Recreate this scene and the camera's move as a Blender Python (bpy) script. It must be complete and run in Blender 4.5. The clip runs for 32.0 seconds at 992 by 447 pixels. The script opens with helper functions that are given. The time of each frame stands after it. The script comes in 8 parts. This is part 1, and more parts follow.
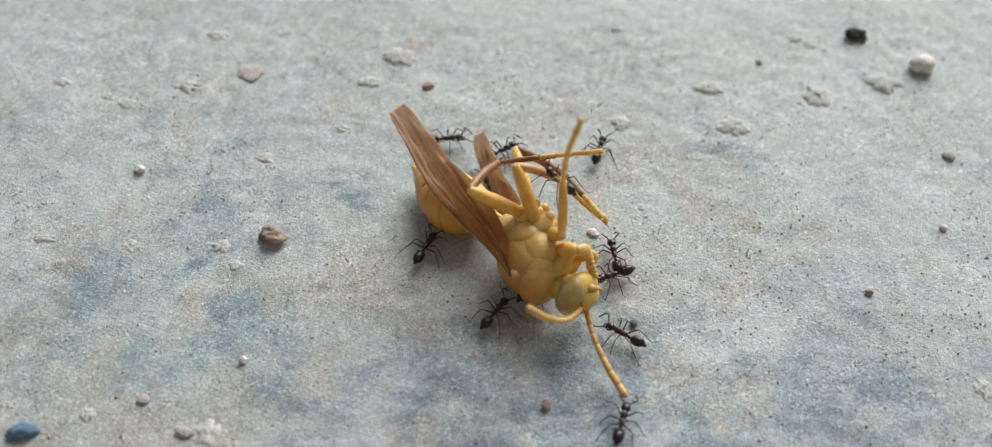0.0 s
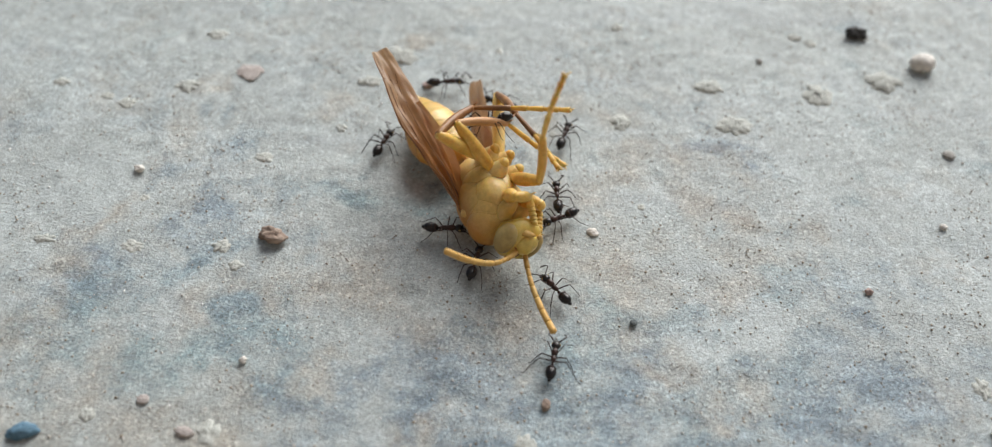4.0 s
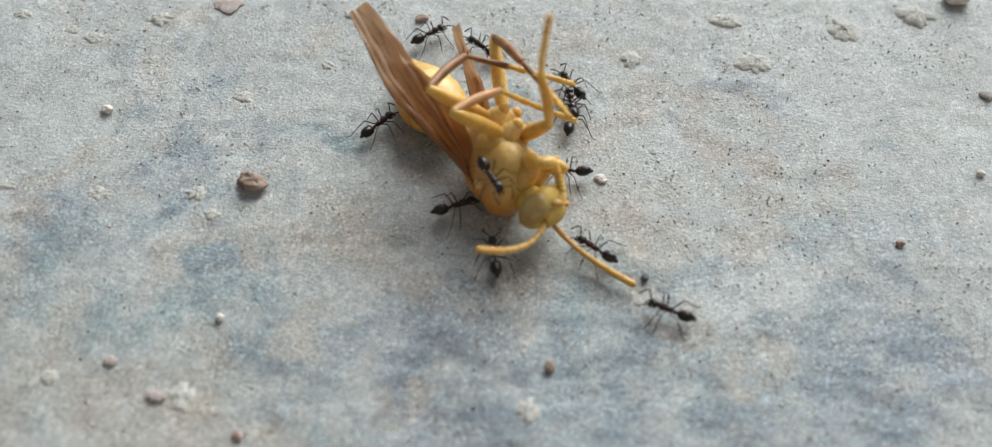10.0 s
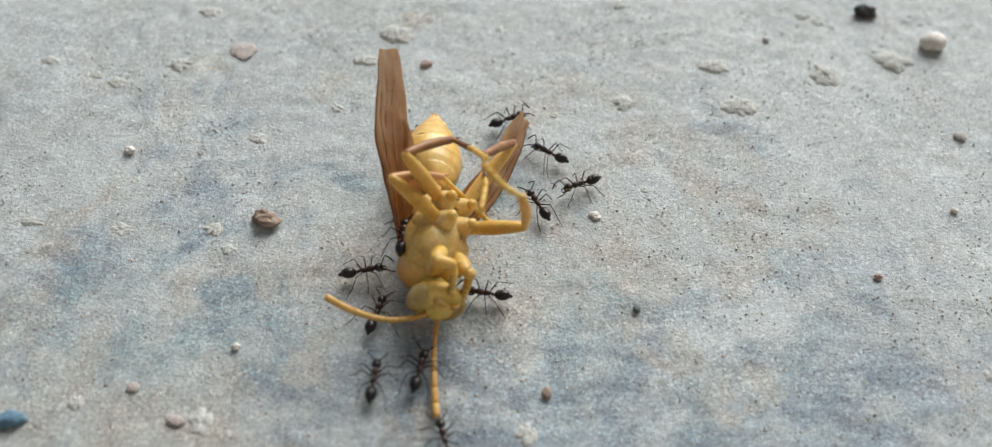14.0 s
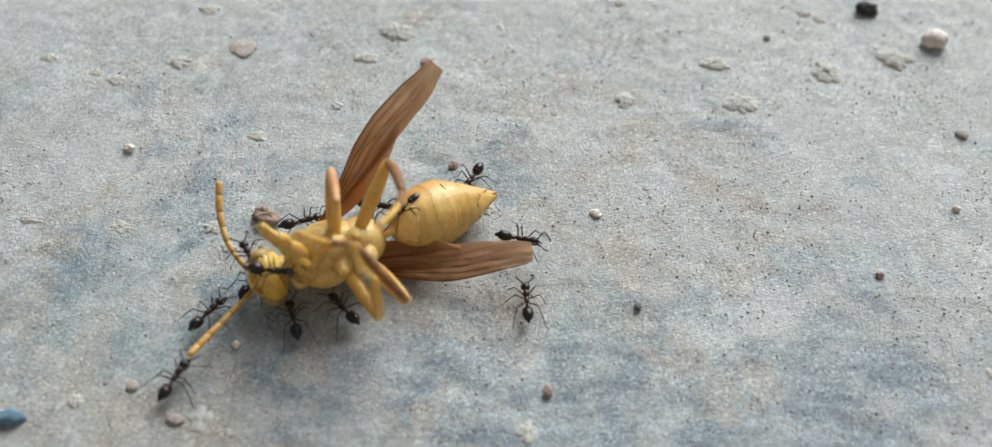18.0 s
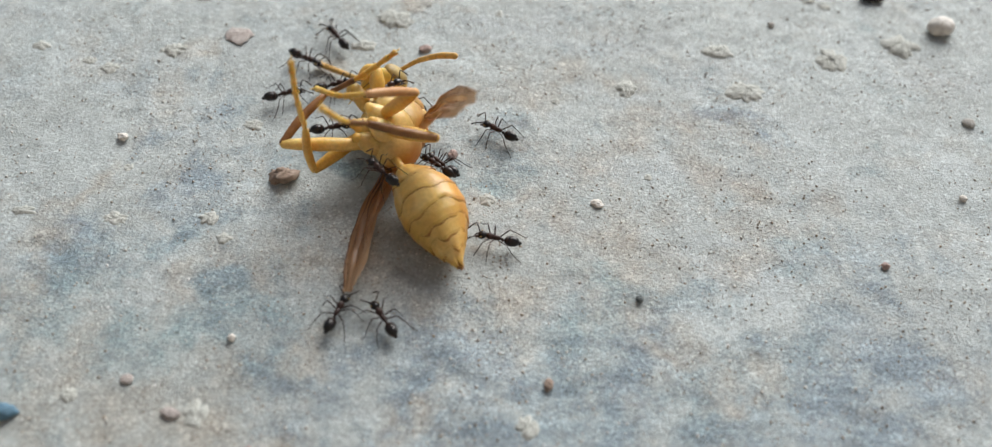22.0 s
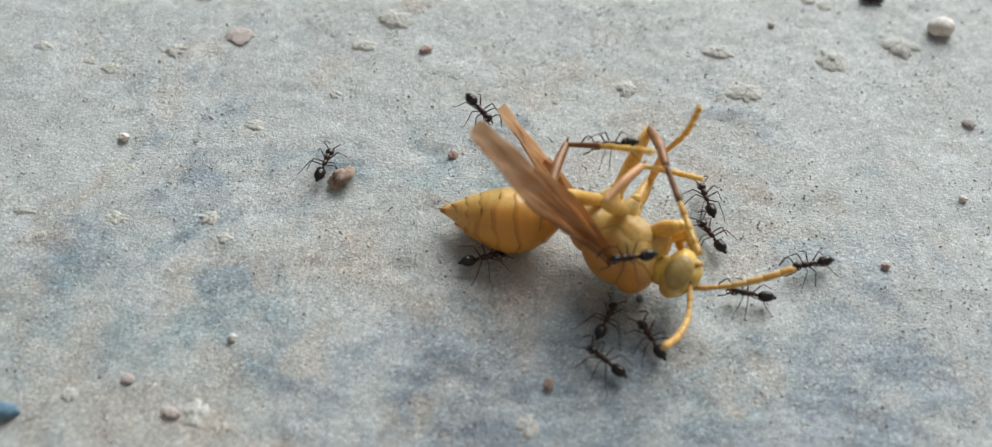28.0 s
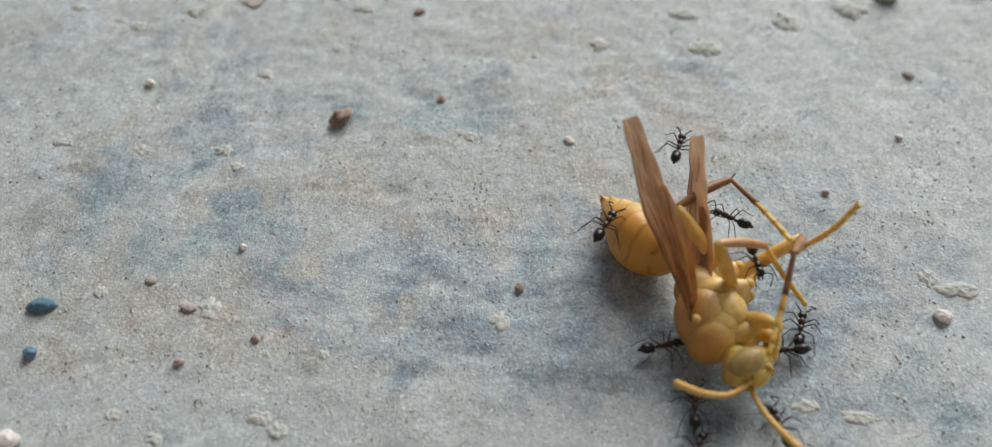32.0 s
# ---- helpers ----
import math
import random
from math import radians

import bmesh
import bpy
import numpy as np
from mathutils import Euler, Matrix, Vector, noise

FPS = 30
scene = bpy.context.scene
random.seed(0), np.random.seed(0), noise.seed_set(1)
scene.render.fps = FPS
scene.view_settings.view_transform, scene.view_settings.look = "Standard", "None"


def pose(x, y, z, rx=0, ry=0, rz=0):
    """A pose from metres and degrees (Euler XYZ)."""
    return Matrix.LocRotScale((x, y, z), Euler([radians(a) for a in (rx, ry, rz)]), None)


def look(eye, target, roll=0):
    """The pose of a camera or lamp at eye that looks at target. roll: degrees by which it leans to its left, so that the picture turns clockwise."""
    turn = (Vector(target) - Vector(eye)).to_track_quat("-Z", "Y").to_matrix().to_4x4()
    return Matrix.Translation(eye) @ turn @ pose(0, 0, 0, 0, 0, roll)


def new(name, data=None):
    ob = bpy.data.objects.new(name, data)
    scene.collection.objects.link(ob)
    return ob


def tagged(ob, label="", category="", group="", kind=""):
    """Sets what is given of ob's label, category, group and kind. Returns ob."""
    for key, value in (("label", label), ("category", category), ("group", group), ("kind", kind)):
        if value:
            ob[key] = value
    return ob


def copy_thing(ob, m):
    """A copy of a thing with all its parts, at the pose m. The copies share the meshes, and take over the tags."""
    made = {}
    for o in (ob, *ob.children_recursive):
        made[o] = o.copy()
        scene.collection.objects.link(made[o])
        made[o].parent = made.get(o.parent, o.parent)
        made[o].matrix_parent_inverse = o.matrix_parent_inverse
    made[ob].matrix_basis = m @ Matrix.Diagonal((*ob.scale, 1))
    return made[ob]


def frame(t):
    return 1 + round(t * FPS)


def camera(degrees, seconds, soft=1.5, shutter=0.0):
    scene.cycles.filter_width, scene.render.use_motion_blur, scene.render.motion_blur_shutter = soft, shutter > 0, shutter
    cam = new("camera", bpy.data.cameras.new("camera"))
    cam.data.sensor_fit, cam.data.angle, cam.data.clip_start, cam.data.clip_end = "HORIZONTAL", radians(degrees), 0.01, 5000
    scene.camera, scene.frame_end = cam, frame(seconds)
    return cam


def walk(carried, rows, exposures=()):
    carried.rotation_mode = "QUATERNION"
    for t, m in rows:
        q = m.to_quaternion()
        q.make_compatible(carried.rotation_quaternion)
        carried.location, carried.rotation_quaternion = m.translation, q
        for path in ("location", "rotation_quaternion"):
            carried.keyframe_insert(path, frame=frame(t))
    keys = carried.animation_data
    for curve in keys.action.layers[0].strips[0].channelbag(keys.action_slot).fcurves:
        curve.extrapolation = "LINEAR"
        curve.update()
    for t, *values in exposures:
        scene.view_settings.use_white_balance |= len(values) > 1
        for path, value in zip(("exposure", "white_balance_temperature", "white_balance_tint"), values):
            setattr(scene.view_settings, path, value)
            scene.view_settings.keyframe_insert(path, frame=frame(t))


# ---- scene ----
MM = 0.001
cam = camera(54.7, 32.0, soft=1.25, shutter=0.4)
cam.data.dof.use_dof = True
cam.data.dof.focus_distance = 0.078
cam.data.dof.aperture_fstop = 20.0
PATH = [
    (0.0, (0.00625, -0.04200, 0.06368), (0.00590, 0.00824, 0.00142), 2.73),
    (0.5, (0.00637, -0.04191, 0.06408), (0.00593, 0.00821, 0.00173), 2.69),
    (1.0, (0.00629, -0.04187, 0.06395), (0.00590, 0.00824, 0.00159), 2.70),
    (1.5, (0.00639, -0.04186, 0.06388), (0.00595, 0.00821, 0.00148), 2.65),
    (2.0, (0.00633, -0.04179, 0.06382), (0.00592, 0.00825, 0.00140), 2.68),
    (2.5, (0.00646, -0.04156, 0.06380), (0.00596, 0.00826, 0.00121), 2.62),
    (3.0, (0.00633, -0.04156, 0.06394), (0.00594, 0.00825, 0.00135), 2.71),
    (3.5, (0.00631, -0.04169, 0.06383), (0.00593, 0.00823, 0.00132), 2.70),
    (5.5, (0.00634, -0.04187, 0.06397), (0.00592, 0.00822, 0.00160), 2.68),
    (6.0, (0.00636, -0.04194, 0.06400), (0.00593, 0.00822, 0.00168), 2.72),
    (6.5, (0.00646, -0.04184, 0.06385), (0.00595, 0.00823, 0.00145), 2.59),
    (7.0, (0.00621, -0.04166, 0.06377), (0.00592, 0.00823, 0.00123), 2.81),
    (7.5, (0.00636, -0.04196, 0.06390), (0.00591, 0.00823, 0.00160), 2.62),
    (8.0, (0.00627, -0.04198, 0.06396), (0.00591, 0.00823, 0.00168), 2.73),
    (8.5, (0.00641, -0.04185, 0.06383), (0.00593, 0.00824, 0.00146), 2.63),
    (9.0, (0.00613, -0.03958, 0.06149), (0.00600, 0.00850, -0.00245), 2.98),
    (9.5, (0.00629, -0.03860, 0.05981), (0.00611, 0.00859, -0.00479), 2.90),
    (10.0, (0.00626, -0.03786, 0.05876), (0.00619, 0.00864, -0.00634), 3.00),
    (10.5, (0.00630, -0.03808, 0.05914), (0.00615, 0.00865, -0.00579), 2.95),
    (11.0, (0.00629, -0.03817, 0.05975), (0.00614, 0.00860, -0.00515), 2.93),
    (11.5, (0.00619, -0.03958, 0.06151), (0.00605, 0.00850, -0.00243), 2.94),
    (12.0, (0.00624, -0.03996, 0.06210), (0.00601, 0.00844, -0.00160), 2.84),
    (12.5, (0.00622, -0.04061, 0.06237), (0.00598, 0.00841, -0.00085), 2.85),
    (13.0, (0.00621, -0.04044, 0.06241), (0.00598, 0.00842, -0.00094), 2.87),
    (13.5, (0.00629, -0.04047, 0.06239), (0.00600, 0.00843, -0.00093), 2.79),
    (14.0, (0.00630, -0.04041, 0.06229), (0.00602, 0.00841, -0.00108), 2.82),
    (14.5, (0.00627, -0.04026, 0.06228), (0.00600, 0.00845, -0.00117), 2.84),
    (16.5, (0.00618, -0.04045, 0.06254), (0.00596, 0.00841, -0.00081), 2.91),
    (17.0, (0.00627, -0.04046, 0.06243), (0.00598, 0.00838, -0.00092), 2.82),
    (17.5, (0.00622, -0.04028, 0.06220), (0.00596, 0.00840, -0.00128), 2.84),
    (18.0, (0.00625, -0.04030, 0.06209), (0.00598, 0.00840, -0.00137), 2.81),
    (18.5, (0.00621, -0.04016, 0.06229), (0.00596, 0.00841, -0.00128), 2.84),
    (19.0, (0.00624, -0.04032, 0.06218), (0.00595, 0.00842, -0.00126), 2.81),
    (19.5, (0.00622, -0.04020, 0.06211), (0.00598, 0.00842, -0.00143), 2.85),
    (20.0, (0.00617, -0.04014, 0.06226), (0.00596, 0.00841, -0.00132), 2.92),
    (20.5, (0.00627, -0.04009, 0.06198), (0.00600, 0.00842, -0.00163), 2.80),
    (21.0, (0.00628, -0.04002, 0.06180), (0.00601, 0.00844, -0.00185), 2.79),
    (21.5, (0.00621, -0.03968, 0.06163), (0.00602, 0.00846, -0.00226), 2.86),
    (22.0, (0.00615, -0.03941, 0.06125), (0.00603, 0.00850, -0.00281), 2.95),
    (22.5, (0.00611, -0.03923, 0.06097), (0.00603, 0.00852, -0.00321), 3.00),
    (23.0, (0.00624, -0.03924, 0.06102), (0.00603, 0.00848, -0.00319), 2.85),
    (23.5, (0.00624, -0.03918, 0.06107), (0.00602, 0.00848, -0.00319), 2.85),
    (24.0, (0.00621, -0.03936, 0.06111), (0.00602, 0.00850, -0.00299), 2.87),
    (24.5, (0.00622, -0.03948, 0.06127), (0.00600, 0.00849, -0.00275), 2.86),
    (25.0, (0.00614, -0.03933, 0.06142), (0.00599, 0.00850, -0.00271), 2.93),
    (25.5, (0.00619, -0.03934, 0.06118), (0.00601, 0.00848, -0.00296), 2.89),
    (27.5, (0.00620, -0.03965, 0.06142), (0.00600, 0.00846, -0.00250), 2.86),
    (28.0, (0.00619, -0.03952, 0.06129), (0.00600, 0.00845, -0.00273), 2.90),
    (28.5, (0.00617, -0.03951, 0.06142), (0.00599, 0.00847, -0.00259), 2.86),
    (29.0, (0.00620, -0.03959, 0.06161), (0.00599, 0.00847, -0.00234), 2.82),
    (29.5, (0.00620, -0.03977, 0.06170), (0.00597, 0.00848, -0.00211), 2.83),
    (30.0, (0.00622, -0.03991, 0.06179), (0.00598, 0.00843, -0.00195), 2.80),
    (30.5, (0.00624, -0.04042, 0.06222), (0.00598, 0.00812, -0.00138), 2.80),
    (31.0, (0.00613, -0.03966, 0.06210), (0.00613, 0.00845, -0.00182), 2.99),
    (31.5, (0.00715, -0.04567, 0.06261), (0.00652, 0.00399, -0.00011), 2.53),
    (32.0, (0.00999, -0.05168, 0.06370), (0.00813, -0.00200, 0.00103), 1.54),
]
walk(cam, [(t, look(eye, target, roll)) for t, eye, target, roll in PATH], [(0.0, 0.0), (30.5, 0.0), (31.5, -0.12), (32.0, -0.2)])

# ---- light: a broad soft sun beyond the floor, and the sky ----
SUN_EL, SUN_AZ = radians(34), radians(20)
world = bpy.data.worlds.new("sky")
scene.world = world
world.use_nodes = True
wn = world.node_tree.nodes
sky = wn.new("ShaderNodeTexSky")
sky.sky_type = "NISHITA"
sky.sun_disc = False
sky.sun_elevation, sky.sun_rotation = SUN_EL, SUN_AZ
sky.air_density, sky.dust_density, sky.ozone_density = 1.0, 4.0, 1.0
world.node_tree.links.new(sky.outputs[0], wn["Background"].inputs[0])
wn["Background"].inputs[1].default_value = 0.06
sun = new("sun", bpy.data.lights.new("sun", "SUN"))
sun.data.energy, sun.data.angle, sun.data.color = 4.05, radians(46), (0.965, 0.982, 1.0)
toward_sun = Vector((math.sin(SUN_AZ) * math.cos(SUN_EL), math.cos(SUN_AZ) * math.cos(SUN_EL), math.sin(SUN_EL)))
sun.matrix_world = look(toward_sun * 3, (0, 0, 0))


# ---- materials ----
def material(name, base, rough=0.6, spec=0.4):
    m = bpy.data.materials.new(name)
    m.use_nodes = True
    b = m.node_tree.nodes["Principled BSDF"]
    b.inputs["Base Color"].default_value = (*base, 1)
    b.inputs["Roughness"].default_value = rough
    b.inputs["Specular IOR Level"].default_value = spec
    return m, m.node_tree, b


def noise_of(tree, scale, detail=5.0, rough=0.6, vector=None):
    n = tree.nodes.new("ShaderNodeTexNoise")
    n.inputs["Scale"].default_value, n.inputs["Detail"].default_value, n.inputs["Roughness"].default_value = scale, detail, rough
    if vector is None:
        c = tree.nodes.get("Texture Coordinate") or tree.nodes.new("ShaderNodeTexCoord")
        vector = c.outputs["Object"]
    tree.links.new(vector, n.inputs["Vector"])
    return n.outputs["Fac"]


def ramp(tree, fac, *stops):
    r = tree.nodes.new("ShaderNodeValToRGB")
    while len(r.color_ramp.elements) < len(stops):
        r.color_ramp.elements.new(0.5)
    for e, (p, c) in zip(r.color_ramp.elements, stops):
        e.position = p
        e.color = (*c, 1) if len(c) == 3 else c
    tree.links.new(fac, r.inputs["Fac"])
    return r.outputs["Color"]


def mixed(tree, fac, a, b, blend="MIX"):
    m = tree.nodes.new("ShaderNodeMix")
    m.data_type, m.blend_type = "RGBA", blend
    for socket, v in ((m.inputs[0], fac), (m.inputs[6], a), (m.inputs[7], b)):
        if isinstance(v, (int, float)):
            socket.default_value = v
        elif isinstance(v, tuple):
            socket.default_value = (*v, 1)
        else:
            tree.links.new(v, socket)
    return m.outputs[2]


def math_of(tree, op, a, b=None, c=None):
    m = tree.nodes.new("ShaderNodeMath")
    m.operation = op
    for socket, v in zip(m.inputs, (a, b, c)):
        if v is None:
            continue
        if isinstance(v, (int, float)):
            socket.default_value = v
        else:
            tree.links.new(v, socket)
    return m.outputs[0]


def bump(tree, b, height, strength, distance):
    n = tree.nodes.new("ShaderNodeBump")
    n.inputs["Strength"].default_value, n.inputs["Distance"].default_value = strength, distance
    tree.links.new(height, n.inputs["Height"])
    tree.links.new(n.outputs[0], b.inputs["Normal"])


def patch(tree, x, y, rx, ry, turn):
    """1 in the middle of an oval stain, 0 outside it, in millimetres of the floor."""
    c = tree.nodes.get("Texture Coordinate") or tree.nodes.new("ShaderNodeTexCoord")
    m = tree.nodes.new("ShaderNodeMapping")
    m.vector_type = "TEXTURE"
    m.inputs["Location"].default_value = (x * MM, y * MM, 0)
    m.inputs["Rotation"].default_value = (0, 0, radians(turn))
    m.inputs["Scale"].default_value = (rx * MM, ry * MM, 1)
    ragged = tree.nodes.get("Ragged")
    if ragged is None:
        wide = tree.nodes.new("ShaderNodeTexNoise")
        wide.inputs["Scale"].default_value, wide.inputs["Detail"].default_value = 140, 5
        tree.links.new(c.outputs["Object"], wide.inputs["Vector"])
        ragged = tree.nodes.new("ShaderNodeVectorMath")
        ragged.name, ragged.operation = "Ragged", "MULTIPLY_ADD"
        ragged.inputs[1].default_value = (0.022, 0.022, 0)
        shift = tree.nodes.new("ShaderNodeVectorMath")
        shift.operation = "SUBTRACT"
        shift.inputs[1].default_value = (0.011, 0.011, 0)
        tree.links.new(c.outputs["Object"], shift.inputs[0])
        tree.links.new(wide.outputs["Color"], ragged.inputs[0])
        tree.links.new(shift.outputs[0], ragged.inputs[2])
    tree.links.new(ragged.outputs[0], m.inputs["Vector"])
    d = tree.nodes.new("ShaderNodeVectorMath")
    d.operation = "LENGTH"
    tree.links.new(m.outputs[0], d.inputs[0])
    r = tree.nodes.new("ShaderNodeMapRange")
    r.inputs["From Min"].default_value, r.inputs["From Max"].default_value = 0.2, 1.7
    r.inputs["To Min"].default_value, r.inputs["To Max"].default_value = 1.0, 0.0
    tree.links.new(d.outputs["Value"], r.inputs["Value"])
    return r.outputs[0]


def stains(tree, ovals, noise_scale, low, high):
    total = None
    for o in ovals:
        p = patch(tree, *o)
        total = p if total is None else math_of(tree, "MAXIMUM", total, p)
    n = math_of(tree, "ADD", noise_of(tree, noise_scale, 9.0, 0.72), math_of(tree, "MULTIPLY", noise_of(tree, noise_scale * 0.37, 4.0, 0.6), 0.6))
    s = math_of(tree, "ADD", math_of(tree, "MULTIPLY", total, 0.55), math_of(tree, "MULTIPLY", math_of(tree, "SUBTRACT", n, 0.8), 2.0))
    r = tree.nodes.new("ShaderNodeMapRange")
    r.inputs["From Min"].default_value, r.inputs["From Max"].default_value = low, high
    tree.links.new(s, r.inputs["Value"])
    return r.outputs[0]


def concrete():
    m, t, b = material("dusty_concrete", (0.42, 0.41, 0.38), 0.6, 0.44)
    base = ramp(t, noise_of(t, 60, 8, 0.7), (0.3, (0.36, 0.39, 0.378)), (0.5, (0.42, 0.458, 0.445)), (0.7, (0.485, 0.533, 0.525)))
    # trowel streaks: pale bluish cement skin drawn along one way
    c = t.nodes.get("Texture Coordinate")
    drawn = t.nodes.new("ShaderNodeMapping")
    drawn.inputs["Rotation"].default_value = (0, 0, radians(-32))
    drawn.inputs["Scale"].default_value = (0.28, 1, 1)
    t.links.new(c.outputs["Object"], drawn.inputs["Vector"])
    streak = ramp(t, noise_of(t, 190, 7, 0.65, drawn.outputs[0]), (0.5, (0, 0, 0)), (0.68, (1, 1, 1)))
    base = mixed(t, math_of(t, "MULTIPLY", streak, 0.45), base, (0.44, 0.485, 0.50))
    # blue-grey stains, mottled and speckled
    blue = stains(t, BLUE_STAINS, 230, 0.12, 0.62)
    mott = ramp(t, noise_of(t, 420, 8, 0.72, drawn.outputs[0]), (0.36, (0, 0, 0)), (0.66, (1, 1, 1)))
    tone = ramp(t, mott, (0.0, (0.36, 0.425, 0.455)), (0.55, (0.205, 0.265, 0.30)), (1.0, (0.095, 0.132, 0.162)))
    teal = ramp(t, noise_of(t, 40, 3, 0.5), (0.4, (0.94, 1.06, 1.0)), (0.6, (0.98, 1.0, 1.03)))
    base = mixed(t, math_of(t, "MULTIPLY", blue, 0.88), base, mixed(t, 1.0, tone, teal, "MULTIPLY"))
    pale = stains(t, PALE_STAINS, 200, 0.12, 0.8)
    base = mixed(t, math_of(t, "MULTIPLY", pale, 0.65), base, ramp(t, noise_of(t, 260, 6, 0.7), (0.35, (0.42, 0.475, 0.48)), (0.65, (0.55, 0.60, 0.595))))
    tan = stains(t, TAN_STAINS, 210, 0.1, 0.75)
    rust = ramp(t, noise_of(t, 380, 6, 0.7), (0.35, (0.31, 0.27, 0.215)), (0.65, (0.455, 0.42, 0.355)))
    base = mixed(t, math_of(t, "MULTIPLY", tan, 0.7), base, rust)
    # sand grain
    v = t.nodes.new("ShaderNodeTexVoronoi")
    v.inputs["Scale"].default_value = 5200
    t.links.new(c.outputs["Object"], v.inputs["Vector"])
    grain = ramp(t, v.outputs["Color"], (0.06, (0.60, 0.57, 0.54)), (0.25, (0.82, 0.81, 0.80)), (0.7, (1.08, 1.08, 1.07)), (0.95, (1.6, 1.6, 1.57)))
    base = mixed(t, math_of(t, "ADD", math_of(t, "MULTIPLY", math_of(t, "MAXIMUM", blue, tan), 0.4), 0.5), base, grain, "MULTIPLY")
    mid = ramp(t, noise_of(t, 1300, 5, 0.7), (0.3, (0.74, 0.74, 0.74)), (0.5, (1.0, 1.0, 1.0)), (0.72, (1.2, 1.19, 1.18)))
    base = mixed(t, 0.7, base, mid, "MULTIPLY")
    dots = ramp(t, noise_of(t, 1900, 4, 0.65), (0.22, (0.40, 0.34, 0.30)), (0.27, (1, 1, 1)))
    base = mixed(t, 0.3, base, dots, "MULTIPLY")
    t.links.new(base, b.inputs["Base Color"])
    h = math_of(t, "ADD", math_of(t, "MULTIPLY", noise_of(t, 4200, 4, 0.65), 1.3), math_of(t, "MULTIPLY", noise_of(t, 800, 5, 0.65), 0.7))
    bump(t, b, h, 0.46, 0.00022)
    return m


BLUE_STAINS = [(-25.5, -0.8, 5, 5, 0), (-14.8, -3.5, 8, 4, 10), (-10.4, -6.7, 5, 3, 0), (7.4, 17.1, 5.5, 2.8, 10), (1, 10.9, 5.5, 2.5, 5), (2.4, -6.8, 5, 3, 10), (10.7, -7.3, 5, 3, 0), (17.9, 0.7, 6.5, 2.6, 5),
               (19.4, -6.3, 9, 4, 0), (30.5, -6.2, 10, 4, 0), (38.8, -6.2, 7, 5, 0), (-23.2, 15.6, 2.6, 1.8, 40), (-16.9, 19.9, 2.6, 1.8, 0), (-9.6, 11.2, 4, 2.6, -20), (-18.2, 7, 3.2, 3, 0),
               (25.1, 19.8, 3.5, 2, 0), (-2.9, -12, 7, 2, 0), (12, -11.1, 11, 3, 0), (28, -10.2, 12, 3, 0), (-1.9, -5.5, 3.5, 2, 0), (33.5, 3.4, 6, 3, 0), (30, -15, 24, 4, 0), (6, -13, 12, 3, 0), (-1, -8, 7, 2.5, 0), (5, -4.5, 6, 2, 5)]
PALE_STAINS = [(-31.3, 23.7, 14.9, 7.3, 0), (25, 25, 3, 2.3, 0), (15.5, 20.3, 3.4, 1.7, 0), (49, 32.4, 6.9, 4.6, 0), (31.7, 18.4, 4.5, 3, 0), (44.1, 16.7, 5.1, 4.4, 0), (-32.5, 11.4, 4.7, 5.5, 0), (25.6, 0, 5.4, 2.3, 0),
               (-15.2, 27.5, 8.3, 3.4, 0), (38.1, 26.4, 5.4, 2.5, 0), (46, 8, 8, 10, 0), (38, 9, 6, 5, 0)]
TAN_STAINS = [(17.6, 16.3, 9.4, 3.2, 0), (25.3, 10.5, 5.3, 2.7, 0), (20.9, -4.1, 4.3, 1.5, 0), (-29, -0.5, 2.1, 2.9, -20), (-26.5, 9, 1.4, 8.5, -15), (-19.3, -9.5, 9.8, 3, 0), (8.7, -0.4, 6.8, 2.8, 5), (-0.5, -9.4, 4, 1.2, 0),
              (-3.7, 31.5, 4.9, 1.1, 0), (-9.2, 23.3, 3.4, 2, 0), (4.1, 7.5, 4.6, 1.8, 0), (11, 23.6, 7, 2.4, 0), (-4.7, 2.2, 5.9, 2.9, 0), (-15.8, 0.9, 3.9, 1.8, 0), (13.6, 5.9, 5.6, 3.1, 0), (28.8, 5.6, 4.1, 2.5, 0),
              (-7.7, -3.7, 3.3, 1.3, 0), (-22.4, 22.7, 1.1, 4, -15), (-14, -15, 12, 4, 0)]
CONCRETE = concrete()


def stone(name, a, b_, rough=0.75, scale=900):
    m, t, b = material(name, a, rough, 0.35)
    c = ramp(t, noise_of(t, scale, 6, 0.65), (0.32, a), (0.68, b_))
    g = ramp(t, noise_of(t, scale * 5, 3, 0.6), (0.3, (0.7, 0.7, 0.7)), (0.7, (1.2, 1.2, 1.2)))
    t.links.new(mixed(t, 0.6, c, g, "MULTIPLY"), b.inputs["Base Color"])
    bump(t, b, noise_of(t, scale * 3, 5, 0.65), 0.6, 0.00012)
    return m


CEMENT = stone("cement_crumb_grey", (0.42, 0.43, 0.39), (0.55, 0.56, 0.515), 0.92, 1200)
WHITE_STONE = stone("white_stone", (0.62, 0.58, 0.51), (0.82, 0.79, 0.74), 0.5, 400)
BLACK_STONE = stone("black_stone", (0.03, 0.03, 0.03), (0.085, 0.082, 0.078), 0.75)
BLUE_STONE = stone("slate_blue_stone", (0.07, 0.15, 0.215), (0.15, 0.265, 0.35), 0.6)
BROWN_STONE = stone("brown_stone", (0.20, 0.135, 0.10), (0.46, 0.375, 0.305), 0.88, 600)
RED_STONE = stone("red_brick_grit", (0.38, 0.27, 0.235), (0.48, 0.385, 0.345), 0.9)
PINK_STONE = stone("pale_brick_dust", (0.40, 0.345, 0.315), (0.48, 0.44, 0.41), 0.92)
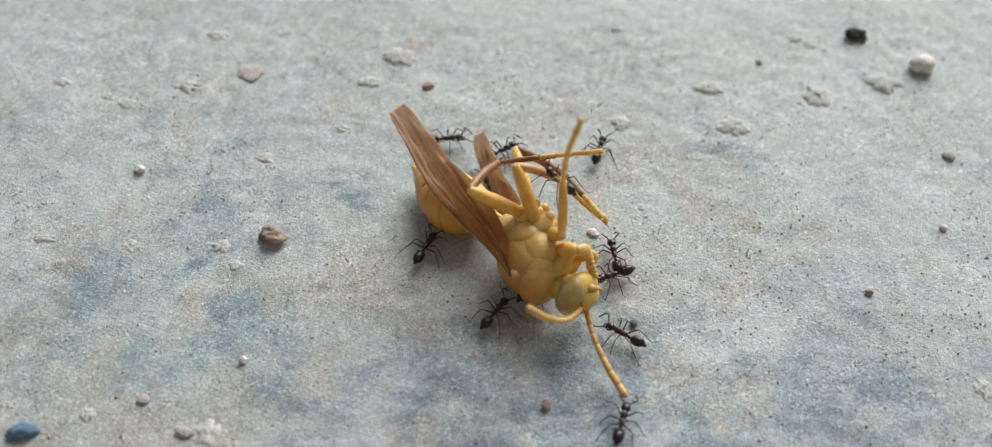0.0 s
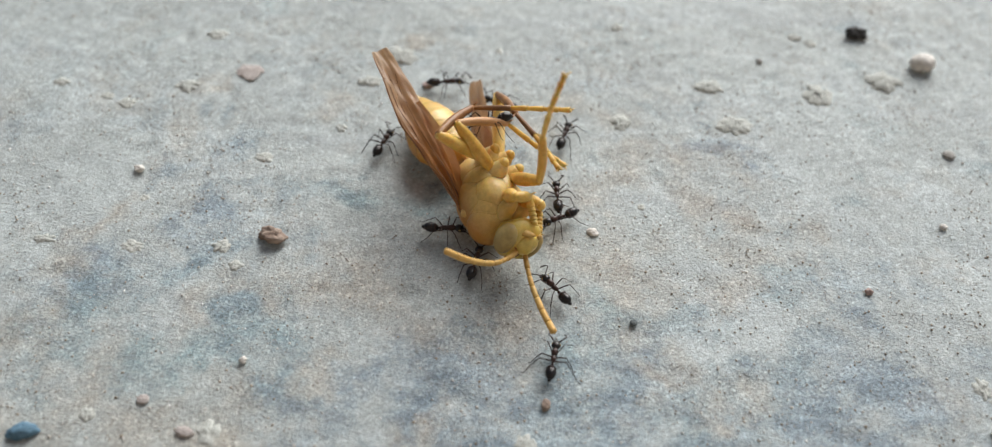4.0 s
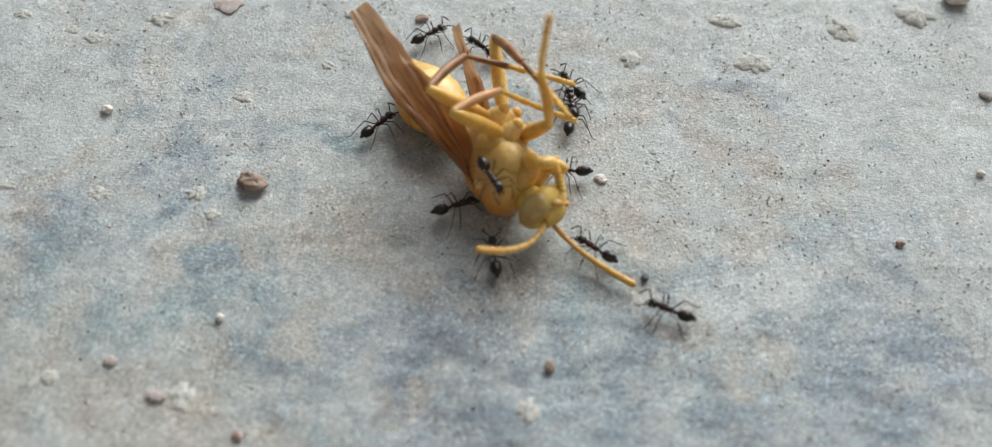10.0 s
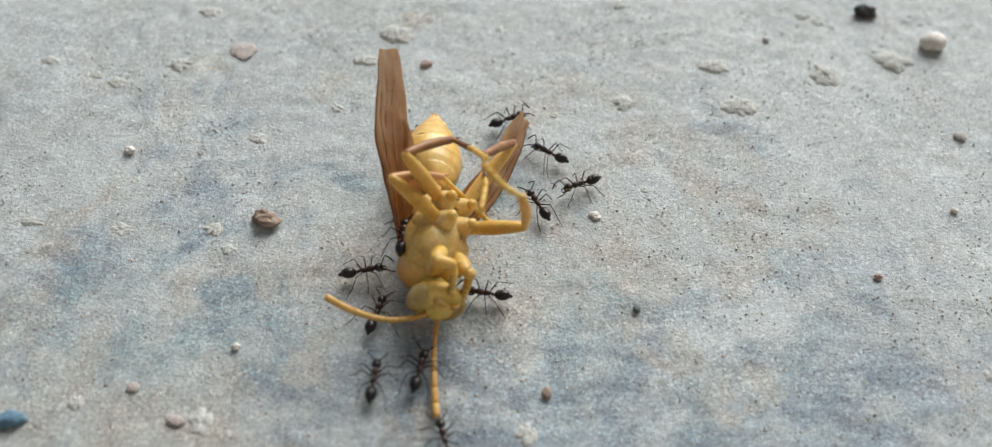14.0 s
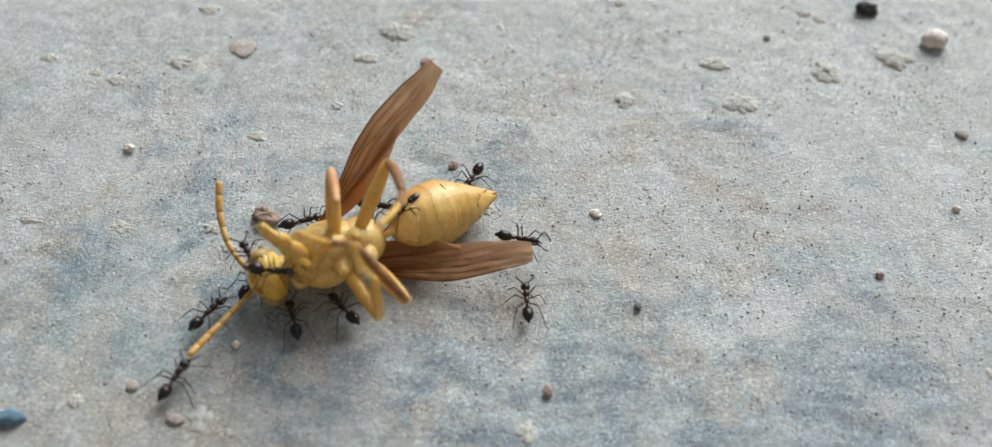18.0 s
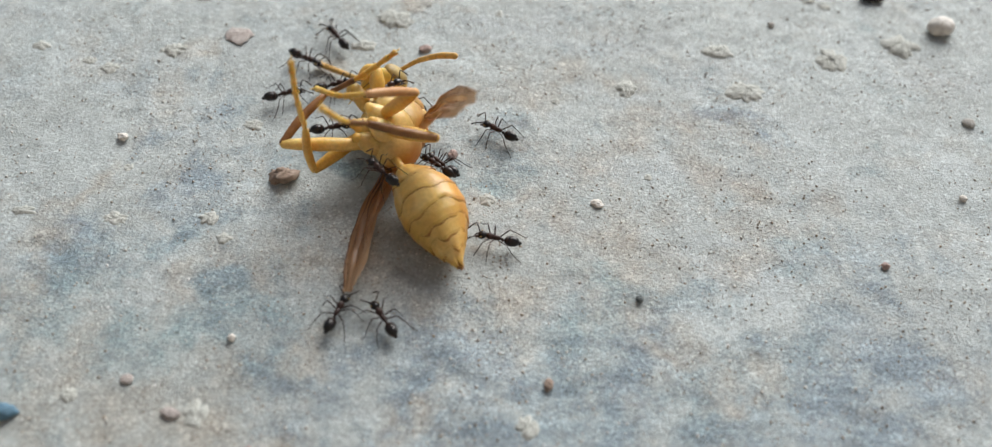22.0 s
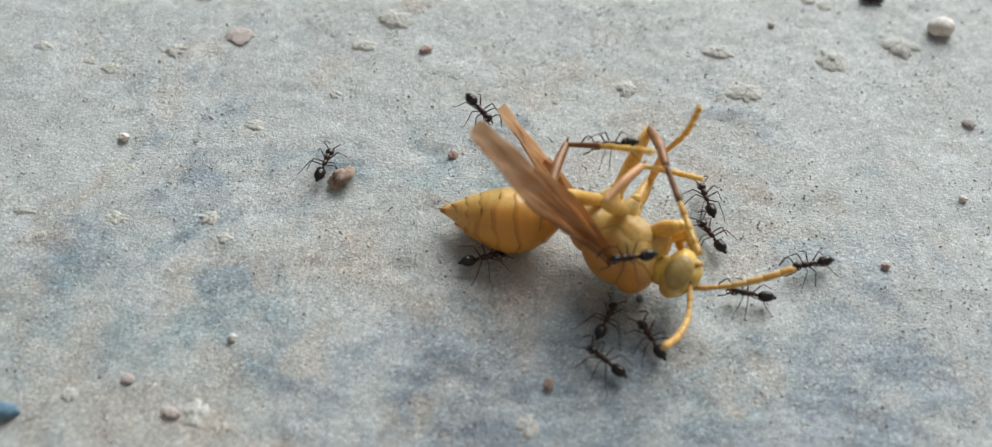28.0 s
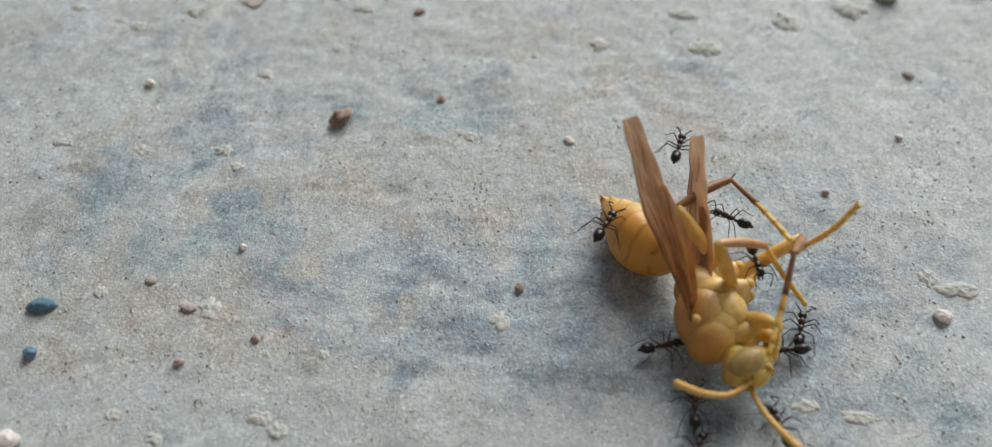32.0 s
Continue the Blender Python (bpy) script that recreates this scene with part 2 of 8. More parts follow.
GREY_STONE = stone("grey_stone", (0.33, 0.315, 0.285), (0.44, 0.425, 0.39), 0.9)
DARK_STONE = stone("dark_grit", (0.09, 0.105, 0.105), (0.19, 0.21, 0.21), 0.8)


def chitin(name, low, mid, high, rough=0.38, scale=260, sub=0.0, back=None):
    m, t, b = material(name, mid, rough, 0.45)
    c = ramp(t, noise_of(t, scale, 6, 0.6), (0.30, low), (0.5, mid), (0.7, high))
    g = ramp(t, noise_of(t, scale * 9, 3, 0.6), (0.35, (0.86, 0.84, 0.80)), (0.65, (1.08, 1.08, 1.06)))
    c = mixed(t, 0.8, c, g, "MULTIPLY")
    piece = t.nodes.new("ShaderNodeObjectInfo")
    c = mixed(t, 1.0, c, ramp(t, piece.outputs["Random"], (0.0, (0.86, 0.85, 0.80)), (1.0, (1.05, 1.04, 1.04))), "MULTIPLY")
    relief = noise_of(t, scale * 14, 4, 0.6)
    if back:
        # the upper side of the insect is browner than its underside
        xyz = t.nodes.new("ShaderNodeSeparateXYZ")
        t.links.new(t.nodes["Texture Coordinate"].outputs["Object"], xyz.inputs[0])
        edge = math_of(t, "ADD", math_of(t, "MULTIPLY", xyz.outputs["Z"], 1000.0 / back[1]), math_of(t, "MULTIPLY", noise_of(t, 700, 4, 0.6), 0.9))
        c = mixed(t, math_of(t, "MULTIPLY", ramp(t, edge, (0.1, (0, 0, 0)), (0.85, (1, 1, 1))), 0.85), c, back[0])
    t.links.new(c, b.inputs["Base Color"])
    bump(t, b, relief, 0.25, 0.00003)
    if sub:
        b.inputs["Subsurface Weight"].default_value = sub
        b.inputs["Subsurface Radius"].default_value = (0.0016, 0.0009, 0.0003)
        b.inputs["Subsurface Scale"].default_value = 1.0
    return m


YELLOW = chitin("yellow_cuticle", (0.60, 0.36, 0.08), (0.75, 0.515, 0.175), (0.83, 0.65, 0.30), 0.4, 330, 0.3, ((0.45, 0.18, 0.025), 2.4))
BELLY = chitin("ochre_cuticle", (0.62, 0.36, 0.075), (0.75, 0.475, 0.13), (0.82, 0.60, 0.24), 0.36, 260, 0.28, ((0.60, 0.27, 0.04), 2.5))
FACE = chitin("green_yellow_face", (0.58, 0.38, 0.06), (0.72, 0.495, 0.10), (0.79, 0.61, 0.20), 0.4, 300, 0.24, ((0.42, 0.17, 0.025), 1.3))
LEGS = chitin("amber_leg", (0.61, 0.33, 0.05), (0.75, 0.465, 0.105), (0.82, 0.59, 0.21), 0.4, 420, 0.22)
DARK_LEG = chitin("brown_leg", (0.13, 0.055, 0.02), (0.28, 0.125, 0.04), (0.44, 0.22, 0.07), 0.45, 500)
PINK_LEG = chitin("tawny_leg", (0.46, 0.22, 0.08), (0.58, 0.31, 0.13), (0.66, 0.40, 0.20), 0.45, 420)
BAND = chitin("brown_seam", (0.26, 0.10, 0.02), (0.37, 0.165, 0.035), (0.46, 0.23, 0.05), 0.5)
AMBER_BAND = chitin("amber_band", (0.55, 0.31, 0.055), (0.67, 0.42, 0.10), (0.74, 0.51, 0.17), 0.38, 260, 0.14, ((0.47, 0.18, 0.02), 2.5))
EYE = chitin("olive_eye", (0.27, 0.175, 0.06), (0.40, 0.285, 0.10), (0.54, 0.42, 0.17), 0.42, 380)
ANTENNA = chitin("orange_antenna", (0.56, 0.31, 0.07), (0.67, 0.40, 0.11), (0.74, 0.49, 0.17), 0.5, 420)
VEIN = chitin("brown_vein", (0.13, 0.05, 0.018), (0.22, 0.095, 0.035), (0.34, 0.16, 0.06), 0.4, 420)
BLACK = chitin("black_ant_cuticle", (0.008, 0.007, 0.007), (0.014, 0.012, 0.011), (0.024, 0.019, 0.016), 0.28, 700)
BROWN_ANT = chitin("dark_brown_ant_cuticle", (0.018, 0.009, 0.007), (0.038, 0.016, 0.011), (0.07, 0.029, 0.02), 0.38, 700)


def membrane():
    m, t, b = material("amber_wing_membrane", (0.42, 0.26, 0.14), 0.34, 0.8)
    b.inputs["Coat Weight"].default_value, b.inputs["Coat Roughness"].default_value = 0.5, 0.3
    c = t.nodes.new("ShaderNodeTexCoord")
    s = t.nodes.new("ShaderNodeMapping")
    s.inputs["Scale"].default_value = (0.35, 1, 1)
    t.links.new(c.outputs["Object"], s.inputs["Vector"])
    xyz = t.nodes.new("ShaderNodeSeparateXYZ")
    t.links.new(c.outputs["Object"], xyz.inputs[0])
    out = math_of(t, "ADD", math_of(t, "MULTIPLY", xyz.outputs["X"], -1 / 0.0155), math_of(t, "MULTIPLY", math_of(t, "SUBTRACT", noise_of(t, 420, 4, 0.6), 0.5), 0.9))
    streak = noise_of(t, 1500, 4, 0.6, s.outputs[0])
    near = ramp(t, streak, (0.3, (0.28, 0.11, 0.022)), (0.5, (0.42, 0.19, 0.05)), (0.7, (0.56, 0.30, 0.105)))
    far = ramp(t, streak, (0.3, (0.36, 0.20, 0.095)), (0.5, (0.53, 0.345, 0.20)), (0.7, (0.67, 0.50, 0.33)))
    t.links.new(mixed(t, ramp(t, out, (0.25, (0, 0, 0)), (0.9, (1, 1, 1))), near, far), b.inputs["Base Color"])
    a = ramp(t, out, (0.1, (0.82, 0.82, 0.82)), (1.0, (0.56, 0.56, 0.56)))
    t.links.new(a, b.inputs["Alpha"])
    # light shines through it
    glow = t.nodes.new("ShaderNodeBsdfTranslucent")
    t.links.new(mixed(t, ramp(t, out, (0.25, (0, 0, 0)), (0.9, (1, 1, 1))), (0.64, 0.32, 0.085), (0.75, 0.53, 0.33)), glow.inputs["Color"])
    both = t.nodes.new("ShaderNodeMixShader")
    both.inputs[0].default_value = 0.48
    t.links.new(b.outputs[0], both.inputs[1])
    t.links.new(glow.outputs[0], both.inputs[2])
    t.links.new(both.outputs[0], t.nodes["Material Output"].inputs["Surface"])
    bump(t, b, noise_of(t, 1800, 3, 0.6, s.outputs[0]), 0.5, 0.00006)
    return m


MEMBRANE = membrane()


# ---- building ----
def finish(bm, name, mats, smooth=True):
    me = bpy.data.meshes.new(name)
    for v in bm.verts:
        v.co *= MM
    bm.normal_update()
    bm.to_mesh(me)
    bm.free()
    for m in mats if isinstance(mats, (list, tuple)) else [mats]:
        me.materials.append(m)
    if smooth:
        me.shade_smooth()
    return me


def part(name, bm, mats, parent, label="", at=None):
    """One mesh under a thing or under a part; the mesh is drawn in millimetres. at: where its own origin lies in its parent's space."""
    ob = new(name, finish(bm, name, mats))
    ob.parent = parent
    if at is not None:
        ob.location = Vector(at) * MM
    if label:
        tagged(ob, label)
    return ob


def tube(bm, points, radii, seg=8, mat=0, flat=1.0):
    """A tapered, rounded limb along points."""
    pts = [Vector(p) for p in points]
    rings, ref = [], None
    for i, p in enumerate(pts):
        d = (pts[min(i + 1, len(pts) - 1)] - pts[max(i - 1, 0)]).normalized()
        if ref is None:
            ref = d.orthogonal().normalized()
        ref = (ref - d * ref.dot(d)).normalized()
        side = d.cross(ref)
        r = radii[i]
        rings.append([bm.verts.new(p + (ref * math.cos(a) + side * math.sin(a) * flat) * r)
                      for a in (2 * math.pi * k / seg for k in range(seg))])
    for a, b in zip(rings, rings[1:]):
        for k in range(seg):
            f = bm.faces.new((a[k], a[(k + 1) % seg], b[(k + 1) % seg], b[k]))
            f.material_index = mat
    for ring, i, j in ((rings[0], 0, 1), (rings[-1], -1, -2)):
        d = (pts[i] - pts[j]).normalized()
        tip = bm.verts.new(pts[i] + d * radii[i] * 0.7)
        for k in range(seg):
            q = (ring[k], ring[(k + 1) % seg], tip)
            f = bm.faces.new(q if i == -1 else q[::-1])
            f.material_index = mat


def curve_points(points, n):
    """Points of a smooth curve through the given ones."""
    pts = [Vector(p) for p in points]
    out = []
    for i in range(len(pts) - 1):
        p0, p1, p2, p3 = pts[max(i - 1, 0)], pts[i], pts[i + 1], pts[min(i + 2, len(pts) - 1)]
        for k in range(n):
            t = k / n
            out.append(0.5 * ((2 * p1) + (p2 - p0) * t + (2 * p0 - 5 * p1 + 4 * p2 - p3) * t * t + (3 * p1 - p0 - 3 * p2 + p3) * t ** 3))
    return out + [pts[-1]]


def blob(bm, centre, radii, turn=(0, 0, 0), rough=0.0, freq=1.0, u=18, v=12, squash=0.0, seed=0.0):
    """A rounded lump with an uneven skin."""
    made = bmesh.ops.create_uvsphere(bm, u_segments=u, v_segments=v, radius=1.0)["verts"]
    m = Euler([radians(a) for a in turn]).to_matrix()
    off = Vector((seed * 3.1, seed * 1.7, seed * 0.9))
    for w in made:
        c = w.co.copy()
        k = 1.0 + rough * noise.fractal(c * freq + off, 0.8, 2.0, 4)
        c = Vector((c.x * radii[0], c.y * radii[1], c.z * radii[2])) * k
        if squash and c.z < -radii[2] * squash:
            c.z = -radii[2] * squash
        w.co = m @ c + Vector(centre)
    return made


# ---- the floor ----
def floor_height(x, y):
    """Relief of the slab in millimetres."""
    p = Vector((x, y, 0))
    near = max(0.0, 1.0 - max(abs(x) / 160, abs(y) / 140))
    h = 0.16 * noise.fractal(p * 0.16, 0.9, 2.0, 4) + 0.10 * noise.fractal(p * 0.7 + Vector((9, 4, 0)), 0.8, 2.0, 3)
    pit = noise.noise(p * 0.33 + Vector((31, 7, 0)))
    # the edge of a thin skin of cement
    edge = -28.7 + 0.265 * (y + 2.2) + 0.8 * noise.noise(Vector((y * 0.25, 3, 1))) - x
    u = min(1.0, max(0.0, edge / 1.6 + 0.5))
    return (h - max(0.0, pit - 0.45) * 0.8 + 0.42 * u * u * (3 - 2 * u)) * near


def build_floor():
    def steps(lo, hi, n, far):
        mid = [lo + (hi - lo) * i / n for i in range(n + 1)]
        out, d = [], (hi - lo) / n
        a, b, g = lo, hi, d
        left, right = [], []
        while b < far:
            g *= 1.45
            a, b = a - g, b + g
            left.append(a)
            right.append(b)
        return left[::-1] + mid + right

    xs, ys = steps(-75, 80, 300, 20000), steps(-45, 75, 240, 20000)
    verts = [(x * MM, y * MM, floor_height(x, y) * MM) for y in ys for x in xs]
    w = len(xs)
    faces = [(j * w + i, j * w + i + 1, (j + 1) * w + i + 1, (j + 1) * w + i) for j in range(len(ys) - 1) for i in range(w - 1)]
    me = bpy.data.meshes.new("floor")
    me.from_pydata(verts, [], faces)
    me.materials.append(CONCRETE)
    me.shade_smooth()
    tagged(new("floor", me), "weathered pale grey concrete floor with blue stains and tan dust", "floor", kind="structure")


build_floor()


def build_shade_wall():
    """A wall added unseen behind the eye to keep sky light off near sides."""
    bm = bmesh.new()
    bmesh.ops.create_cube(bm, size=1.0)
    bmesh.ops.scale(bm, vec=(9000, 200, 2700), verts=bm.verts)
    bmesh.ops.bevel(bm, geom=bm.edges[:], offset=12, segments=2, affect="EDGES")
    bmesh.ops.translate(bm, vec=(0, -1000, 1349), verts=bm.verts)
    m, t, b = material("shade_wall_brown", (0.2, 0.17, 0.14), 0.9, 0.3)
    t.links.new(ramp(t, noise_of(t, 3, 6, 0.6), (0.3, (0.17, 0.14, 0.115)), (0.7, (0.24, 0.20, 0.165))), b.inputs["Base Color"])
    bump(t, b, noise_of(t, 60, 5, 0.6), 0.4, 0.004)
    tagged(new("unseen_shade_wall", finish(bm, "unseen_shade_wall", m, False)), "plain dark brown wall added out of view to block sky light", "wall", kind="structure")


build_shade_wall()


def build_grains():
    """Loose sand on the slab."""
    rnd = random.Random(5)
    verts, faces = [], []
    base = [(0, 0, 1), (1, 0, 0), (0, 1, 0), (-1, 0, 0), (0, -1, 0), (0, 0, -0.6)]
    tri = [(0, 1, 2), (0, 2, 3), (0, 3, 4), (0, 4, 1), (5, 2, 1), (5, 3, 2), (5, 4, 3), (5, 1, 4)]
    for i in range(42000):
        x, y = rnd.uniform(-52, 62), rnd.uniform(-28, 52)
        if noise.noise(Vector((x * 0.09, y * 0.09, 3))) + rnd.uniform(-0.35, 0.35) < -0.1:
            continue
        r = 0.035 + 0.10 * rnd.random() ** 4
        z = floor_height(x, y) + r * 0.3
        k = len(verts)
        a = rnd.uniform(0, 6.28)
        for p in base:
            q = Vector(p) * r * rnd.uniform(0.7, 1.3)
            verts.append(((x + q.x * math.cos(a) - q.y * math.sin(a)) * MM, (y + q.x * math.sin(a) + q.y * math.cos(a)) * MM, (z + q.z * 0.7) * MM))
        faces += [(p + k, q + k, s + k) for p, q, s in tri]
    me = bpy.data.meshes.new("sand_grains")
    me.from_pydata(verts, [], faces)
    m, t, b = material("sand", (0.4, 0.36, 0.3), 0.85, 0.3)
    g = t.nodes.new("ShaderNodeNewGeometry")
    t.links.new(ramp(t, g.outputs["Random Per Island"], (0.0, (0.22, 0.17, 0.125)), (0.2, (0.34, 0.285, 0.215)), (0.55, (0.46, 0.42, 0.37)), (0.93, (0.52, 0.50, 0.46)), (1.0, (0.85, 0.85, 0.83))), b.inputs["Base Color"])
    me.materials.append(m)
    tagged(new("sand_grains", me), "fine tan and grey sand grains on the concrete floor", "sand", kind="stuff")


build_grains()


def crumb(x, y, rx, ry, seed):
    """A low knobbly heap of cement grains that has stuck to the slab."""
    rnd = random.Random(int(seed * 17))
    bm = bmesh.new()
    off = Vector((seed * 7.3, seed * 2.9, seed))
    h = min(rx, ry) * 0.19
    knobs = []
    for i in range(int(10 + 9 * rx)):
        a, u = rnd.uniform(0, 6.28), rnd.random() ** 0.6
        knobs.append((math.cos(a) * u * rx * 0.9, math.sin(a) * u * ry * 0.9, min(rx, ry) * rnd.uniform(0.16, 0.4)))

    def height(p):
        z = h * (1 - (p.x / rx) ** 2 - (p.y / ry) ** 2) + 0.12 * noise.fractal(p * 3 + off, 0.7, 2.0, 4) * min(rx, ry)
        for kx, ky, q in knobs:
            d = ((p.x - kx) ** 2 + (p.y - ky) ** 2) / (q * q)
            if d < 1:
                z = max(z, h * 0.45 + q * 0.38 * math.sqrt(1 - d) - 0.3 * h * ((kx / rx) ** 2 + (ky / ry) ** 2))
        return z

    rings, seg = 16, 44
    old = [bm.verts.new((0, 0, height(Vector((0, 0, 0)))))]
    for i in range(1, rings + 1):
        u, ring = i / rings, []
        for k in range(seg):
            th = 2 * math.pi * k / seg
            d = Vector((math.cos(th), math.sin(th), 0))
            edge = 1.0 + 0.5 * noise.fractal(d * 1.6 + off, 0.8, 2.0, 4)
            p = Vector((d.x * rx * u * edge, d.y * ry * u * edge, 0))
            ring.append(bm.verts.new((p.x, p.y, height(p) * (1 - u ** 5) - 0.12 * u ** 6)))
        for k in range(seg):
            if i == 1:
                bm.faces.new((old[0], ring[k], ring[(k + 1) % seg]))
            else:
                bm.faces.new((old[k], ring[k], ring[(k + 1) % seg], old[(k + 1) % seg]))
        old = ring
    ob = new("cement_crumb", finish(bm, "cement_crumb", CEMENT))
    ob.location = (x * MM, y * MM, floor_height(x, y) * MM)
    big = "large" if rx > 1.4 else "small"
    tagged(ob, f"{big} knobbly pale grey crumb of cement stuck to the floor", "cement crumb", "cement crumbs on the floor")


CRUMBS = [
    (-22.8, 31.2, 1.1, 0.9), (-4.6, 29.8, 1.9, 1.4), (25.8, 27.6, 1.5, 1.0), (27.7, 22.6, 2.0, 1.4), (43.2, 29.8, 1.9, 1.6), (36.2, 27.3, 1.6,
    1.8), (-28.9, 21.1, 1.0, 0.8), (-31.0, 21.9, 0.8, 0.7), (-24.0, 5.0, 1.5, 0.8), (-31.2, 5.0, 1.1, 0.6), (-16.6, 5.4, 0.9, 0.8), (-15.1,
    15.5, 1.0, 0.8), (-23.9, 23.8, 1.3, 1.0), (17.0, 22.2, 1.2, 1.3), (-7.0, 26.0, 1.3, 0.8), (-35.8, 23.4, 1.0, 0.7), (35.3, 35.7, 0.9, 0.7),
    (17.2, 35.9, 0.7, 0.7), (10.7, 20.3, 0.5, 0.5), (18.5, 12.0, 0.4, 0.5)]
MORE_CRUMBS = [
    (5.3, 31.3, 0.5, 0.6), (43.7, -4.3, 0.9, 1.1), (-13.9, -11.4, 0.9, 1.2), (8.9, -11.0, 0.9, 1.1), (-22.9, -10.4, 0.7, 0.6), (-15.1, 3.5, 0.8,
    0.6), (36.8, 35.0, 0.8, 0.7), (-24.4, 10.1, 0.6, 0.5), (-8.8, 19.6, 0.6, 0.6), (45.9, -5.4, 2.1, 0.9), (-6.5, -21.3, 0.9, 0.8), (-8.0,
    -20.4, 1.1, 0.8), (32.1, -16.8, 1.2, 0.7), (35.9, -17.5, 1.5, 0.7), (-15.4, -22.4, 0.9, 0.7), (-18.7, -20.9, 0.7, 0.6), (-4.3, -14.9, 0.6,
    0.5), (5.2, 8.8, 1.0, 0.8)]
for i, c in enumerate(CRUMBS + MORE_CRUMBS):
    crumb(*c, i + 1.0)


def pebble(name, x, y, rx, ry, rz, mat, label, seed, rough=0.28, category="pebble"):
    bm = bmesh.new()
    blob(bm, (0, 0, rz * 0.72), (rx, ry, rz), (0, 0, seed * 29 % 50 - 25), rough, 1.1, 28, 18, 0.7, seed)
    ob = new(name, finish(bm, name, mat))
    ob.location = (x * MM, y * MM, floor_height(x, y) * MM)
    return tagged(ob, label, category, "grit on the floor")


pebble("pebble", 47.4, 32.2, 1.3, 1.05, 0.85, WHITE_STONE, "smooth cream-white pebble on the floor", 1, 0.12)
pebble("pebble", 41.6, 36.4, 0.85, 0.72, 0.6, BLACK_STONE, "rough black pebble on the floor", 2, 0.5)
pebble("pebble", -26.9, -12.1, 1.05, 0.62, 0.5, BLUE_STONE, "flat slate-blue pebble on the floor", 3, 0.25)
pebble("pebble", 47.2, 20.1, 0.6, 0.5, 0.2, GREY_STONE, "small grey pebble on the floor", 4)
pebble("grit", 17.2, -0.1, 0.31, 0.28, 0.22, DARK_STONE, "tiny dark slate grit on the floor", 5, 0.28, "grit")
pebble("grit", -25.4, 12.9, 0.44, 0.36, 0.3, WHITE_STONE, "tiny bright white grit on the floor", 6, 0.4, "grit")
pebble("grit", 14.2, 8.8, 0.5, 0.36, 0.2, WHITE_STONE, "tiny flat white chip on the floor", 7, 0.4, "grit")
pebble("grit", 36.6, 4.1, 0.33, 0.3, 0.25, RED_STONE, "tiny brick-red grit on the floor", 8, 0.3, "grit")
pebble("grit", -15.6, -11.4, 0.62, 0.45, 0.22, PINK_STONE, "flat pinkish-red brick chip on the floor", 9, 0.35, "grit")
pebble("grit", -19.2, -9.0, 0.45, 0.4, 0.14, PINK_STONE, "flat pinkish-red brick chip on the floor", 10, 0.35, "grit")
pebble("grit", -18.6, 26.4, 1.2, 1.0, 0.12, PINK_STONE, "broad flat red-brown brick chip", 11, 0.35, "grit")
pebble("grit", -1.3, 25.8, 0.6, 0.4, 0.25, RED_STONE, "small red-brown brick chip", 12, 0.35, "grit")
pebble("grit", 10.4, -7.7, 0.34, 0.5, 0.3, BROWN_STONE, "tiny dark brown grit on the floor", 13, 0.35, "grit")
pebble("pebble", 44.0, -8.2, 0.66, 0.6, 0.42, WHITE_STONE, "small pale angular stone", 14, 0.35)
pebble("pebble", -25.3, -23.6, 0.85, 0.75, 0.6, WHITE_STONE, "small white pebble on the floor", 15, 0.25)
pebble("grit", -26.3, -16.4, 0.5, 0.5, 0.35, BLUE_STONE, "small slate-blue grit on the floor", 16, 0.3, "grit")
pebble("grit", -14.9, -16.4, 0.45, 0.35, 0.22, RED_STONE, "tiny brick-red grit on the floor", 17, 0.35, "grit")
pebble("grit", -9.7, -13.8, 0.33, 0.35, 0.2, RED_STONE, "tiny brick-red grit on the floor", 18, 0.35, "grit")
pebble("grit", -12.6, -5.3, 0.3, 0.3, 0.22, WHITE_STONE, "tiny bright white grit on the floor", 19, 0.35, "grit")
pebble("grit", 2.1, 13.3, 0.36, 0.42, 0.25, RED_STONE, "tiny brick-red grit on the floor", 20, 0.35, "grit")
pebble("grit", 31.2, 31.7, 0.3, 0.32, 0.2, GREY_STONE, "tiny grey stone grit on the floor", 22, 0.35, "grit")
pebble("grit", 44.5, 11.4, 0.33, 0.28, 0.2, WHITE_STONE, "tiny bright white grit on the floor", 23, 0.35, "grit")
pushed_pebble = pebble("pebble", -12.4, 7.3, 1.15, 0.82, 0.62, BROWN_STONE, "rough brown angular pebble, pushed about by the ants", 21, 0.7)


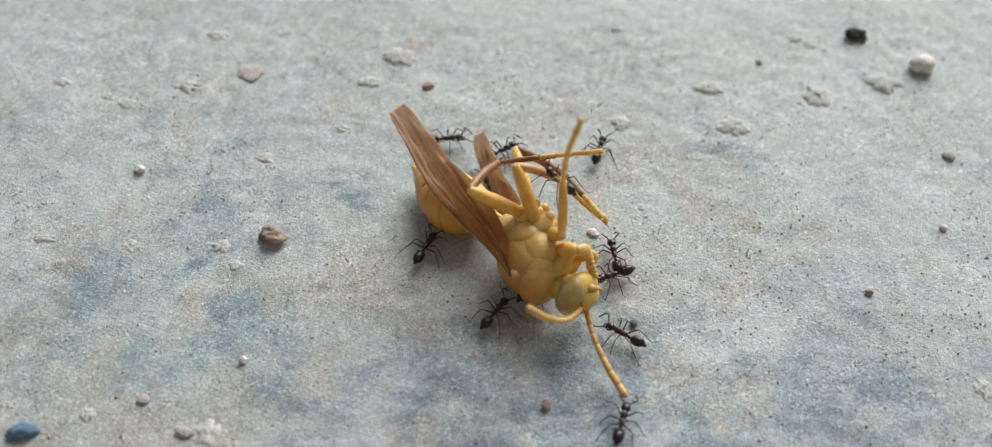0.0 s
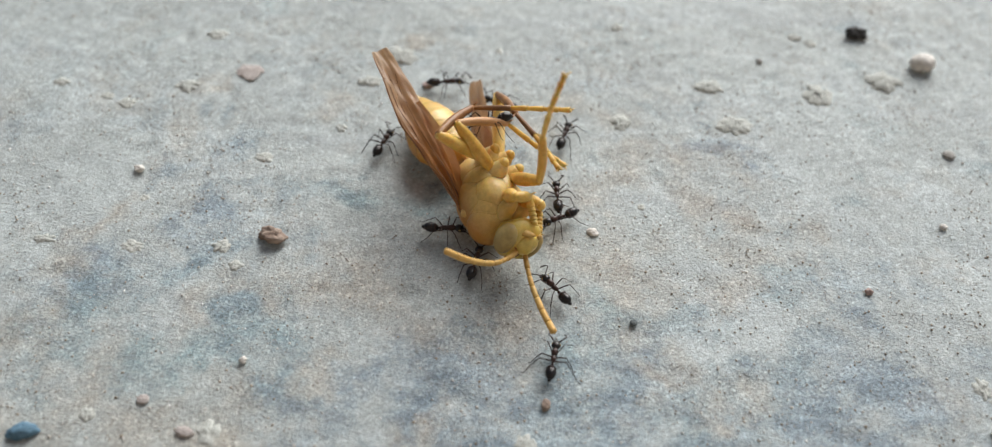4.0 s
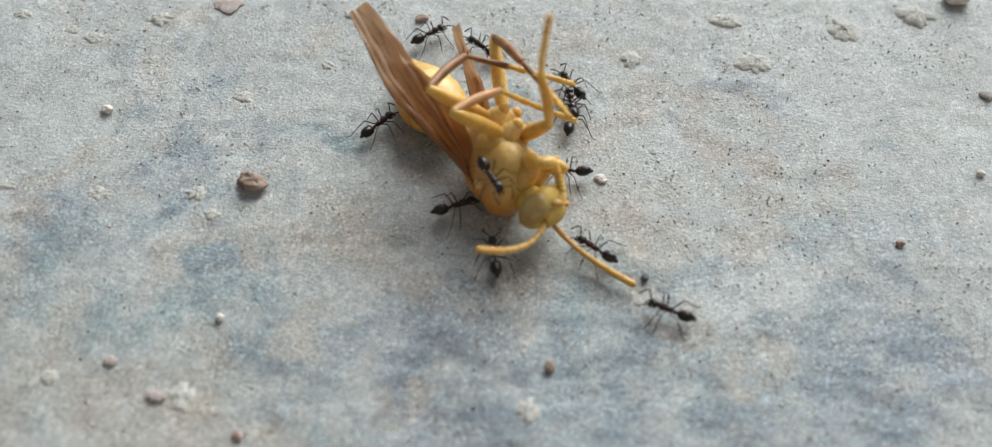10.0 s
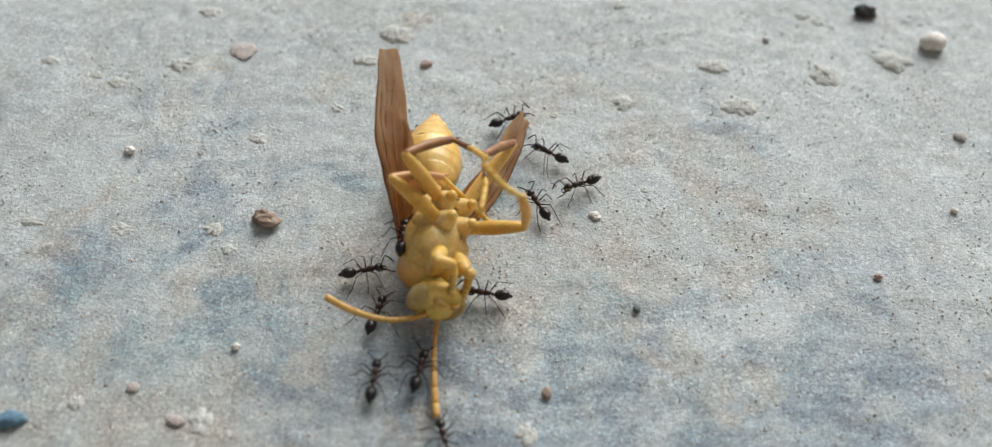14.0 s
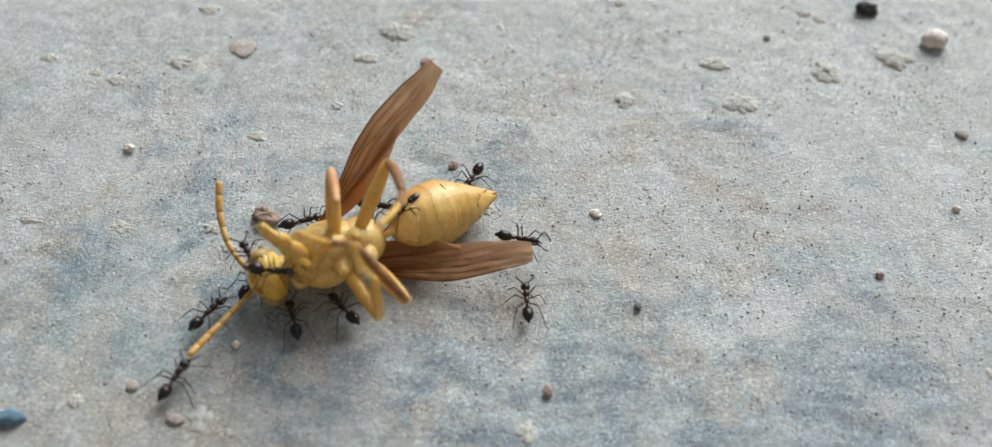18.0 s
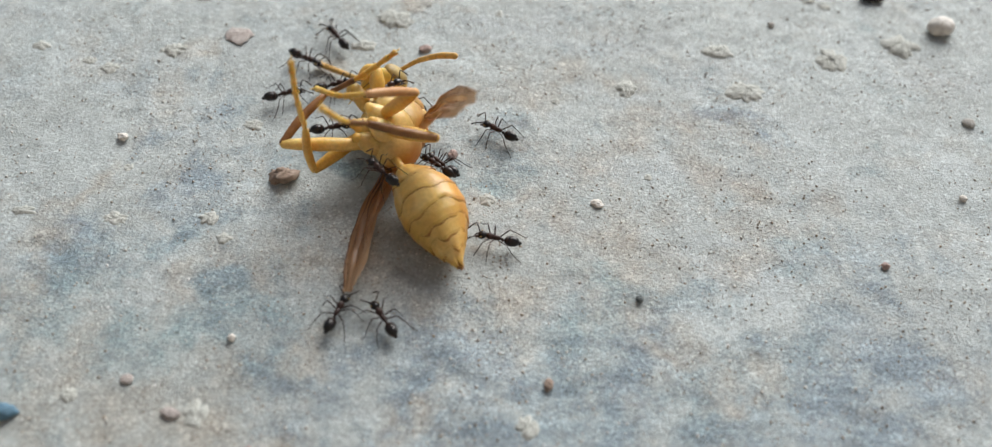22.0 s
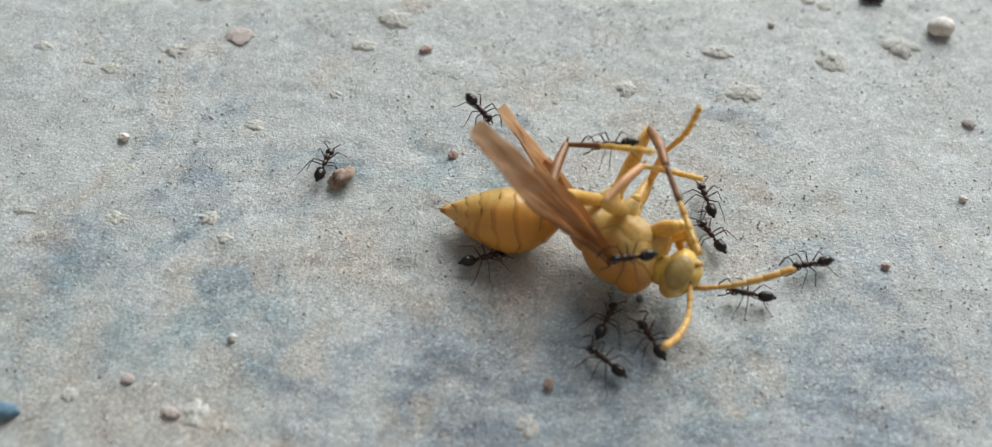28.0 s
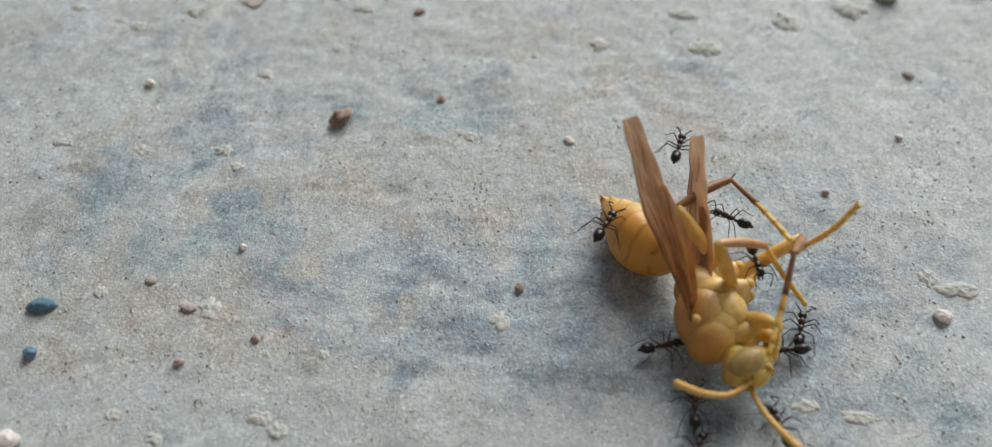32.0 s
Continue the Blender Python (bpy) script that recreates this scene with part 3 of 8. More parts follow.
# ---- the wasp ----
def build_wasp():
    root = new("wasp")
    root.empty_display_size = 0.004
    tagged(root, "dead yellow wasp on its back, brown wings spread, dragged by ants", "wasp")
    made = {}

    def piece(name, mats, label, *blobs):
        bm = bmesh.new()
        for i, b in enumerate(blobs):
            blob(bm, *b, seed=i + 2.0)
        return part(name, bm, mats, root, label)

    # thorax: one smooth core, with the thin plates of the skin on it
    plates = [("back_plate", ((0.5, 0, 0.1), (2.75, 2.3, 2.4), (0, 0, 0))), ("collar", ((2.55, 0, 0.25), (1.45, 2.12, 1.95), (0, 14, 0))),
              ("propodeum", ((-2.4, 0, 0.1), (1.85, 1.8, 1.85), (0, -10, 0)))]
    for s in (1, -1):
        plates.append(("side_plate", ((1.7, 1.0 * s, -0.15), (1.55, 1.35, 1.95), (10 * s, 24, 4 * s))))
        plates.append(("side_plate", ((0.75, 0.95 * s, -0.98), (1.75, 1.42, 1.72), (12 * s, 4, 0))))
        plates.append(("side_plate", ((-1.15, 1.02 * s, -0.55), (1.35, 1.22, 1.75), (12 * s, -14, 0))))
    hub = Vector((0.3, 0, -0.1))
    plates = [(n, (hub + (Vector(c) - hub) * 0.86, Vector(r) * 1.09, turn)) for n, (c, r, turn) in plates]
    bm = bmesh.new()
    for i, (n, p) in enumerate(plates):
        blob(bm, *p, 0.02, 1.4, 30, 20, seed=i + 2.0)
    blob(bm, (-0.2, 0, -1.6), (2.9, 1.35, 1.3), (0, 4, 0), 0.0, 1.0, 24, 16)
    core = part("thorax", bm, YELLOW, root, "swollen waxy yellow thorax with fine seams between its plates")
    core.scale = (0.97, 0.97, 0.97)
    fuse = core.modifiers.new("fuse", "REMESH")
    fuse.mode, fuse.voxel_size, fuse.use_smooth_shade = "VOXEL", 0.00014, True
    relax = core.modifiers.new("relax", "SMOOTH")
    relax.factor, relax.iterations = 0.5, 7
    for i, (n, (c, r, turn)) in enumerate(plates):
        bm = bmesh.new()
        blob(bm, c, [v * 0.995 for v in r], turn, 0.03, 1.3, 40, 28, seed=i + 2.0)
        part(n, bm, YELLOW, root)
    # a fine brown seam where two plates meet
    shells = [(Vector(c), Vector(r) * 0.995, Euler([radians(q) for q in turn]).to_matrix()) for n, (c, r, turn) in plates]

    def within(p, shell):
        c, r, m = shell
        q = m.transposed() @ (p - c)
        return (q.x / r.x) ** 2 + (q.y / r.y) ** 2 + (q.z / r.z) ** 2

    def on(shell, d):
        c, r, m = shell
        return c + m @ Vector((d.x * r.x, d.y * r.y, d.z * r.z))

    for i, a in enumerate(shells):
        for b in shells[i + 1:]:
            axis = (a[2].transposed() @ (b[0] - a[0])).normalized()
            o1 = axis.orthogonal().normalized()
            o2 = axis.cross(o1)
            run = []
            for k in range(73):
                out = o1 * math.cos(k * math.pi / 36) + o2 * math.sin(k * math.pi / 36)
                low, high = 0.0, math.pi
                if within(on(a, axis), b) < 1 < within(on(a, -axis), b):
                    for _ in range(18):
                        mid = (low + high) / 2
                        if within(on(a, axis * math.cos(mid) + out * math.sin(mid)), b) < 1:
                            low = mid
                        else:
                            high = mid
                p = on(a, axis * math.cos(low) + out * math.sin(low))
                shown = low > 0 and all(within(p, o) > 0.985 for o in shells if o is not a and o is not b)
                if shown:
                    run.append(p)
                if (not shown or k == 72) and run:
                    if len(run) > 4:
                        bm = bmesh.new()
                        tube(bm, run, [0.034] * len(run), 5)
                        part("seam", bm, AMBER_BAND, root)
                    run = []
    for s in (1, -1):
        bm = bmesh.new()
        blob(bm, (1.15, 2.0 * s, 1.15), (0.45, 0.3, 0.36), (0, 0, 20 * s), 0.03, 1.2, 16, 12)
        part("wing_scale", bm, ANTENNA, root, "small amber cap over the wing's root")
    for s in (1, -1):
        for x, z, r, lean in ((2.5, -1.95, 0.85, -10), (-0.95, -2.3, 0.98, 8), (-2.6, -1.95, 1.0, 30)):
            bm = bmesh.new()
            axis = [Vector((x + 0.1, 0.6 * s, z + 0.9)), Vector((x, 0.75 * s, z + 0.2)), Vector((x - 0.04, 0.88 * s, z - 0.5)), Vector((x - 0.1, 0.97 * s, z - 1.05))]
            tube(bm, curve_points(axis, 4), [r * q for q in (0.7, 0.78, 0.84, 0.88, 0.9, 0.89, 0.86, 0.82, 0.76, 0.69, 0.61, 0.54, 0.47)], 18)
            part("coxa", bm, YELLOW, root)
            piece("trochanter", LEGS, "", ((x - 0.12, 0.98 * s, z - r * 1.1), (r * 0.46, r * 0.46, r * 0.5), (20 * s, lean, 0), 0.02, 1.4, 14, 10))
    # head
    bm = bmesh.new()
    blob(bm, (4.85, 0, -1.45), (1.2, 2.15, 1.95), (0, 12, 0), 0.03, 1.2, 30, 20, 0, 5.0)
    blob(bm, (3.9, 0, -0.95), (1.0, 1.1, 1.2), (0, 0, 0), 0.02, 1.0, 16, 10)
    head = part("head", bm, FACE, root, "yellow head with a broad face")
    for s in (1, -1):
        bm = bmesh.new()
        blob(bm, (5.08, 1.5 * s, -1.3), (0.98, 0.72, 1.38), (14 * s, 12, 0), 0.02, 1.0, 24, 18)
        part("eye", bm, EYE, head, "large smooth olive-brown eye")
        bm = bmesh.new()
        tube(bm, curve_points([(5.2, 0.85 * s, -2.6), (5.55, 0.75 * s, -2.95), (5.7, 0.2 * s, -3.15)], 4), [0.34, .34, .33, .31, .28, .25, .21, .16, .1], 8, 0, 0.6)
        part("mandible", bm, ANTENNA, head, "amber jaw")
    bm = bmesh.new()
    blob(bm, (5.85, 0, -2.05), (0.55, 1.0, 0.98), (0, 16, 0), 0.02, 1.0, 20, 14)
    part("face_plate", bm, FACE, head, "broad yellow lower face")
    for s in (1, -1):
        bm = bmesh.new()
        blob(bm, (5.82, 0.55 * s, -0.85), (0.36, 0.46, 0.62), (0, -4, 0), 0.02, 1.0, 18, 12)
        part("brow", bm, FACE, head)
        bm = bmesh.new()
        tube(bm, curve_points([(6.05, 0.1 * s, -1.3), (6.12, 0.55 * s, -1.42), (5.95, 1.0 * s, -1.5)], 4), [0.05, .07, .08, .08, .08, .08, .07, .06, .05], 6)
        part("face_line", bm, DARK_LEG, head, "dark brown seam across the face")
    bm = bmesh.new()
    tube(bm, curve_points([(5.75, 0, -0.2), (6.08, 0, -0.7), (6.1, 0, -1.2)], 4), [0.05, .06, .07, .07, .07, .07, .07, .06, .05], 6)
    part("face_line", bm, DARK_LEG, head, "dark brown seam down the face")
    # abdomen: overlapping rings, each with a brown hind edge
    bm = bmesh.new()
    tube(bm, [(0.5, 0, 0), (-0.2, 0, 0), (-0.7, 0, 0.05), (-1.2, 0, 0.2)], [0.34, 0.33, 0.42, 0.75], 14)
    abdomen = part("abdomen", bm, BELLY, root, "long pointed ochre abdomen with thin brown bands")
    prof = [(-0.6, 0.5), (-1.2, 1.0), (-2.0, 1.6), (-3.0, 2.08), (-4.1, 2.34), (-5.3, 2.36), (-6.4, 2.14), (-7.4, 1.76), (-8.4, 1.32), (-9.2, 0.9), (-9.9, 0.52), (-10.5, 0.18)]

    def sag(x):
        """The back bulges; the belly side is flatter."""
        return 0.8 * math.sin(math.pi * min(1.0, max(0.0, -x / 10.5)) ** 0.9)

    def radius(x):
        for (x0, r0), (x1, r1) in zip(prof, prof[1:]):
            if x1 <= x <= x0:
                return (r0 + (r1 - r0) * (x - x0) / (x1 - x0)) * 1.09
        return 0.1

    cuts = [-0.7, -2.4, -4.2, -5.8, -7.2, -8.3, -9.3, -10.5]
    for a, b in zip(cuts, cuts[1:]):
        bm = bmesh.new()
        n, seg, rings = 14, 48, []
        for i in range(n + 1):
            x = a + 0.25 + (b - a - 0.35) * i / n
            r = radius(x) + 0.03 + 0.045 * i / n
            if i == n:
                r *= 0.95
            ring = []
            for k in range(seg):
                th = 2 * math.pi * k / seg
                wave = (0.20 * math.cos(3 * th + a) + 0.13 * math.cos(5 * th + 2.3 * a) + 0.09 * math.cos(9 * th - a)) * (i / n) ** 2.2
                ring.append(bm.verts.new(((x + wave) * 0.97, r * math.cos(th), r * 0.98 * math.sin(th) + sag(x))))
            rings.append(ring)
        for i in range(n):
            for k in range(seg):
                f = bm.faces.new((rings[i][k], rings[i][(k + 1) % seg], rings[i + 1][(k + 1) % seg], rings[i + 1][k]))
                f.material_index = 1 if i >= n - 1 else 2 if i >= n - 3 else 0
        bmesh.ops.recalc_face_normals(bm, faces=bm.faces)
        part("abdomen_ring", bm, [BELLY, BAND, AMBER_BAND], abdomen)
    bm = bmesh.new()
    tube(bm, [(-9.75, 0, 0.1), (-10.25, 0, 0.05), (-10.55, 0, 0)], [0.26, 0.14, 0.05], 8)
    part("sting_sheath", bm, BAND, abdomen)
    made["abdomen"] = abdomen
    # wings, folded lengthwise
    for side, s in (("left_wing", 1), ("right_wing", -1)):
        n, m = 44, 20

        def edge(u):
            rise = min(1.0, max(0.0, u - 0.04) / 0.56)
            lead = 0.2 + 1.3 * rise * rise * (3 - 2 * rise)
            trail = -0.32 - 1.0 * math.sin(min(1.0, u / 0.66) * math.pi / 2)
            if u > 0.6:
                lead -= 0.8 * ((u - 0.6) / 0.4) ** 1.3
            if u > 0.74:
                trail += 0.55 * ((u - 0.74) / 0.26) ** 2.2
            return lead + 0.25 * math.sin(u * math.pi), trail + 0.25 * math.sin(u * math.pi)

        def surf(u, w):
            lead, trail = edge(u)
            y = trail + (lead - trail) * w
            fold = -0.7 * abs(w - 0.6) * min(1, u * 4) + (0.17 * math.sin(w * 13 + u * 2) + 0.09 * math.sin(w * 29 - u * 5)) * min(1, u * 3) * (1.2 - u) + 0.07 * math.sin(u * 17 + w * 4) + 0.05 * math.sin(u * 31 - w * 9)
            return Vector((-15.5 * u, y * s, fold - 0.55 * math.sin(u * math.pi) * 0.5))

        bm = bmesh.new()
        for sign in (1, -1):
            grid = [[bm.verts.new(surf(i / n, j / m) + Vector((0, 0, 0.02 * sign))) for j in range(m + 1)] for i in range(n + 1)]
            for i in range(n):
                for j in range(m):
                    q = (grid[i][j], grid[i + 1][j], grid[i + 1][j + 1], grid[i][j + 1])
                    bm.faces.new(q if sign * s > 0 else q[::-1])
        wing = part(side, bm, MEMBRANE, root, "narrow folded brown wing, translucent and finely pleated")
        wing.name = "wing"
        for w, u0, u1, r in ((0.97, 0.0, 0.97, 0.10), (0.8, 0.02, 0.9, 0.06), (0.62, 0.03, 0.92, 0.05), (0.4, 0.05, 0.9, 0.045), (0.18, 0.05, 0.8, 0.04)):
            bm = bmesh.new()
            pts = [surf(u0 + (u1 - u0) * i / 14, w + (0.05 * math.sin(i * 0.5 + w * 9) + 0.02 * math.sin(i * 1.7 + w * 5)) * (w < 0.9)) for i in range(15)]
            tube(bm, pts, [r * (1.25 - 0.8 * i / 14) for i in range(15)], 5)
            part("vein", bm, VEIN, wing)
        for u, w0, w1 in ((0.5, 0.62, 0.97), (0.66, 0.4, 0.8), (0.8, 0.4, 0.95)):
            bm = bmesh.new()
            tube(bm, [surf(u + 0.05 * i / 5 + 0.02 * math.sin(i * 1.6 + u * 20), w0 + (w1 - w0) * i / 5) for i in range(6)], [0.028, 0.024, 0.02, 0.02, 0.024, 0.028], 5)
            part("vein", bm, VEIN, wing)
        # the hind wing lies under it
        bm = bmesh.new()
        for sign in (1, -1):
            grid = [[bm.verts.new(Vector((-0.6 - 9.5 * u, s * (-0.3 - 1.5 * math.sin(math.pi * min(1, u * 0.8 + 0.08)) * w), -0.35 - 0.5 * w * u + 0.02 * sign)))
                     for w in (0, 0.33, 0.66, 1)] for u in (i / 12 for i in range(13))]
            for i in range(12):
                for j in range(3):
                    q = (grid[i][j], grid[i + 1][j], grid[i + 1][j + 1], grid[i][j + 1])
                    bm.faces.new(q if sign * s < 0 else q[::-1])
        part("hind_wing", bm, MEMBRANE, wing)
        made[side] = wing

    # legs: thigh, shin and foot, drawn about the hip
    def leg(key, hip, knee, ankle, tip, shin, label, sagging=0.35, girth=1.0):
        h = Vector(hip)
        k, a, t = (Vector(p) - h for p in (knee, ankle, tip))
        bm = bmesh.new()
        tube(bm, [Vector((0, 0, 0.3)), k * 0.12, k * 0.3, k * 0.55, k * 0.85, k], [girth * r for r in (0.4, 0.45, 0.54, 0.57, 0.46, 0.34)], 14)
        thigh = part("leg", bm, LEGS, root, label, hip)
        bm = bmesh.new()
        mid = (k + a) / 2 + (k + a).normalized() * 0.18
        pts = curve_points([k, mid, a], 5)
        tube(bm, pts, [girth ** 2 * (0.27 + 0.10 * math.sin(i / 10 * math.pi)) for i in range(11)], 10)
        for i in range(3):
            d = (a - k).normalized().orthogonal() * 0.35 + (a - k).normalized() * 0.5
            tube(bm, [a, a + d * (0.8 + i * 0.15) + Vector((0.1 * i, 0, 0))], [0.06, 0.02], 5)
        for v in bm.verts:
            v.co -= k
        made[key + "_shin"] = part("shin", bm, shin, thigh, at=k)
        sag = (t - a).cross(Vector((0.3, 0.2, 1))).normalized() * sagging
        run = curve_points([a, a + (t - a) * 0.5 + sag, t], 10)
        for i, (f0, f1) in enumerate(((0, 8), (8, 11), (11, 14), (14, 17), (17, 20))):
            bm = bmesh.new()
            seg = run[f0:f1 + 1]
            tube(bm, seg, [girth ** 3 * (0.17 + 0.08 * j / (len(seg) - 1)) for j in range(len(seg))], 8)
            way = (seg[-1] - seg[-2]).normalized()
            across = way.orthogonal().normalized()
            for q in (across, -across, way.cross(across)):
                tube(bm, [seg[-1], seg[-1] + q * 0.3 + way * 0.16], [0.07, 0.02], 5)
            if f1 == 20:
                d = (run[-1] - run[-2]).normalized()
                o = d.orthogonal().normalized()
                for q in (1, -1):
                    tube(bm, [run[-1], run[-1] + d * 0.25 + o * 0.2 * q, run[-1] + d * 0.3 + o * 0.42 * q], [0.07, 0.05, 0.02], 5)
            for v in bm.verts:
                v.co -= a
            made.setdefault(key + "_foot", []).append(part("foot_segment", bm, shin if i == 0 and shin is DARK_LEG else LEGS, thigh, at=a))
        made[key] = thigh

    leg("left_hind_leg", (-2.60, 0.95, -1.90), (-6.16, 5.08, 0.61), (-7.49, 1.38, -2.79), (-3.97, -3.81, -8.07), DARK_LEG, "bent amber leg with a dark brown shin")
    leg("left_mid_leg", (-0.95, 0.95, -2.20), (-3.06, 5.80, -1.81), (-2.97, 2.32, -5.11), (1.86, -1.30, -6.92), PINK_LEG, "bent amber leg with a tawny shin")
    leg("right_hind_leg", (-2.60, -0.95, -1.90), (-6.92, 0.30, -7.00), (-2.17, 2.26, -6.17), (3.53, 5.38, -2.23), DARK_LEG, "bent amber leg with a dark brown shin")
    leg("right_mid_leg", (-0.95, -0.95, -2.20), (-0.08, -5.80, -4.16), (-0.73, -1.58, -6.77), (-2.86, 1.45, -12.24), LEGS, "amber leg, its spiny foot stretched out")
    leg("left_fore_leg", (1.50, 0.80, -2.50), (2.90, 2.20, -3.80), (2.90, 0.90, -4.30), (4.70, 0.20, -3.50), LEGS, "folded amber foreleg", 0.08, 1.12)
    leg("right_fore_leg", (1.50, -0.70, -2.50), (3.10, -0.40, -4.20), (2.80, -1.30, -3.60), (4.70, -1.30, -2.80), LEGS, "folded amber foreleg", 0.08, 1.12)
    # antennae: along +x from the face
    for key, s, bow, run in (("left_antenna", 1, 1.0, 1.0), ("right_antenna", -1, 0.4, 1.0)):
        bm = bmesh.new()
        pts = curve_points([(0, 0, 0), (1.3 * run, 0, 0.6 * bow), (3.0 * run, 0, bow), (5.3 * run, 0, bow * 0.75), (7.4 * run, 0, 0)], 6)
        n = len(pts) - 1
        tube(bm, pts[:7], [0.19 + 0.04 * i / 6 for i in range(7)], 10)
        feeler = part("antenna", bm, ANTENNA, root, "orange antenna with a clubbed end", (6.1, 0.5 * s, -1.3))
        for i in range(6, n, 3):
            bm = bmesh.new()
            r = 0.185 + 0.085 * min(1, (i - 6) / 12)
            tube(bm, pts[i:i + 4], [r * 0.97, r, r * 1.01, r * 1.0], 12)
            part("antenna_segment", bm, ANTENNA, feeler)
        made[key] = feeler
    return root, made


wasp, wasp_parts = build_wasp()
abdomen, left_wing, right_wing = wasp_parts["abdomen"], wasp_parts["left_wing"], wasp_parts["right_wing"]
left_hind_leg, left_mid_leg = wasp_parts["left_hind_leg"], wasp_parts["left_mid_leg"]
right_mid_leg, right_hind_leg = wasp_parts["right_mid_leg"], wasp_parts["right_hind_leg"]
left_hind_shin, left_mid_shin = wasp_parts["left_hind_leg_shin"], wasp_parts["left_mid_leg_shin"]
right_mid_shin, right_hind_shin = wasp_parts["right_mid_leg_shin"], wasp_parts["right_hind_leg_shin"]
left_hind_foot, left_mid_foot = wasp_parts["left_hind_leg_foot"], wasp_parts["left_mid_leg_foot"]
right_mid_foot, right_hind_foot = wasp_parts["right_mid_leg_foot"], wasp_parts["right_hind_leg_foot"]
left_fore_leg, right_fore_leg = wasp_parts["left_fore_leg"], wasp_parts["right_fore_leg"]
left_fore_shin, right_fore_shin = wasp_parts["left_fore_leg_shin"], wasp_parts["right_fore_leg_shin"]
left_fore_foot, right_fore_foot = wasp_parts["left_fore_leg_foot"], wasp_parts["right_fore_leg_foot"]
left_antenna, right_antenna = wasp_parts["left_antenna"], wasp_parts["right_antenna"]


# ---- the ants ----
S_ANT = 0.97


def build_ant():
    root = new("ant")
    root.empty_display_size = 0.002
    tagged(root, "small glossy black ant with a dark reddish-brown waist near the wasp", "ant", "ants round the wasp")
    k = S_ANT

    def body(name, mats, *blobs, label=""):
        bm = bmesh.new()
        for c, r, turn in blobs:
            blob(bm, Vector(c) * k, Vector(r) * k, turn, 0.03, 1.3, 20, 14)
        return part(name, bm, mats, root, label)

    head = body("head", BLACK, ((1.18, 0, 1.0), (0.42, 0.38, 0.30), (0, 22, 0)), label="black head")
    for s in (1, -1):
        bm = bmesh.new()
        blob(bm, Vector((1.22, 0.31 * s, 1.1)) * k, Vector((0.1, 0.07, 0.09)) * k, u=10, v=8)
        part("eye", bm, EYE, head)
        bm = bmesh.new()
        tube(bm, [Vector(p) * k for p in ((1.5, 0.16 * s, 0.85), (1.68, 0.17 * s, 0.76), (1.78, 0.04 * s, 0.72))], [0.09 * k, 0.07 * k, 0.025 * k], 6)
        part("mandible", bm, BROWN_ANT, head)
        bm = bmesh.new()
        tube(bm, [Vector(p) * k for p in ((1.4, 0.16 * s, 1.12), (1.58, 0.45 * s, 1.38), (1.78, 0.72 * s, 1.48))], [0.045 * k, 0.05 * k, 0.05 * k], 6)
        tube(bm, [Vector(p) * k for p in ((1.78, 0.72 * s, 1.48), (2.05, 0.72 * s, 1.22), (2.3, 0.6 * s, 0.92), (2.42, 0.52 * s, 0.75))], [0.04 * k, 0.05 * k, 0.06 * k, 0.05 * k], 6)
        part("antenna", bm, BROWN_ANT, root)
    body("thorax", BROWN_ANT, ((0.5, 0, 1.04), (0.40, 0.27, 0.28), (0, -8, 0)), ((0.0, 0, 0.97), (0.46, 0.21, 0.24), (0, 10, 0)), ((0.8, 0, 1.0), (0.2, 0.14, 0.14), (0, 0, 0)), label="dark brown thorax")
    body("petiole", BROWN_ANT, ((-0.52, 0, 0.88), (0.13, 0.12, 0.2), (0, 0, 0)), ((-0.66, 0, 0.84), (0.14, 0.08, 0.08), (0, 0, 0)))
    gaster = body("gaster", BLACK, ((-1.26, 0, 0.93), (0.66, 0.44, 0.42), (0, 8, 0)), label="glossy black abdomen")
    bm = bmesh.new()
    blob(bm, Vector((-1.85, 0, 0.88)) * k, Vector((0.26, 0.17, 0.17)) * k, (0, 12, 0), u=12, v=10)
    part("gaster_tip", bm, BLACK, gaster)
    for x, w in ((-0.98, 0.425), (-1.3, 0.452), (-1.58, 0.385)):
        bm = bmesh.new()
        tube(bm, [Vector((x + 0.03, 0, 0.93)) * k, Vector((x, 0, 0.935)) * k], [w * 0.985 * k, w * k], 20)
        part("gaster_ring", bm, BROWN_ANT, gaster)
    for s in (1, -1):
        for j, (x, kx, ax, tx, out) in enumerate(((0.5, 0.95, 1.35, 1.65, 1.0), (0.15, 0.1, 0.05, -0.05, 1.15), (-0.2, -0.75, -1.25, -1.75, 1.1))):
            bm = bmesh.new()
            hip = Vector((x, 0.16 * s, 0.85))
            pts = [Vector(p) - hip for p in ((x, 0.16 * s, 0.85), ((x + kx) / 2, 0.5 * s * out, 1.15), (kx, 0.85 * s * out, 1.38), (ax, 1.25 * s * out, 0.62), (tx, 1.5 * s * out, 0.05), (tx + (tx - ax) * 0.45, 1.72 * s * out, 0.02))]
            rs = [0.052, 0.054, 0.038, 0.03, 0.021, 0.014]
            for a in range(5):
                tube(bm, [pts[a] * k, (pts[a] + pts[a + 1]) / 2 * k, pts[a + 1] * k], [rs[a] * k, (rs[a] + rs[a + 1]) / 2 * k * 1.12, rs[a + 1] * k], 6)
            part("leg", bm, BROWN_ANT, root, "", hip * k)
    return root


ANT_NAMES = ["puller", "antenna", "flank", "below", "tail", "wing_tip", "leg", "cheek", "foot", "knee", "climber", "wanderer", "stroller", "runner", "straggler"]
first_ant = build_ant()
ants = {}
for i, n in enumerate(ANT_NAMES):
    ants[n] = first_ant if i == 0 else copy_thing(first_ant, pose(0, 0, 0))


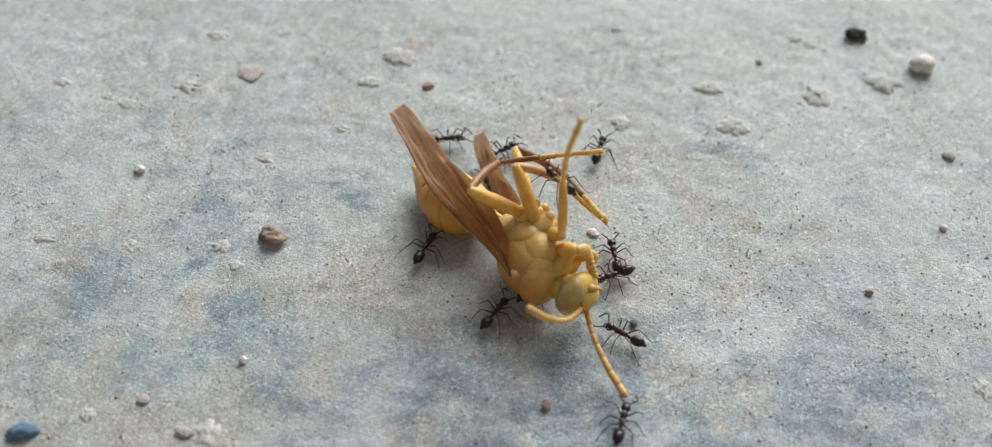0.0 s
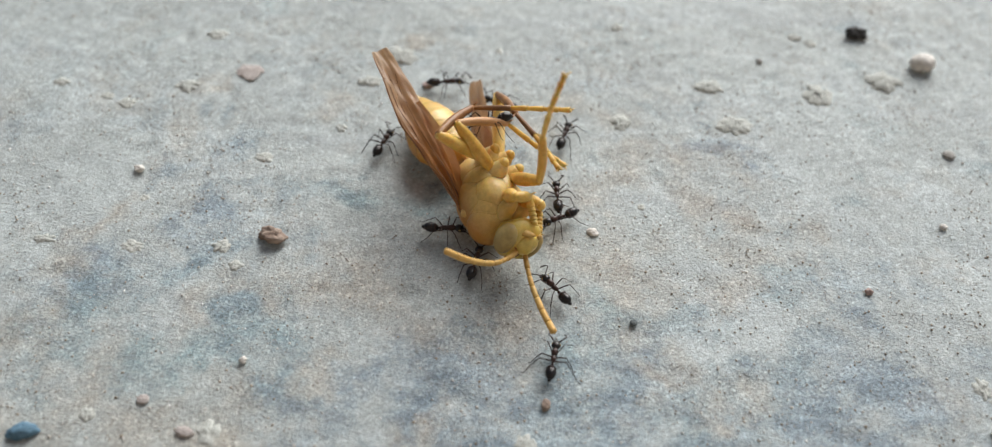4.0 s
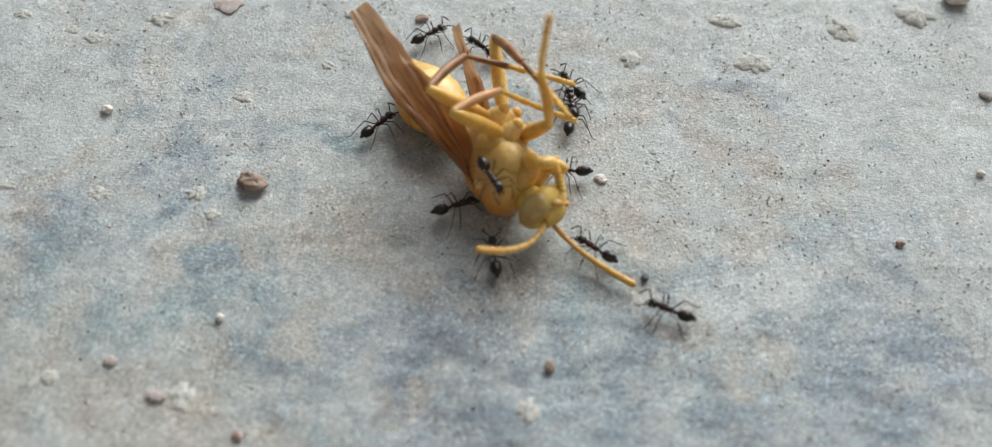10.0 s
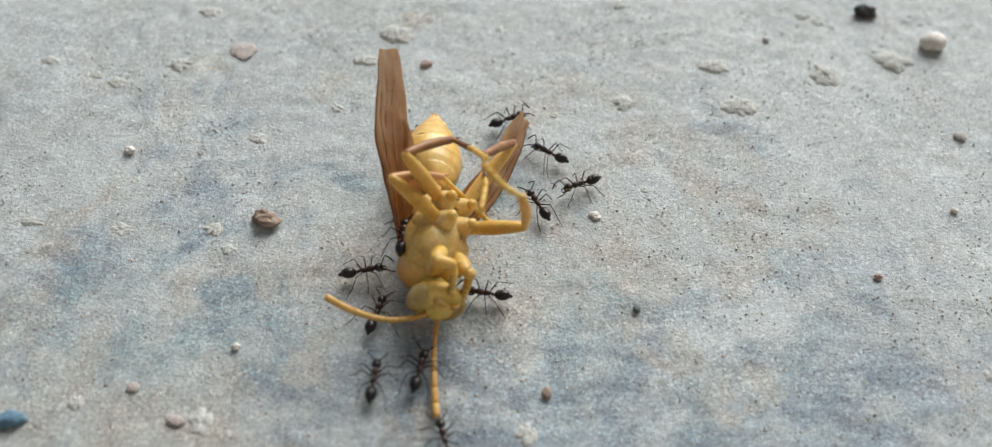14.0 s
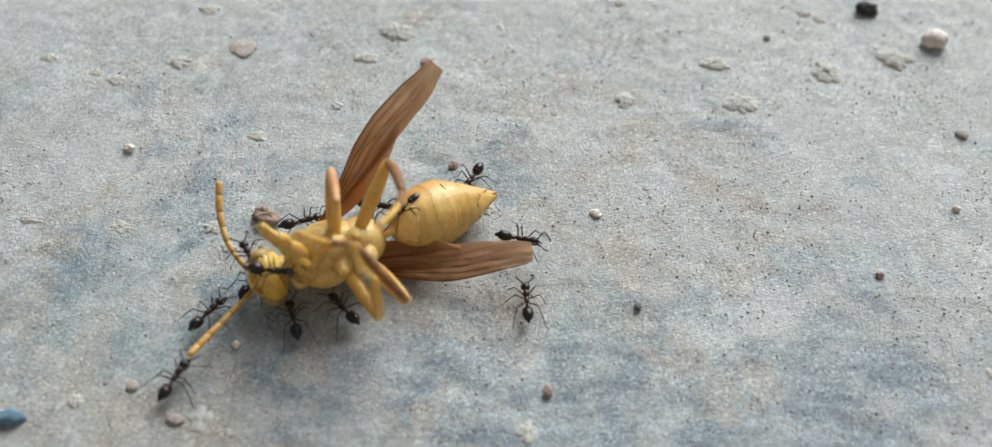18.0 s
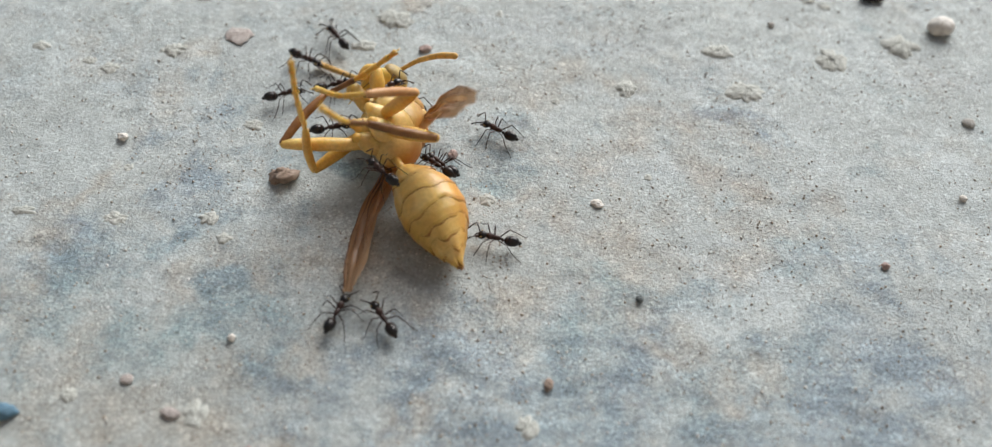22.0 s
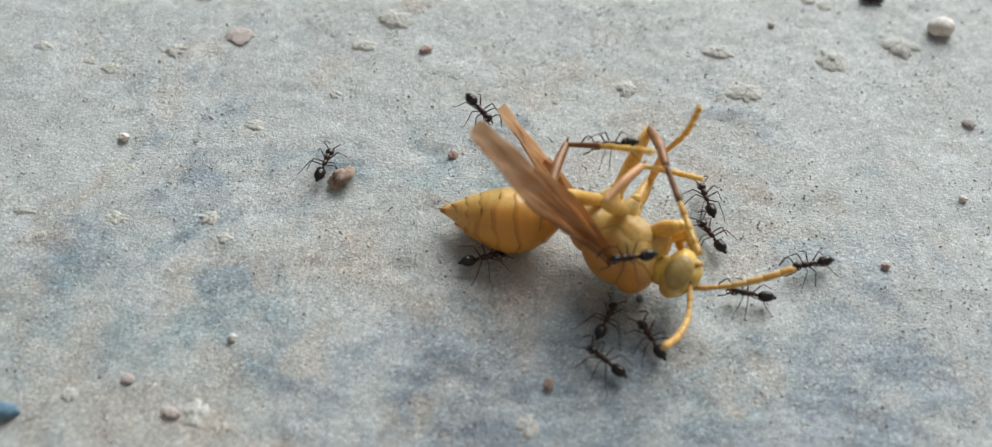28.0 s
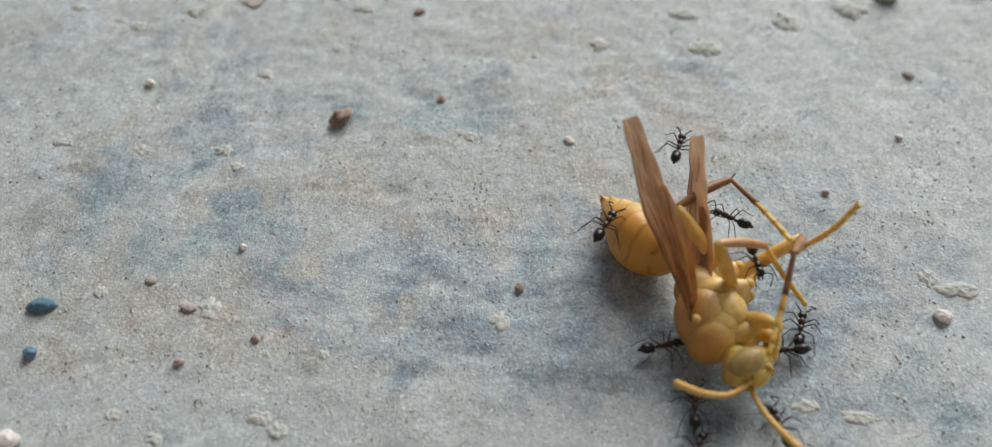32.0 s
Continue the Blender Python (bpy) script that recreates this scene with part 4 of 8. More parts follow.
def step_legs(ant):
    """A tripod gait for the six legs, and a small sway of the feelers, at the ant's own pace."""
    number = list(ants.values()).index(ant)
    legs = [o for o in ant.children if o.name.startswith("leg")]
    for j, leg in enumerate(legs):
        rest = leg.location.copy()
        rows = []
        for i in range(0, 161):
            t = i * 0.2
            ph = t * 9.0 + (math.pi if j % 2 else 0) + number * 1.3
            turn = pose(0, 0, 0, 7 * math.cos(ph) * (1 if j < 3 else -1), 0, 15 * math.sin(ph) + 8 * math.sin(t * 0.9 + number + j))
            rows.append((t, Matrix.Translation(rest) @ turn))
        walk(leg, rows)


# ---- what moves ----
def P(x, y, z, rx, ry, rz):
    return pose(x * MM, y * MM, z * MM, rx, ry, rz)


def motions():
    walk(wasp, [
        (0.00, P(8.61, 3.72, 3.10, 125.8, 8.5, -55.7)), (1.00, P(8.08, 5.03, 3.27, 125.4, 7.0, -61.3)),
        (2.00, P(6.11, 7.06, 2.75, 130.1, 9.7, -66.3)), (3.00, P(5.11, 8.99, 2.88, 135.2, 7.5, -66.6)),
        (6.00, P(4.94, 9.76, 3.03, 134.1, 8.1, -72.7)), (7.00, P(5.10, 10.60, 3.18, 129.9, 10.0, -60.2)),
        (8.00, P(5.67, 12.87, 3.21, 127.2, 8.2, -52.6)), (9.00, P(5.03, 10.47, 3.54, 124.5, 8.5, -52.8)),
        (10.00, P(5.97, 7.42, 2.94, 131.5, 12.8, -58.4)), (11.00, P(4.36, 5.35, 2.76, 134.0, 16.8, -68.3)),
        (12.00, P(3.72, 5.23, 2.77, 140.0, 16.2, -70.4)), (13.00, P(2.61, 4.67, 2.89, 139.3, 15.5, -78.1)),
        (14.00, P(1.20, 3.22, 2.85, 138.2, 15.6, -93.0)), (17.00, P(-4.83, -0.11, 3.02, 131.8, 19.4, -148.0)),
        (18.00, P(-6.12, 1.75, 2.87, 130.8, 17.7, -167.0)), (19.00, P(-7.54, 4.14, 2.76, 133.3, 16.3, 175.5)),
        (20.00, P(-7.24, 5.00, 2.64, 126.0, 17.6, 158.4)), (21.00, P(-5.65, 10.67, 2.70, 125.4, 14.7, 125.7)),
        (22.00, P(-2.49, 13.30, 2.75, 130.3, 12.7, 96.0)), (23.00, P(-1.04, 13.99, 2.90, 132.9, 12.4, 84.6)),
        (24.00, P(3.23, 13.88, 2.57, 122.7, 13.8, 51.6)), (25.00, P(6.80, 11.14, 2.60, 118.3, 15.9, 16.4)),
        (28.00, P(15.06, 2.67, 3.07, 114.7, 6.0, -42.6)), (29.00, P(19.91, 1.97, 3.17, 121.1, 9.8, -37.9)),
        (30.00, P(22.31, -2.33, 3.49, 116.1, 7.7, -60.0)), (31.00, P(23.35, -6.75, 3.36, 112.0, 5.8, -71.5)),
        (32.00, P(24.68, -11.12, 3.12, 103.6, 4.7, -77.5)),])
    walk(abdomen, [
        (0.00, P(-4.20, 0.00, 0.20, 0.0, 22.5, 7.1)), (1.00, P(-4.20, 0.00, 0.20, -0.0, 25.8, 5.2)), (2.00, P(-4.20, 0.00, 0.20, -0.0, 19.7, 3.3)),
        (3.00, P(-4.20, 0.00, 0.20, 0.0, 18.7, -1.0)), (6.00, P(-4.20, 0.00, 0.20, 0.0, 18.3, 4.5)), (7.00, P(-4.20, 0.00, 0.20, 0.0, 24.3, 8.8)),
        (8.00, P(-4.20, 0.00, 0.20, -0.0, 23.2, 7.5)), (9.00, P(-4.20, 0.00, 0.20, 0.0, 27.3, 12.7)), (10.00, P(-4.20, 0.00, 0.20, -0.0, 20.2, 13.8)),
        (11.00, P(-4.20, 0.00, 0.20, -0.0, 16.3, 20.9)), (12.00, P(-4.20, 0.00, 0.20, -0.0, 19.8, 16.1)),
        (13.00, P(-4.20, 0.00, 0.20, 0.0, 23.8, 12.9)), (14.00, P(-4.20, 0.00, 0.20, 0.0, 24.8, 11.5)), (17.00, P(-4.20, 0.00, 0.20, 0.0, 38.7, 8.1)),
        (18.00, P(-4.20, 0.00, 0.20, -0.0, 37.9, 7.5)), (19.00, P(-4.20, 0.00, 0.20, 0.0, 32.1, 5.2)), (20.00, P(-4.20, 0.00, 0.20, 0.0, 37.0, 4.0)),
        (21.00, P(-4.20, 0.00, 0.20, 0.0, 36.2, 3.4)), (22.00, P(-4.20, 0.00, 0.20, -0.0, 33.4, -2.2)),
        (23.00, P(-4.20, 0.00, 0.20, 0.0, 31.4, -0.1)), (24.00, P(-4.20, 0.00, 0.20, 0.0, 34.4, 0.5)), (25.00, P(-4.20, 0.00, 0.20, 0.0, 39.4, -7.4)),
        (28.00, P(-4.20, 0.00, 0.20, 0.0, 40.4, -0.9)), (29.00, P(-4.20, 0.00, 0.20, 0.0, 40.9, 1.9)), (30.00, P(-4.20, 0.00, 0.20, 0.0, 43.8, 6.2)),
        (31.00, P(-4.20, 0.00, 0.20, 0.0, 39.8, 6.5)), (32.00, P(-4.20, 0.00, 0.20, 0.0, 30.3, 7.0)),])
    walk(left_wing, [
        (0.00, P(1.00, 1.70, 1.50, 45.4, -5.2, -28.5)), (1.00, P(1.00, 1.70, 1.50, 42.9, -4.6, -22.3)),
        (2.00, P(1.00, 1.70, 1.50, 38.3, -2.8, -24.6)), (3.00, P(1.00, 1.70, 1.50, 26.6, -3.5, -24.2)),
        (6.00, P(1.00, 1.70, 1.50, 18.3, -6.8, -21.4)), (7.00, P(1.00, 1.70, 1.50, 25.6, -9.5, -24.2)),
        (8.00, P(1.00, 1.70, 1.50, 34.1, -7.8, -27.0)), (9.00, P(1.00, 1.70, 1.50, 50.1, -5.2, -29.1)),
        (10.00, P(1.00, 1.70, 1.50, 45.6, -3.2, -20.5)), (11.00, P(1.00, 1.70, 1.50, 37.7, -13.4, -23.4)),
        (12.00, P(1.00, 1.70, 1.50, 33.8, -12.9, -24.3)), (13.00, P(1.00, 1.70, 1.50, 28.7, -11.3, -21.8)),
        (14.00, P(1.00, 1.70, 1.50, 6.1, -10.1, -22.8)), (17.00, P(1.00, 1.70, 1.50, 28.4, 0.4, -33.6)),
        (18.00, P(1.00, 1.70, 1.50, 21.3, 5.4, -34.3)), (19.00, P(1.00, 1.70, 1.50, 12.3, 6.6, -34.4)),
        (20.00, P(1.00, 1.70, 1.50, 9.4, 2.8, -36.1)), (21.00, P(1.00, 1.70, 1.50, 17.5, -4.8, -37.9)),
        (22.00, P(1.00, 1.70, 1.50, -3.4, -12.4, -38.8)), (23.00, P(1.00, 1.70, 1.50, 19.0, -12.8, -38.2)),
        (24.00, P(1.00, 1.70, 1.50, 33.1, -7.9, -35.9)), (25.00, P(1.00, 1.70, 1.50, 32.5, -5.3, -35.6)),
        (28.00, P(1.00, 1.70, 1.50, 51.5, 2.5, -49.0)), (29.00, P(1.00, 1.70, 1.50, 51.7, -5.5, -43.6)),
        (30.00, P(1.00, 1.70, 1.50, 41.8, 3.0, -53.3)), (31.00, P(1.00, 1.70, 1.50, 34.4, 6.1, -49.6)),
        (32.00, P(1.00, 1.70, 1.50, 44.4, 4.4, -38.3)),])
    walk(right_wing, [
        (0.00, P(1.00, -1.70, 1.50, -62.4, -9.7, 11.3)), (1.00, P(1.00, -1.70, 1.50, -63.4, -14.9, 12.4)),
        (2.00, P(1.00, -1.70, 1.50, -71.8, -6.2, 14.0)), (3.00, P(1.00, -1.70, 1.50, -77.4, -9.0, 7.1)),
        (6.00, P(1.00, -1.70, 1.50, -71.4, -4.7, 15.5)), (7.00, P(1.00, -1.70, 1.50, -67.5, -11.2, 14.7)),
        (8.00, P(1.00, -1.70, 1.50, -62.4, -10.0, 13.3)), (9.00, P(1.00, -1.70, 1.50, -52.8, -11.7, 10.6)),
        (10.00, P(1.00, -1.70, 1.50, -45.2, -8.5, 11.8)), (11.00, P(1.00, -1.70, 1.50, -26.1, -7.4, 21.5)),
        (12.00, P(1.00, -1.70, 1.50, -5.5, -2.0, 19.4)), (13.00, P(1.00, -1.70, 1.50, -5.8, -3.2, 18.6)),
        (14.00, P(1.00, -1.70, 1.50, -7.2, -11.1, 19.1)), (15.50, P(1.00, -1.70, 1.50, 10.7, -11.4, 12.9)),
        (17.00, P(1.00, -1.70, 1.50, 28.0, -7.1, 8.4)), (18.00, P(1.00, -1.70, 1.50, 27.3, -1.1, 13.2)),
        (19.00, P(1.00, -1.70, 1.50, 25.9, 4.7, 16.2)), (20.00, P(1.00, -1.70, 1.50, 32.8, -4.4, 11.9)),
        (21.00, P(1.00, -1.70, 1.50, 48.3, -0.9, 12.4)),
        (22.00, P(1.00, -1.70, 1.50, 12.6, -4.3, 14.8)), (23.00, P(1.00, -1.70, 1.50, 12.4, -9.3, 14.0)),
        (24.00, P(1.00, -1.70, 1.50, -7.8, -9.6, 15.8)), (25.00, P(1.00, -1.70, 1.50, 6.2, -10.0, 10.1)),
        (28.00, P(1.00, -1.70, 1.50, -14.6, -11.7, -14.5)), (29.00, P(1.00, -1.70, 1.50, -15.1, -7.4, -13.8)),
        (30.00, P(1.00, -1.70, 1.50, -21.5, -6.9, -22.6)), (31.00, P(1.00, -1.70, 1.50, -18.5, -10.2, -26.3)),
        (32.00, P(1.00, -1.70, 1.50, -24.1, -13.9, -31.8)),])
    walk(left_hind_leg, [
        (0.00, P(-2.60, 0.95, -1.90, -10.8, -6.6, -19.6)), (1.00, P(-2.60, 0.95, -1.90, -12.4, -9.4, -23.9)),
        (2.00, P(-2.60, 0.95, -1.90, -20.8, -1.7, -22.4)), (3.00, P(-2.60, 0.95, -1.90, -25.9, -3.6, -31.5)),
        (6.00, P(-2.60, 0.95, -1.90, -35.7, -6.5, -34.1)), (7.00, P(-2.60, 0.95, -1.90, -16.0, -12.4, -24.7)),
        (8.00, P(-2.60, 0.95, -1.90, -25.4, -2.5, -17.2)), (9.00, P(-2.60, 0.95, -1.90, -6.0, 1.1, -11.2)),
        (10.00, P(-2.60, 0.95, -1.90, -11.9, -8.5, -13.8)), (11.00, P(-2.60, 0.95, -1.90, -26.0, -26.3, -16.1)),
        (12.00, P(-2.60, 0.95, -1.90, -28.7, -27.7, -13.9)), (13.00, P(-2.60, 0.95, -1.90, -25.5, -33.1, -22.6)),
        (14.00, P(-2.60, 0.95, -1.90, -39.2, -28.2, -18.5)), (17.00, P(-2.60, 0.95, -1.90, -28.0, -21.6, 4.4)),
        (18.00, P(-2.60, 0.95, -1.90, -19.9, -16.8, 4.9)), (19.00, P(-2.60, 0.95, -1.90, -2.2, -6.9, 9.3)),
        (20.00, P(-2.60, 0.95, -1.90, 4.9, 3.1, 1.3)), (21.00, P(-2.60, 0.95, -1.90, 15.1, 16.9, -2.9)),
        (22.00, P(-2.60, 0.95, -1.90, -4.1, -5.2, 3.6)), (23.00, P(-2.60, 0.95, -1.90, -1.8, -2.1, 1.2)),
        (24.00, P(-2.60, 0.95, -1.90, 1.0, 1.8, -3.4)), (25.00, P(-2.60, 0.95, -1.90, -4.6, -5.9, 0.4)),
        (28.00, P(-2.60, 0.95, -1.90, 0.8, 5.0, -15.5)), (29.00, P(-2.60, 0.95, -1.90, -5.2, -6.1, -10.3)),
        (30.00, P(-2.60, 0.95, -1.90, 0.5, 9.9, -7.9)), (31.00, P(-2.60, 0.95, -1.90, 8.4, 2.3, -0.5)),
        (32.00, P(-2.60, 0.95, -1.90, 10.0, -15.3, 9.8)),])
    walk(left_hind_shin, [
        (0.00, P(-3.56, 4.13, 2.51, -7.5, -0.6, 3.9)), (1.00, P(-3.56, 4.13, 2.51, -5.8, -3.8, 6.8)), (2.00, P(-3.56, 4.13, 2.51, -4.0, -3.0, 5.1)),
        (3.00, P(-3.56, 4.13, 2.51, 1.5, -4.9, 4.6)), (6.00, P(-3.56, 4.13, 2.51, 4.3, -9.4, 7.7)), (7.00, P(-3.56, 4.13, 2.51, -8.1, -1.1, 4.9)),
        (8.00, P(-3.56, 4.13, 2.51, -4.6, -0.6, 2.6)), (9.00, P(-3.56, 4.13, 2.51, -1.2, 0.2, 0.3)), (10.00, P(-3.56, 4.13, 2.51, -6.9, 3.4, -1.3)),
        (11.00, P(-3.56, 4.13, 2.51, -10.5, 2.9, 0.8)), (12.00, P(-3.56, 4.13, 2.51, -17.1, 5.2, 0.4)), (13.00, P(-3.56, 4.13, 2.51, -9.2, 0.2, 3.7)),
        (14.00, P(-3.56, 4.13, 2.51, -13.9, 2.4, 3.0)), (17.00, P(-3.56, 4.13, 2.51, 44.4, 22.1, -24.3)),
        (18.00, P(-3.56, 4.13, 2.51, 38.3, 14.6, -19.8)), (19.00, P(-3.56, 4.13, 2.51, 28.4, 3.4, -11.3)),
        (20.00, P(-3.56, 4.13, 2.51, 14.8, -23.0, 13.4)), (21.00, P(-3.56, 4.13, 2.51, 13.7, -21.4, 12.8)),
        (22.00, P(-3.56, 4.13, 2.51, 24.0, -12.7, 1.2)), (23.00, P(-3.56, 4.13, 2.51, 6.0, -22.3, 18.4)),
        (24.00, P(-3.56, 4.13, 2.51, 32.0, -4.7, -6.9)), (25.00, P(-3.56, 4.13, 2.51, 16.4, -7.3, 0.4)), (28.00, P(-3.56, 4.13, 2.51, 8.1, -0.7, -2.2)),
        (29.00, P(-3.56, 4.13, 2.51, -2.1, 0.2, 0.6)), (30.00, P(-3.56, 4.13, 2.51, 3.2, -0.2, -1.0)), (31.00, P(-3.56, 4.13, 2.51, 8.5, 2.4, -5.4)),
        (32.00, P(-3.56, 4.13, 2.51, 18.1, 17.2, -20.7)),])
    for segment in left_hind_foot:
        walk(segment, [
            (0.00, P(-4.58, -0.06, -0.39, 35.6, 0.0, 26.5)), (1.00, P(-4.21, -0.00, -0.58, 45.0, -6.8, 34.8)),
            (2.00, P(-4.38, 0.11, -0.69, 40.3, -13.3, 34.7)), (3.00, P(-4.29, 0.45, -1.08, 47.5, -11.9, 31.4)),
            (6.00, P(-3.81, 0.62, -1.32, 40.4, -28.5, 39.5)), (7.00, P(-4.48, -0.11, -0.35, 41.5, 0.1, 29.8)),
            (8.00, P(-4.68, 0.11, -0.59, 28.6, -16.6, 33.2)), (9.00, P(-4.88, 0.35, -0.81, 7.0, -11.1, 16.3)),
            (10.00, P(-5.16, 0.08, -0.33, 19.3, -9.3, 24.7)), (11.00, P(-4.97, -0.15, -0.08, 40.3, 6.1, 24.6)),
            (12.00, P(-5.06, -0.42, 0.48, 32.4, 5.8, 26.7)), (13.00, P(-4.63, -0.15, -0.25, 65.2, 4.7, 35.4)),
            (14.00, P(-4.76, -0.35, 0.16, 85.3, -22.2, 48.6)), (15.50, P(-5.64, 2.41, -0.74, 76.2, 0.6, 16.5)),
            (17.00, P(-6.52, 5.17, -1.64, 55.9, 14.5, -20.0)), (18.00, P(-6.22, 4.24, -1.95, 60.9, 44.1, -8.1)),
            (19.00, P(-5.47, 2.83, -2.15, 37.4, 39.1, -14.0)), (20.00, P(-2.52, 1.59, -1.91, 45.5, 36.0, 12.1)),
            (21.00, P(-2.67, 1.47, -1.87, 31.2, 34.0, -0.0)), (22.00, P(-3.81, 2.12, -2.28, 111.1, 60.8, 55.1)),
            (23.00, P(-2.32, 1.03, -1.48, 109.1, 35.7, 65.5)), (24.00, P(-4.65, 2.91, -2.43, 136.5, 19.1, 57.2)),
            (24.50, P(-4.48, 2.22, -2.18, 122.3, -13.7, 43.3)), (25.00, P(-4.31, 1.53, -1.93, 113.3, -48.6, 34.8)),
            (28.00, P(-4.97, 0.99, -1.39, 56.0, -47.7, 38.3)), (29.00, P(-4.86, 0.29, -0.74, 48.8, -48.1, 53.1)),
            (30.00, P(-4.94, 0.64, -1.09, 36.4, -43.9, 44.4)), (31.00, P(-5.34, 1.12, -1.34, 34.9, -36.9, 29.3)),
            (32.00, P(-6.83, 2.73, -1.28, 41.2, -33.7, 4.1)),])
    walk(left_mid_leg, [
        (0.00, P(-0.95, 0.95, -2.20, -22.5, -12.2, 31.7)), (1.00, P(-0.95, 0.95, -2.20, -21.0, -5.3, 14.9)),
        (2.00, P(-0.95, 0.95, -2.20, -2.0, -8.3, 13.3)), (3.00, P(-0.95, 0.95, -2.20, -16.4, -5.6, 17.4)),
        (6.00, P(-0.95, 0.95, -2.20, -6.6, 1.1, -2.4)), (7.00, P(-0.95, 0.95, -2.20, -7.3, 1.4, 2.1)), (8.00, P(-0.95, 0.95, -2.20, 12.0, -18.7, 0.6)),
        (9.00, P(-0.95, 0.95, -2.20, 7.1, 6.4, 4.6)), (10.00, P(-0.95, 0.95, -2.20, 2.0, 7.3, -2.4)), (11.00, P(-0.95, 0.95, -2.20, -10.9, 3.4, -2.9)),
        (12.00, P(-0.95, 0.95, -2.20, -7.4, 6.5, 7.9)), (13.00, P(-0.95, 0.95, -2.20, -23.0, 16.1, -3.8)),
        (14.00, P(-0.95, 0.95, -2.20, -11.2, 14.7, -6.1)), (17.00, P(-0.95, 0.95, -2.20, 5.2, 3.7, -10.2)),
        (18.00, P(-0.95, 0.95, -2.20, 4.7, 2.8, -8.0)), (19.00, P(-0.95, 0.95, -2.20, 7.4, 3.3, 0.5)), (20.00, P(-0.95, 0.95, -2.20, 15.6, 8.3, -4.7)),
        (21.00, P(-0.95, 0.95, -2.20, 10.2, 5.4, -4.0)), (22.00, P(-0.95, 0.95, -2.20, -6.3, -2.9, 4.8)),
        (23.00, P(-0.95, 0.95, -2.20, -0.2, 0.2, -2.7)), (24.00, P(-0.95, 0.95, -2.20, 6.8, 3.2, -9.0)),
        (25.00, P(-0.95, 0.95, -2.20, 3.9, -0.2, -6.4)), (28.00, P(-0.95, 0.95, -2.20, 8.5, 3.3, -19.6)),
        (29.00, P(-0.95, 0.95, -2.20, -0.9, 1.2, -12.1)), (30.00, P(-0.95, 0.95, -2.20, 2.3, -10.8, -29.0)),
        (31.00, P(-0.95, 0.95, -2.20, 5.5, -20.0, -29.6)), (32.00, P(-0.95, 0.95, -2.20, 1.9, 5.5, -8.3)),])
    walk(left_mid_shin, [
        (0.00, P(-2.11, 4.85, 0.39, -5.2, 10.6, -12.3)), (1.00, P(-2.11, 4.85, 0.39, 2.1, 9.2, -9.3)), (2.00, P(-2.11, 4.85, 0.39, -15.9, 12.2, -17.5)),
        (3.00, P(-2.11, 4.85, 0.39, -11.8, 12.4, -16.3)), (6.00, P(-2.11, 4.85, 0.39, -7.1, 5.1, -6.3)), (7.00, P(-2.11, 4.85, 0.39, -9.8, 9.2, -11.8)),
        (8.00, P(-2.11, 4.85, 0.39, -27.3, 9.9, -18.1)), (9.00, P(-2.11, 4.85, 0.39, -12.8, 6.1, -8.4)),
        (10.00, P(-2.11, 4.85, 0.39, -13.7, 3.4, -5.0)), (11.00, P(-2.11, 4.85, 0.39, -12.0, 0.8, -1.4)),
        (12.00, P(-2.11, 4.85, 0.39, -18.8, 8.1, -12.5)), (13.00, P(-2.11, 4.85, 0.39, -7.4, 1.5, -2.0)),
        (14.00, P(-2.11, 4.85, 0.39, -27.3, 7.1, -13.3)), (17.00, P(-2.11, 4.85, 0.39, 17.3, 4.1, -2.8)),
        (18.00, P(-2.11, 4.85, 0.39, 19.2, 3.7, -2.4)), (19.00, P(-2.11, 4.85, 0.39, 13.9, 4.6, -3.5)), (20.00, P(-2.11, 4.85, 0.39, 18.7, 10.7, -7.7)),
        (21.00, P(-2.11, 4.85, 0.39, 14.6, 10.2, -7.9)), (22.00, P(-2.11, 4.85, 0.39, 28.9, 38.4, -23.8)),
        (23.00, P(-2.11, 4.85, 0.39, 19.5, 18.1, -13.0)), (24.00, P(-2.11, 4.85, 0.39, -3.0, -5.9, 6.5)), (25.00, P(-2.11, 4.85, 0.39, 4.4, 0.9, -0.8)),
        (28.00, P(-2.11, 4.85, 0.39, 8.0, -4.5, 4.4)), (29.00, P(-2.11, 4.85, 0.39, -3.5, -4.3, 4.8)), (30.00, P(-2.11, 4.85, 0.39, -4.0, -1.3, 1.4)),
        (31.00, P(-2.11, 4.85, 0.39, -8.1, 3.1, -4.0)), (32.00, P(-2.11, 4.85, 0.39, 4.8, -1.2, 1.3)),])
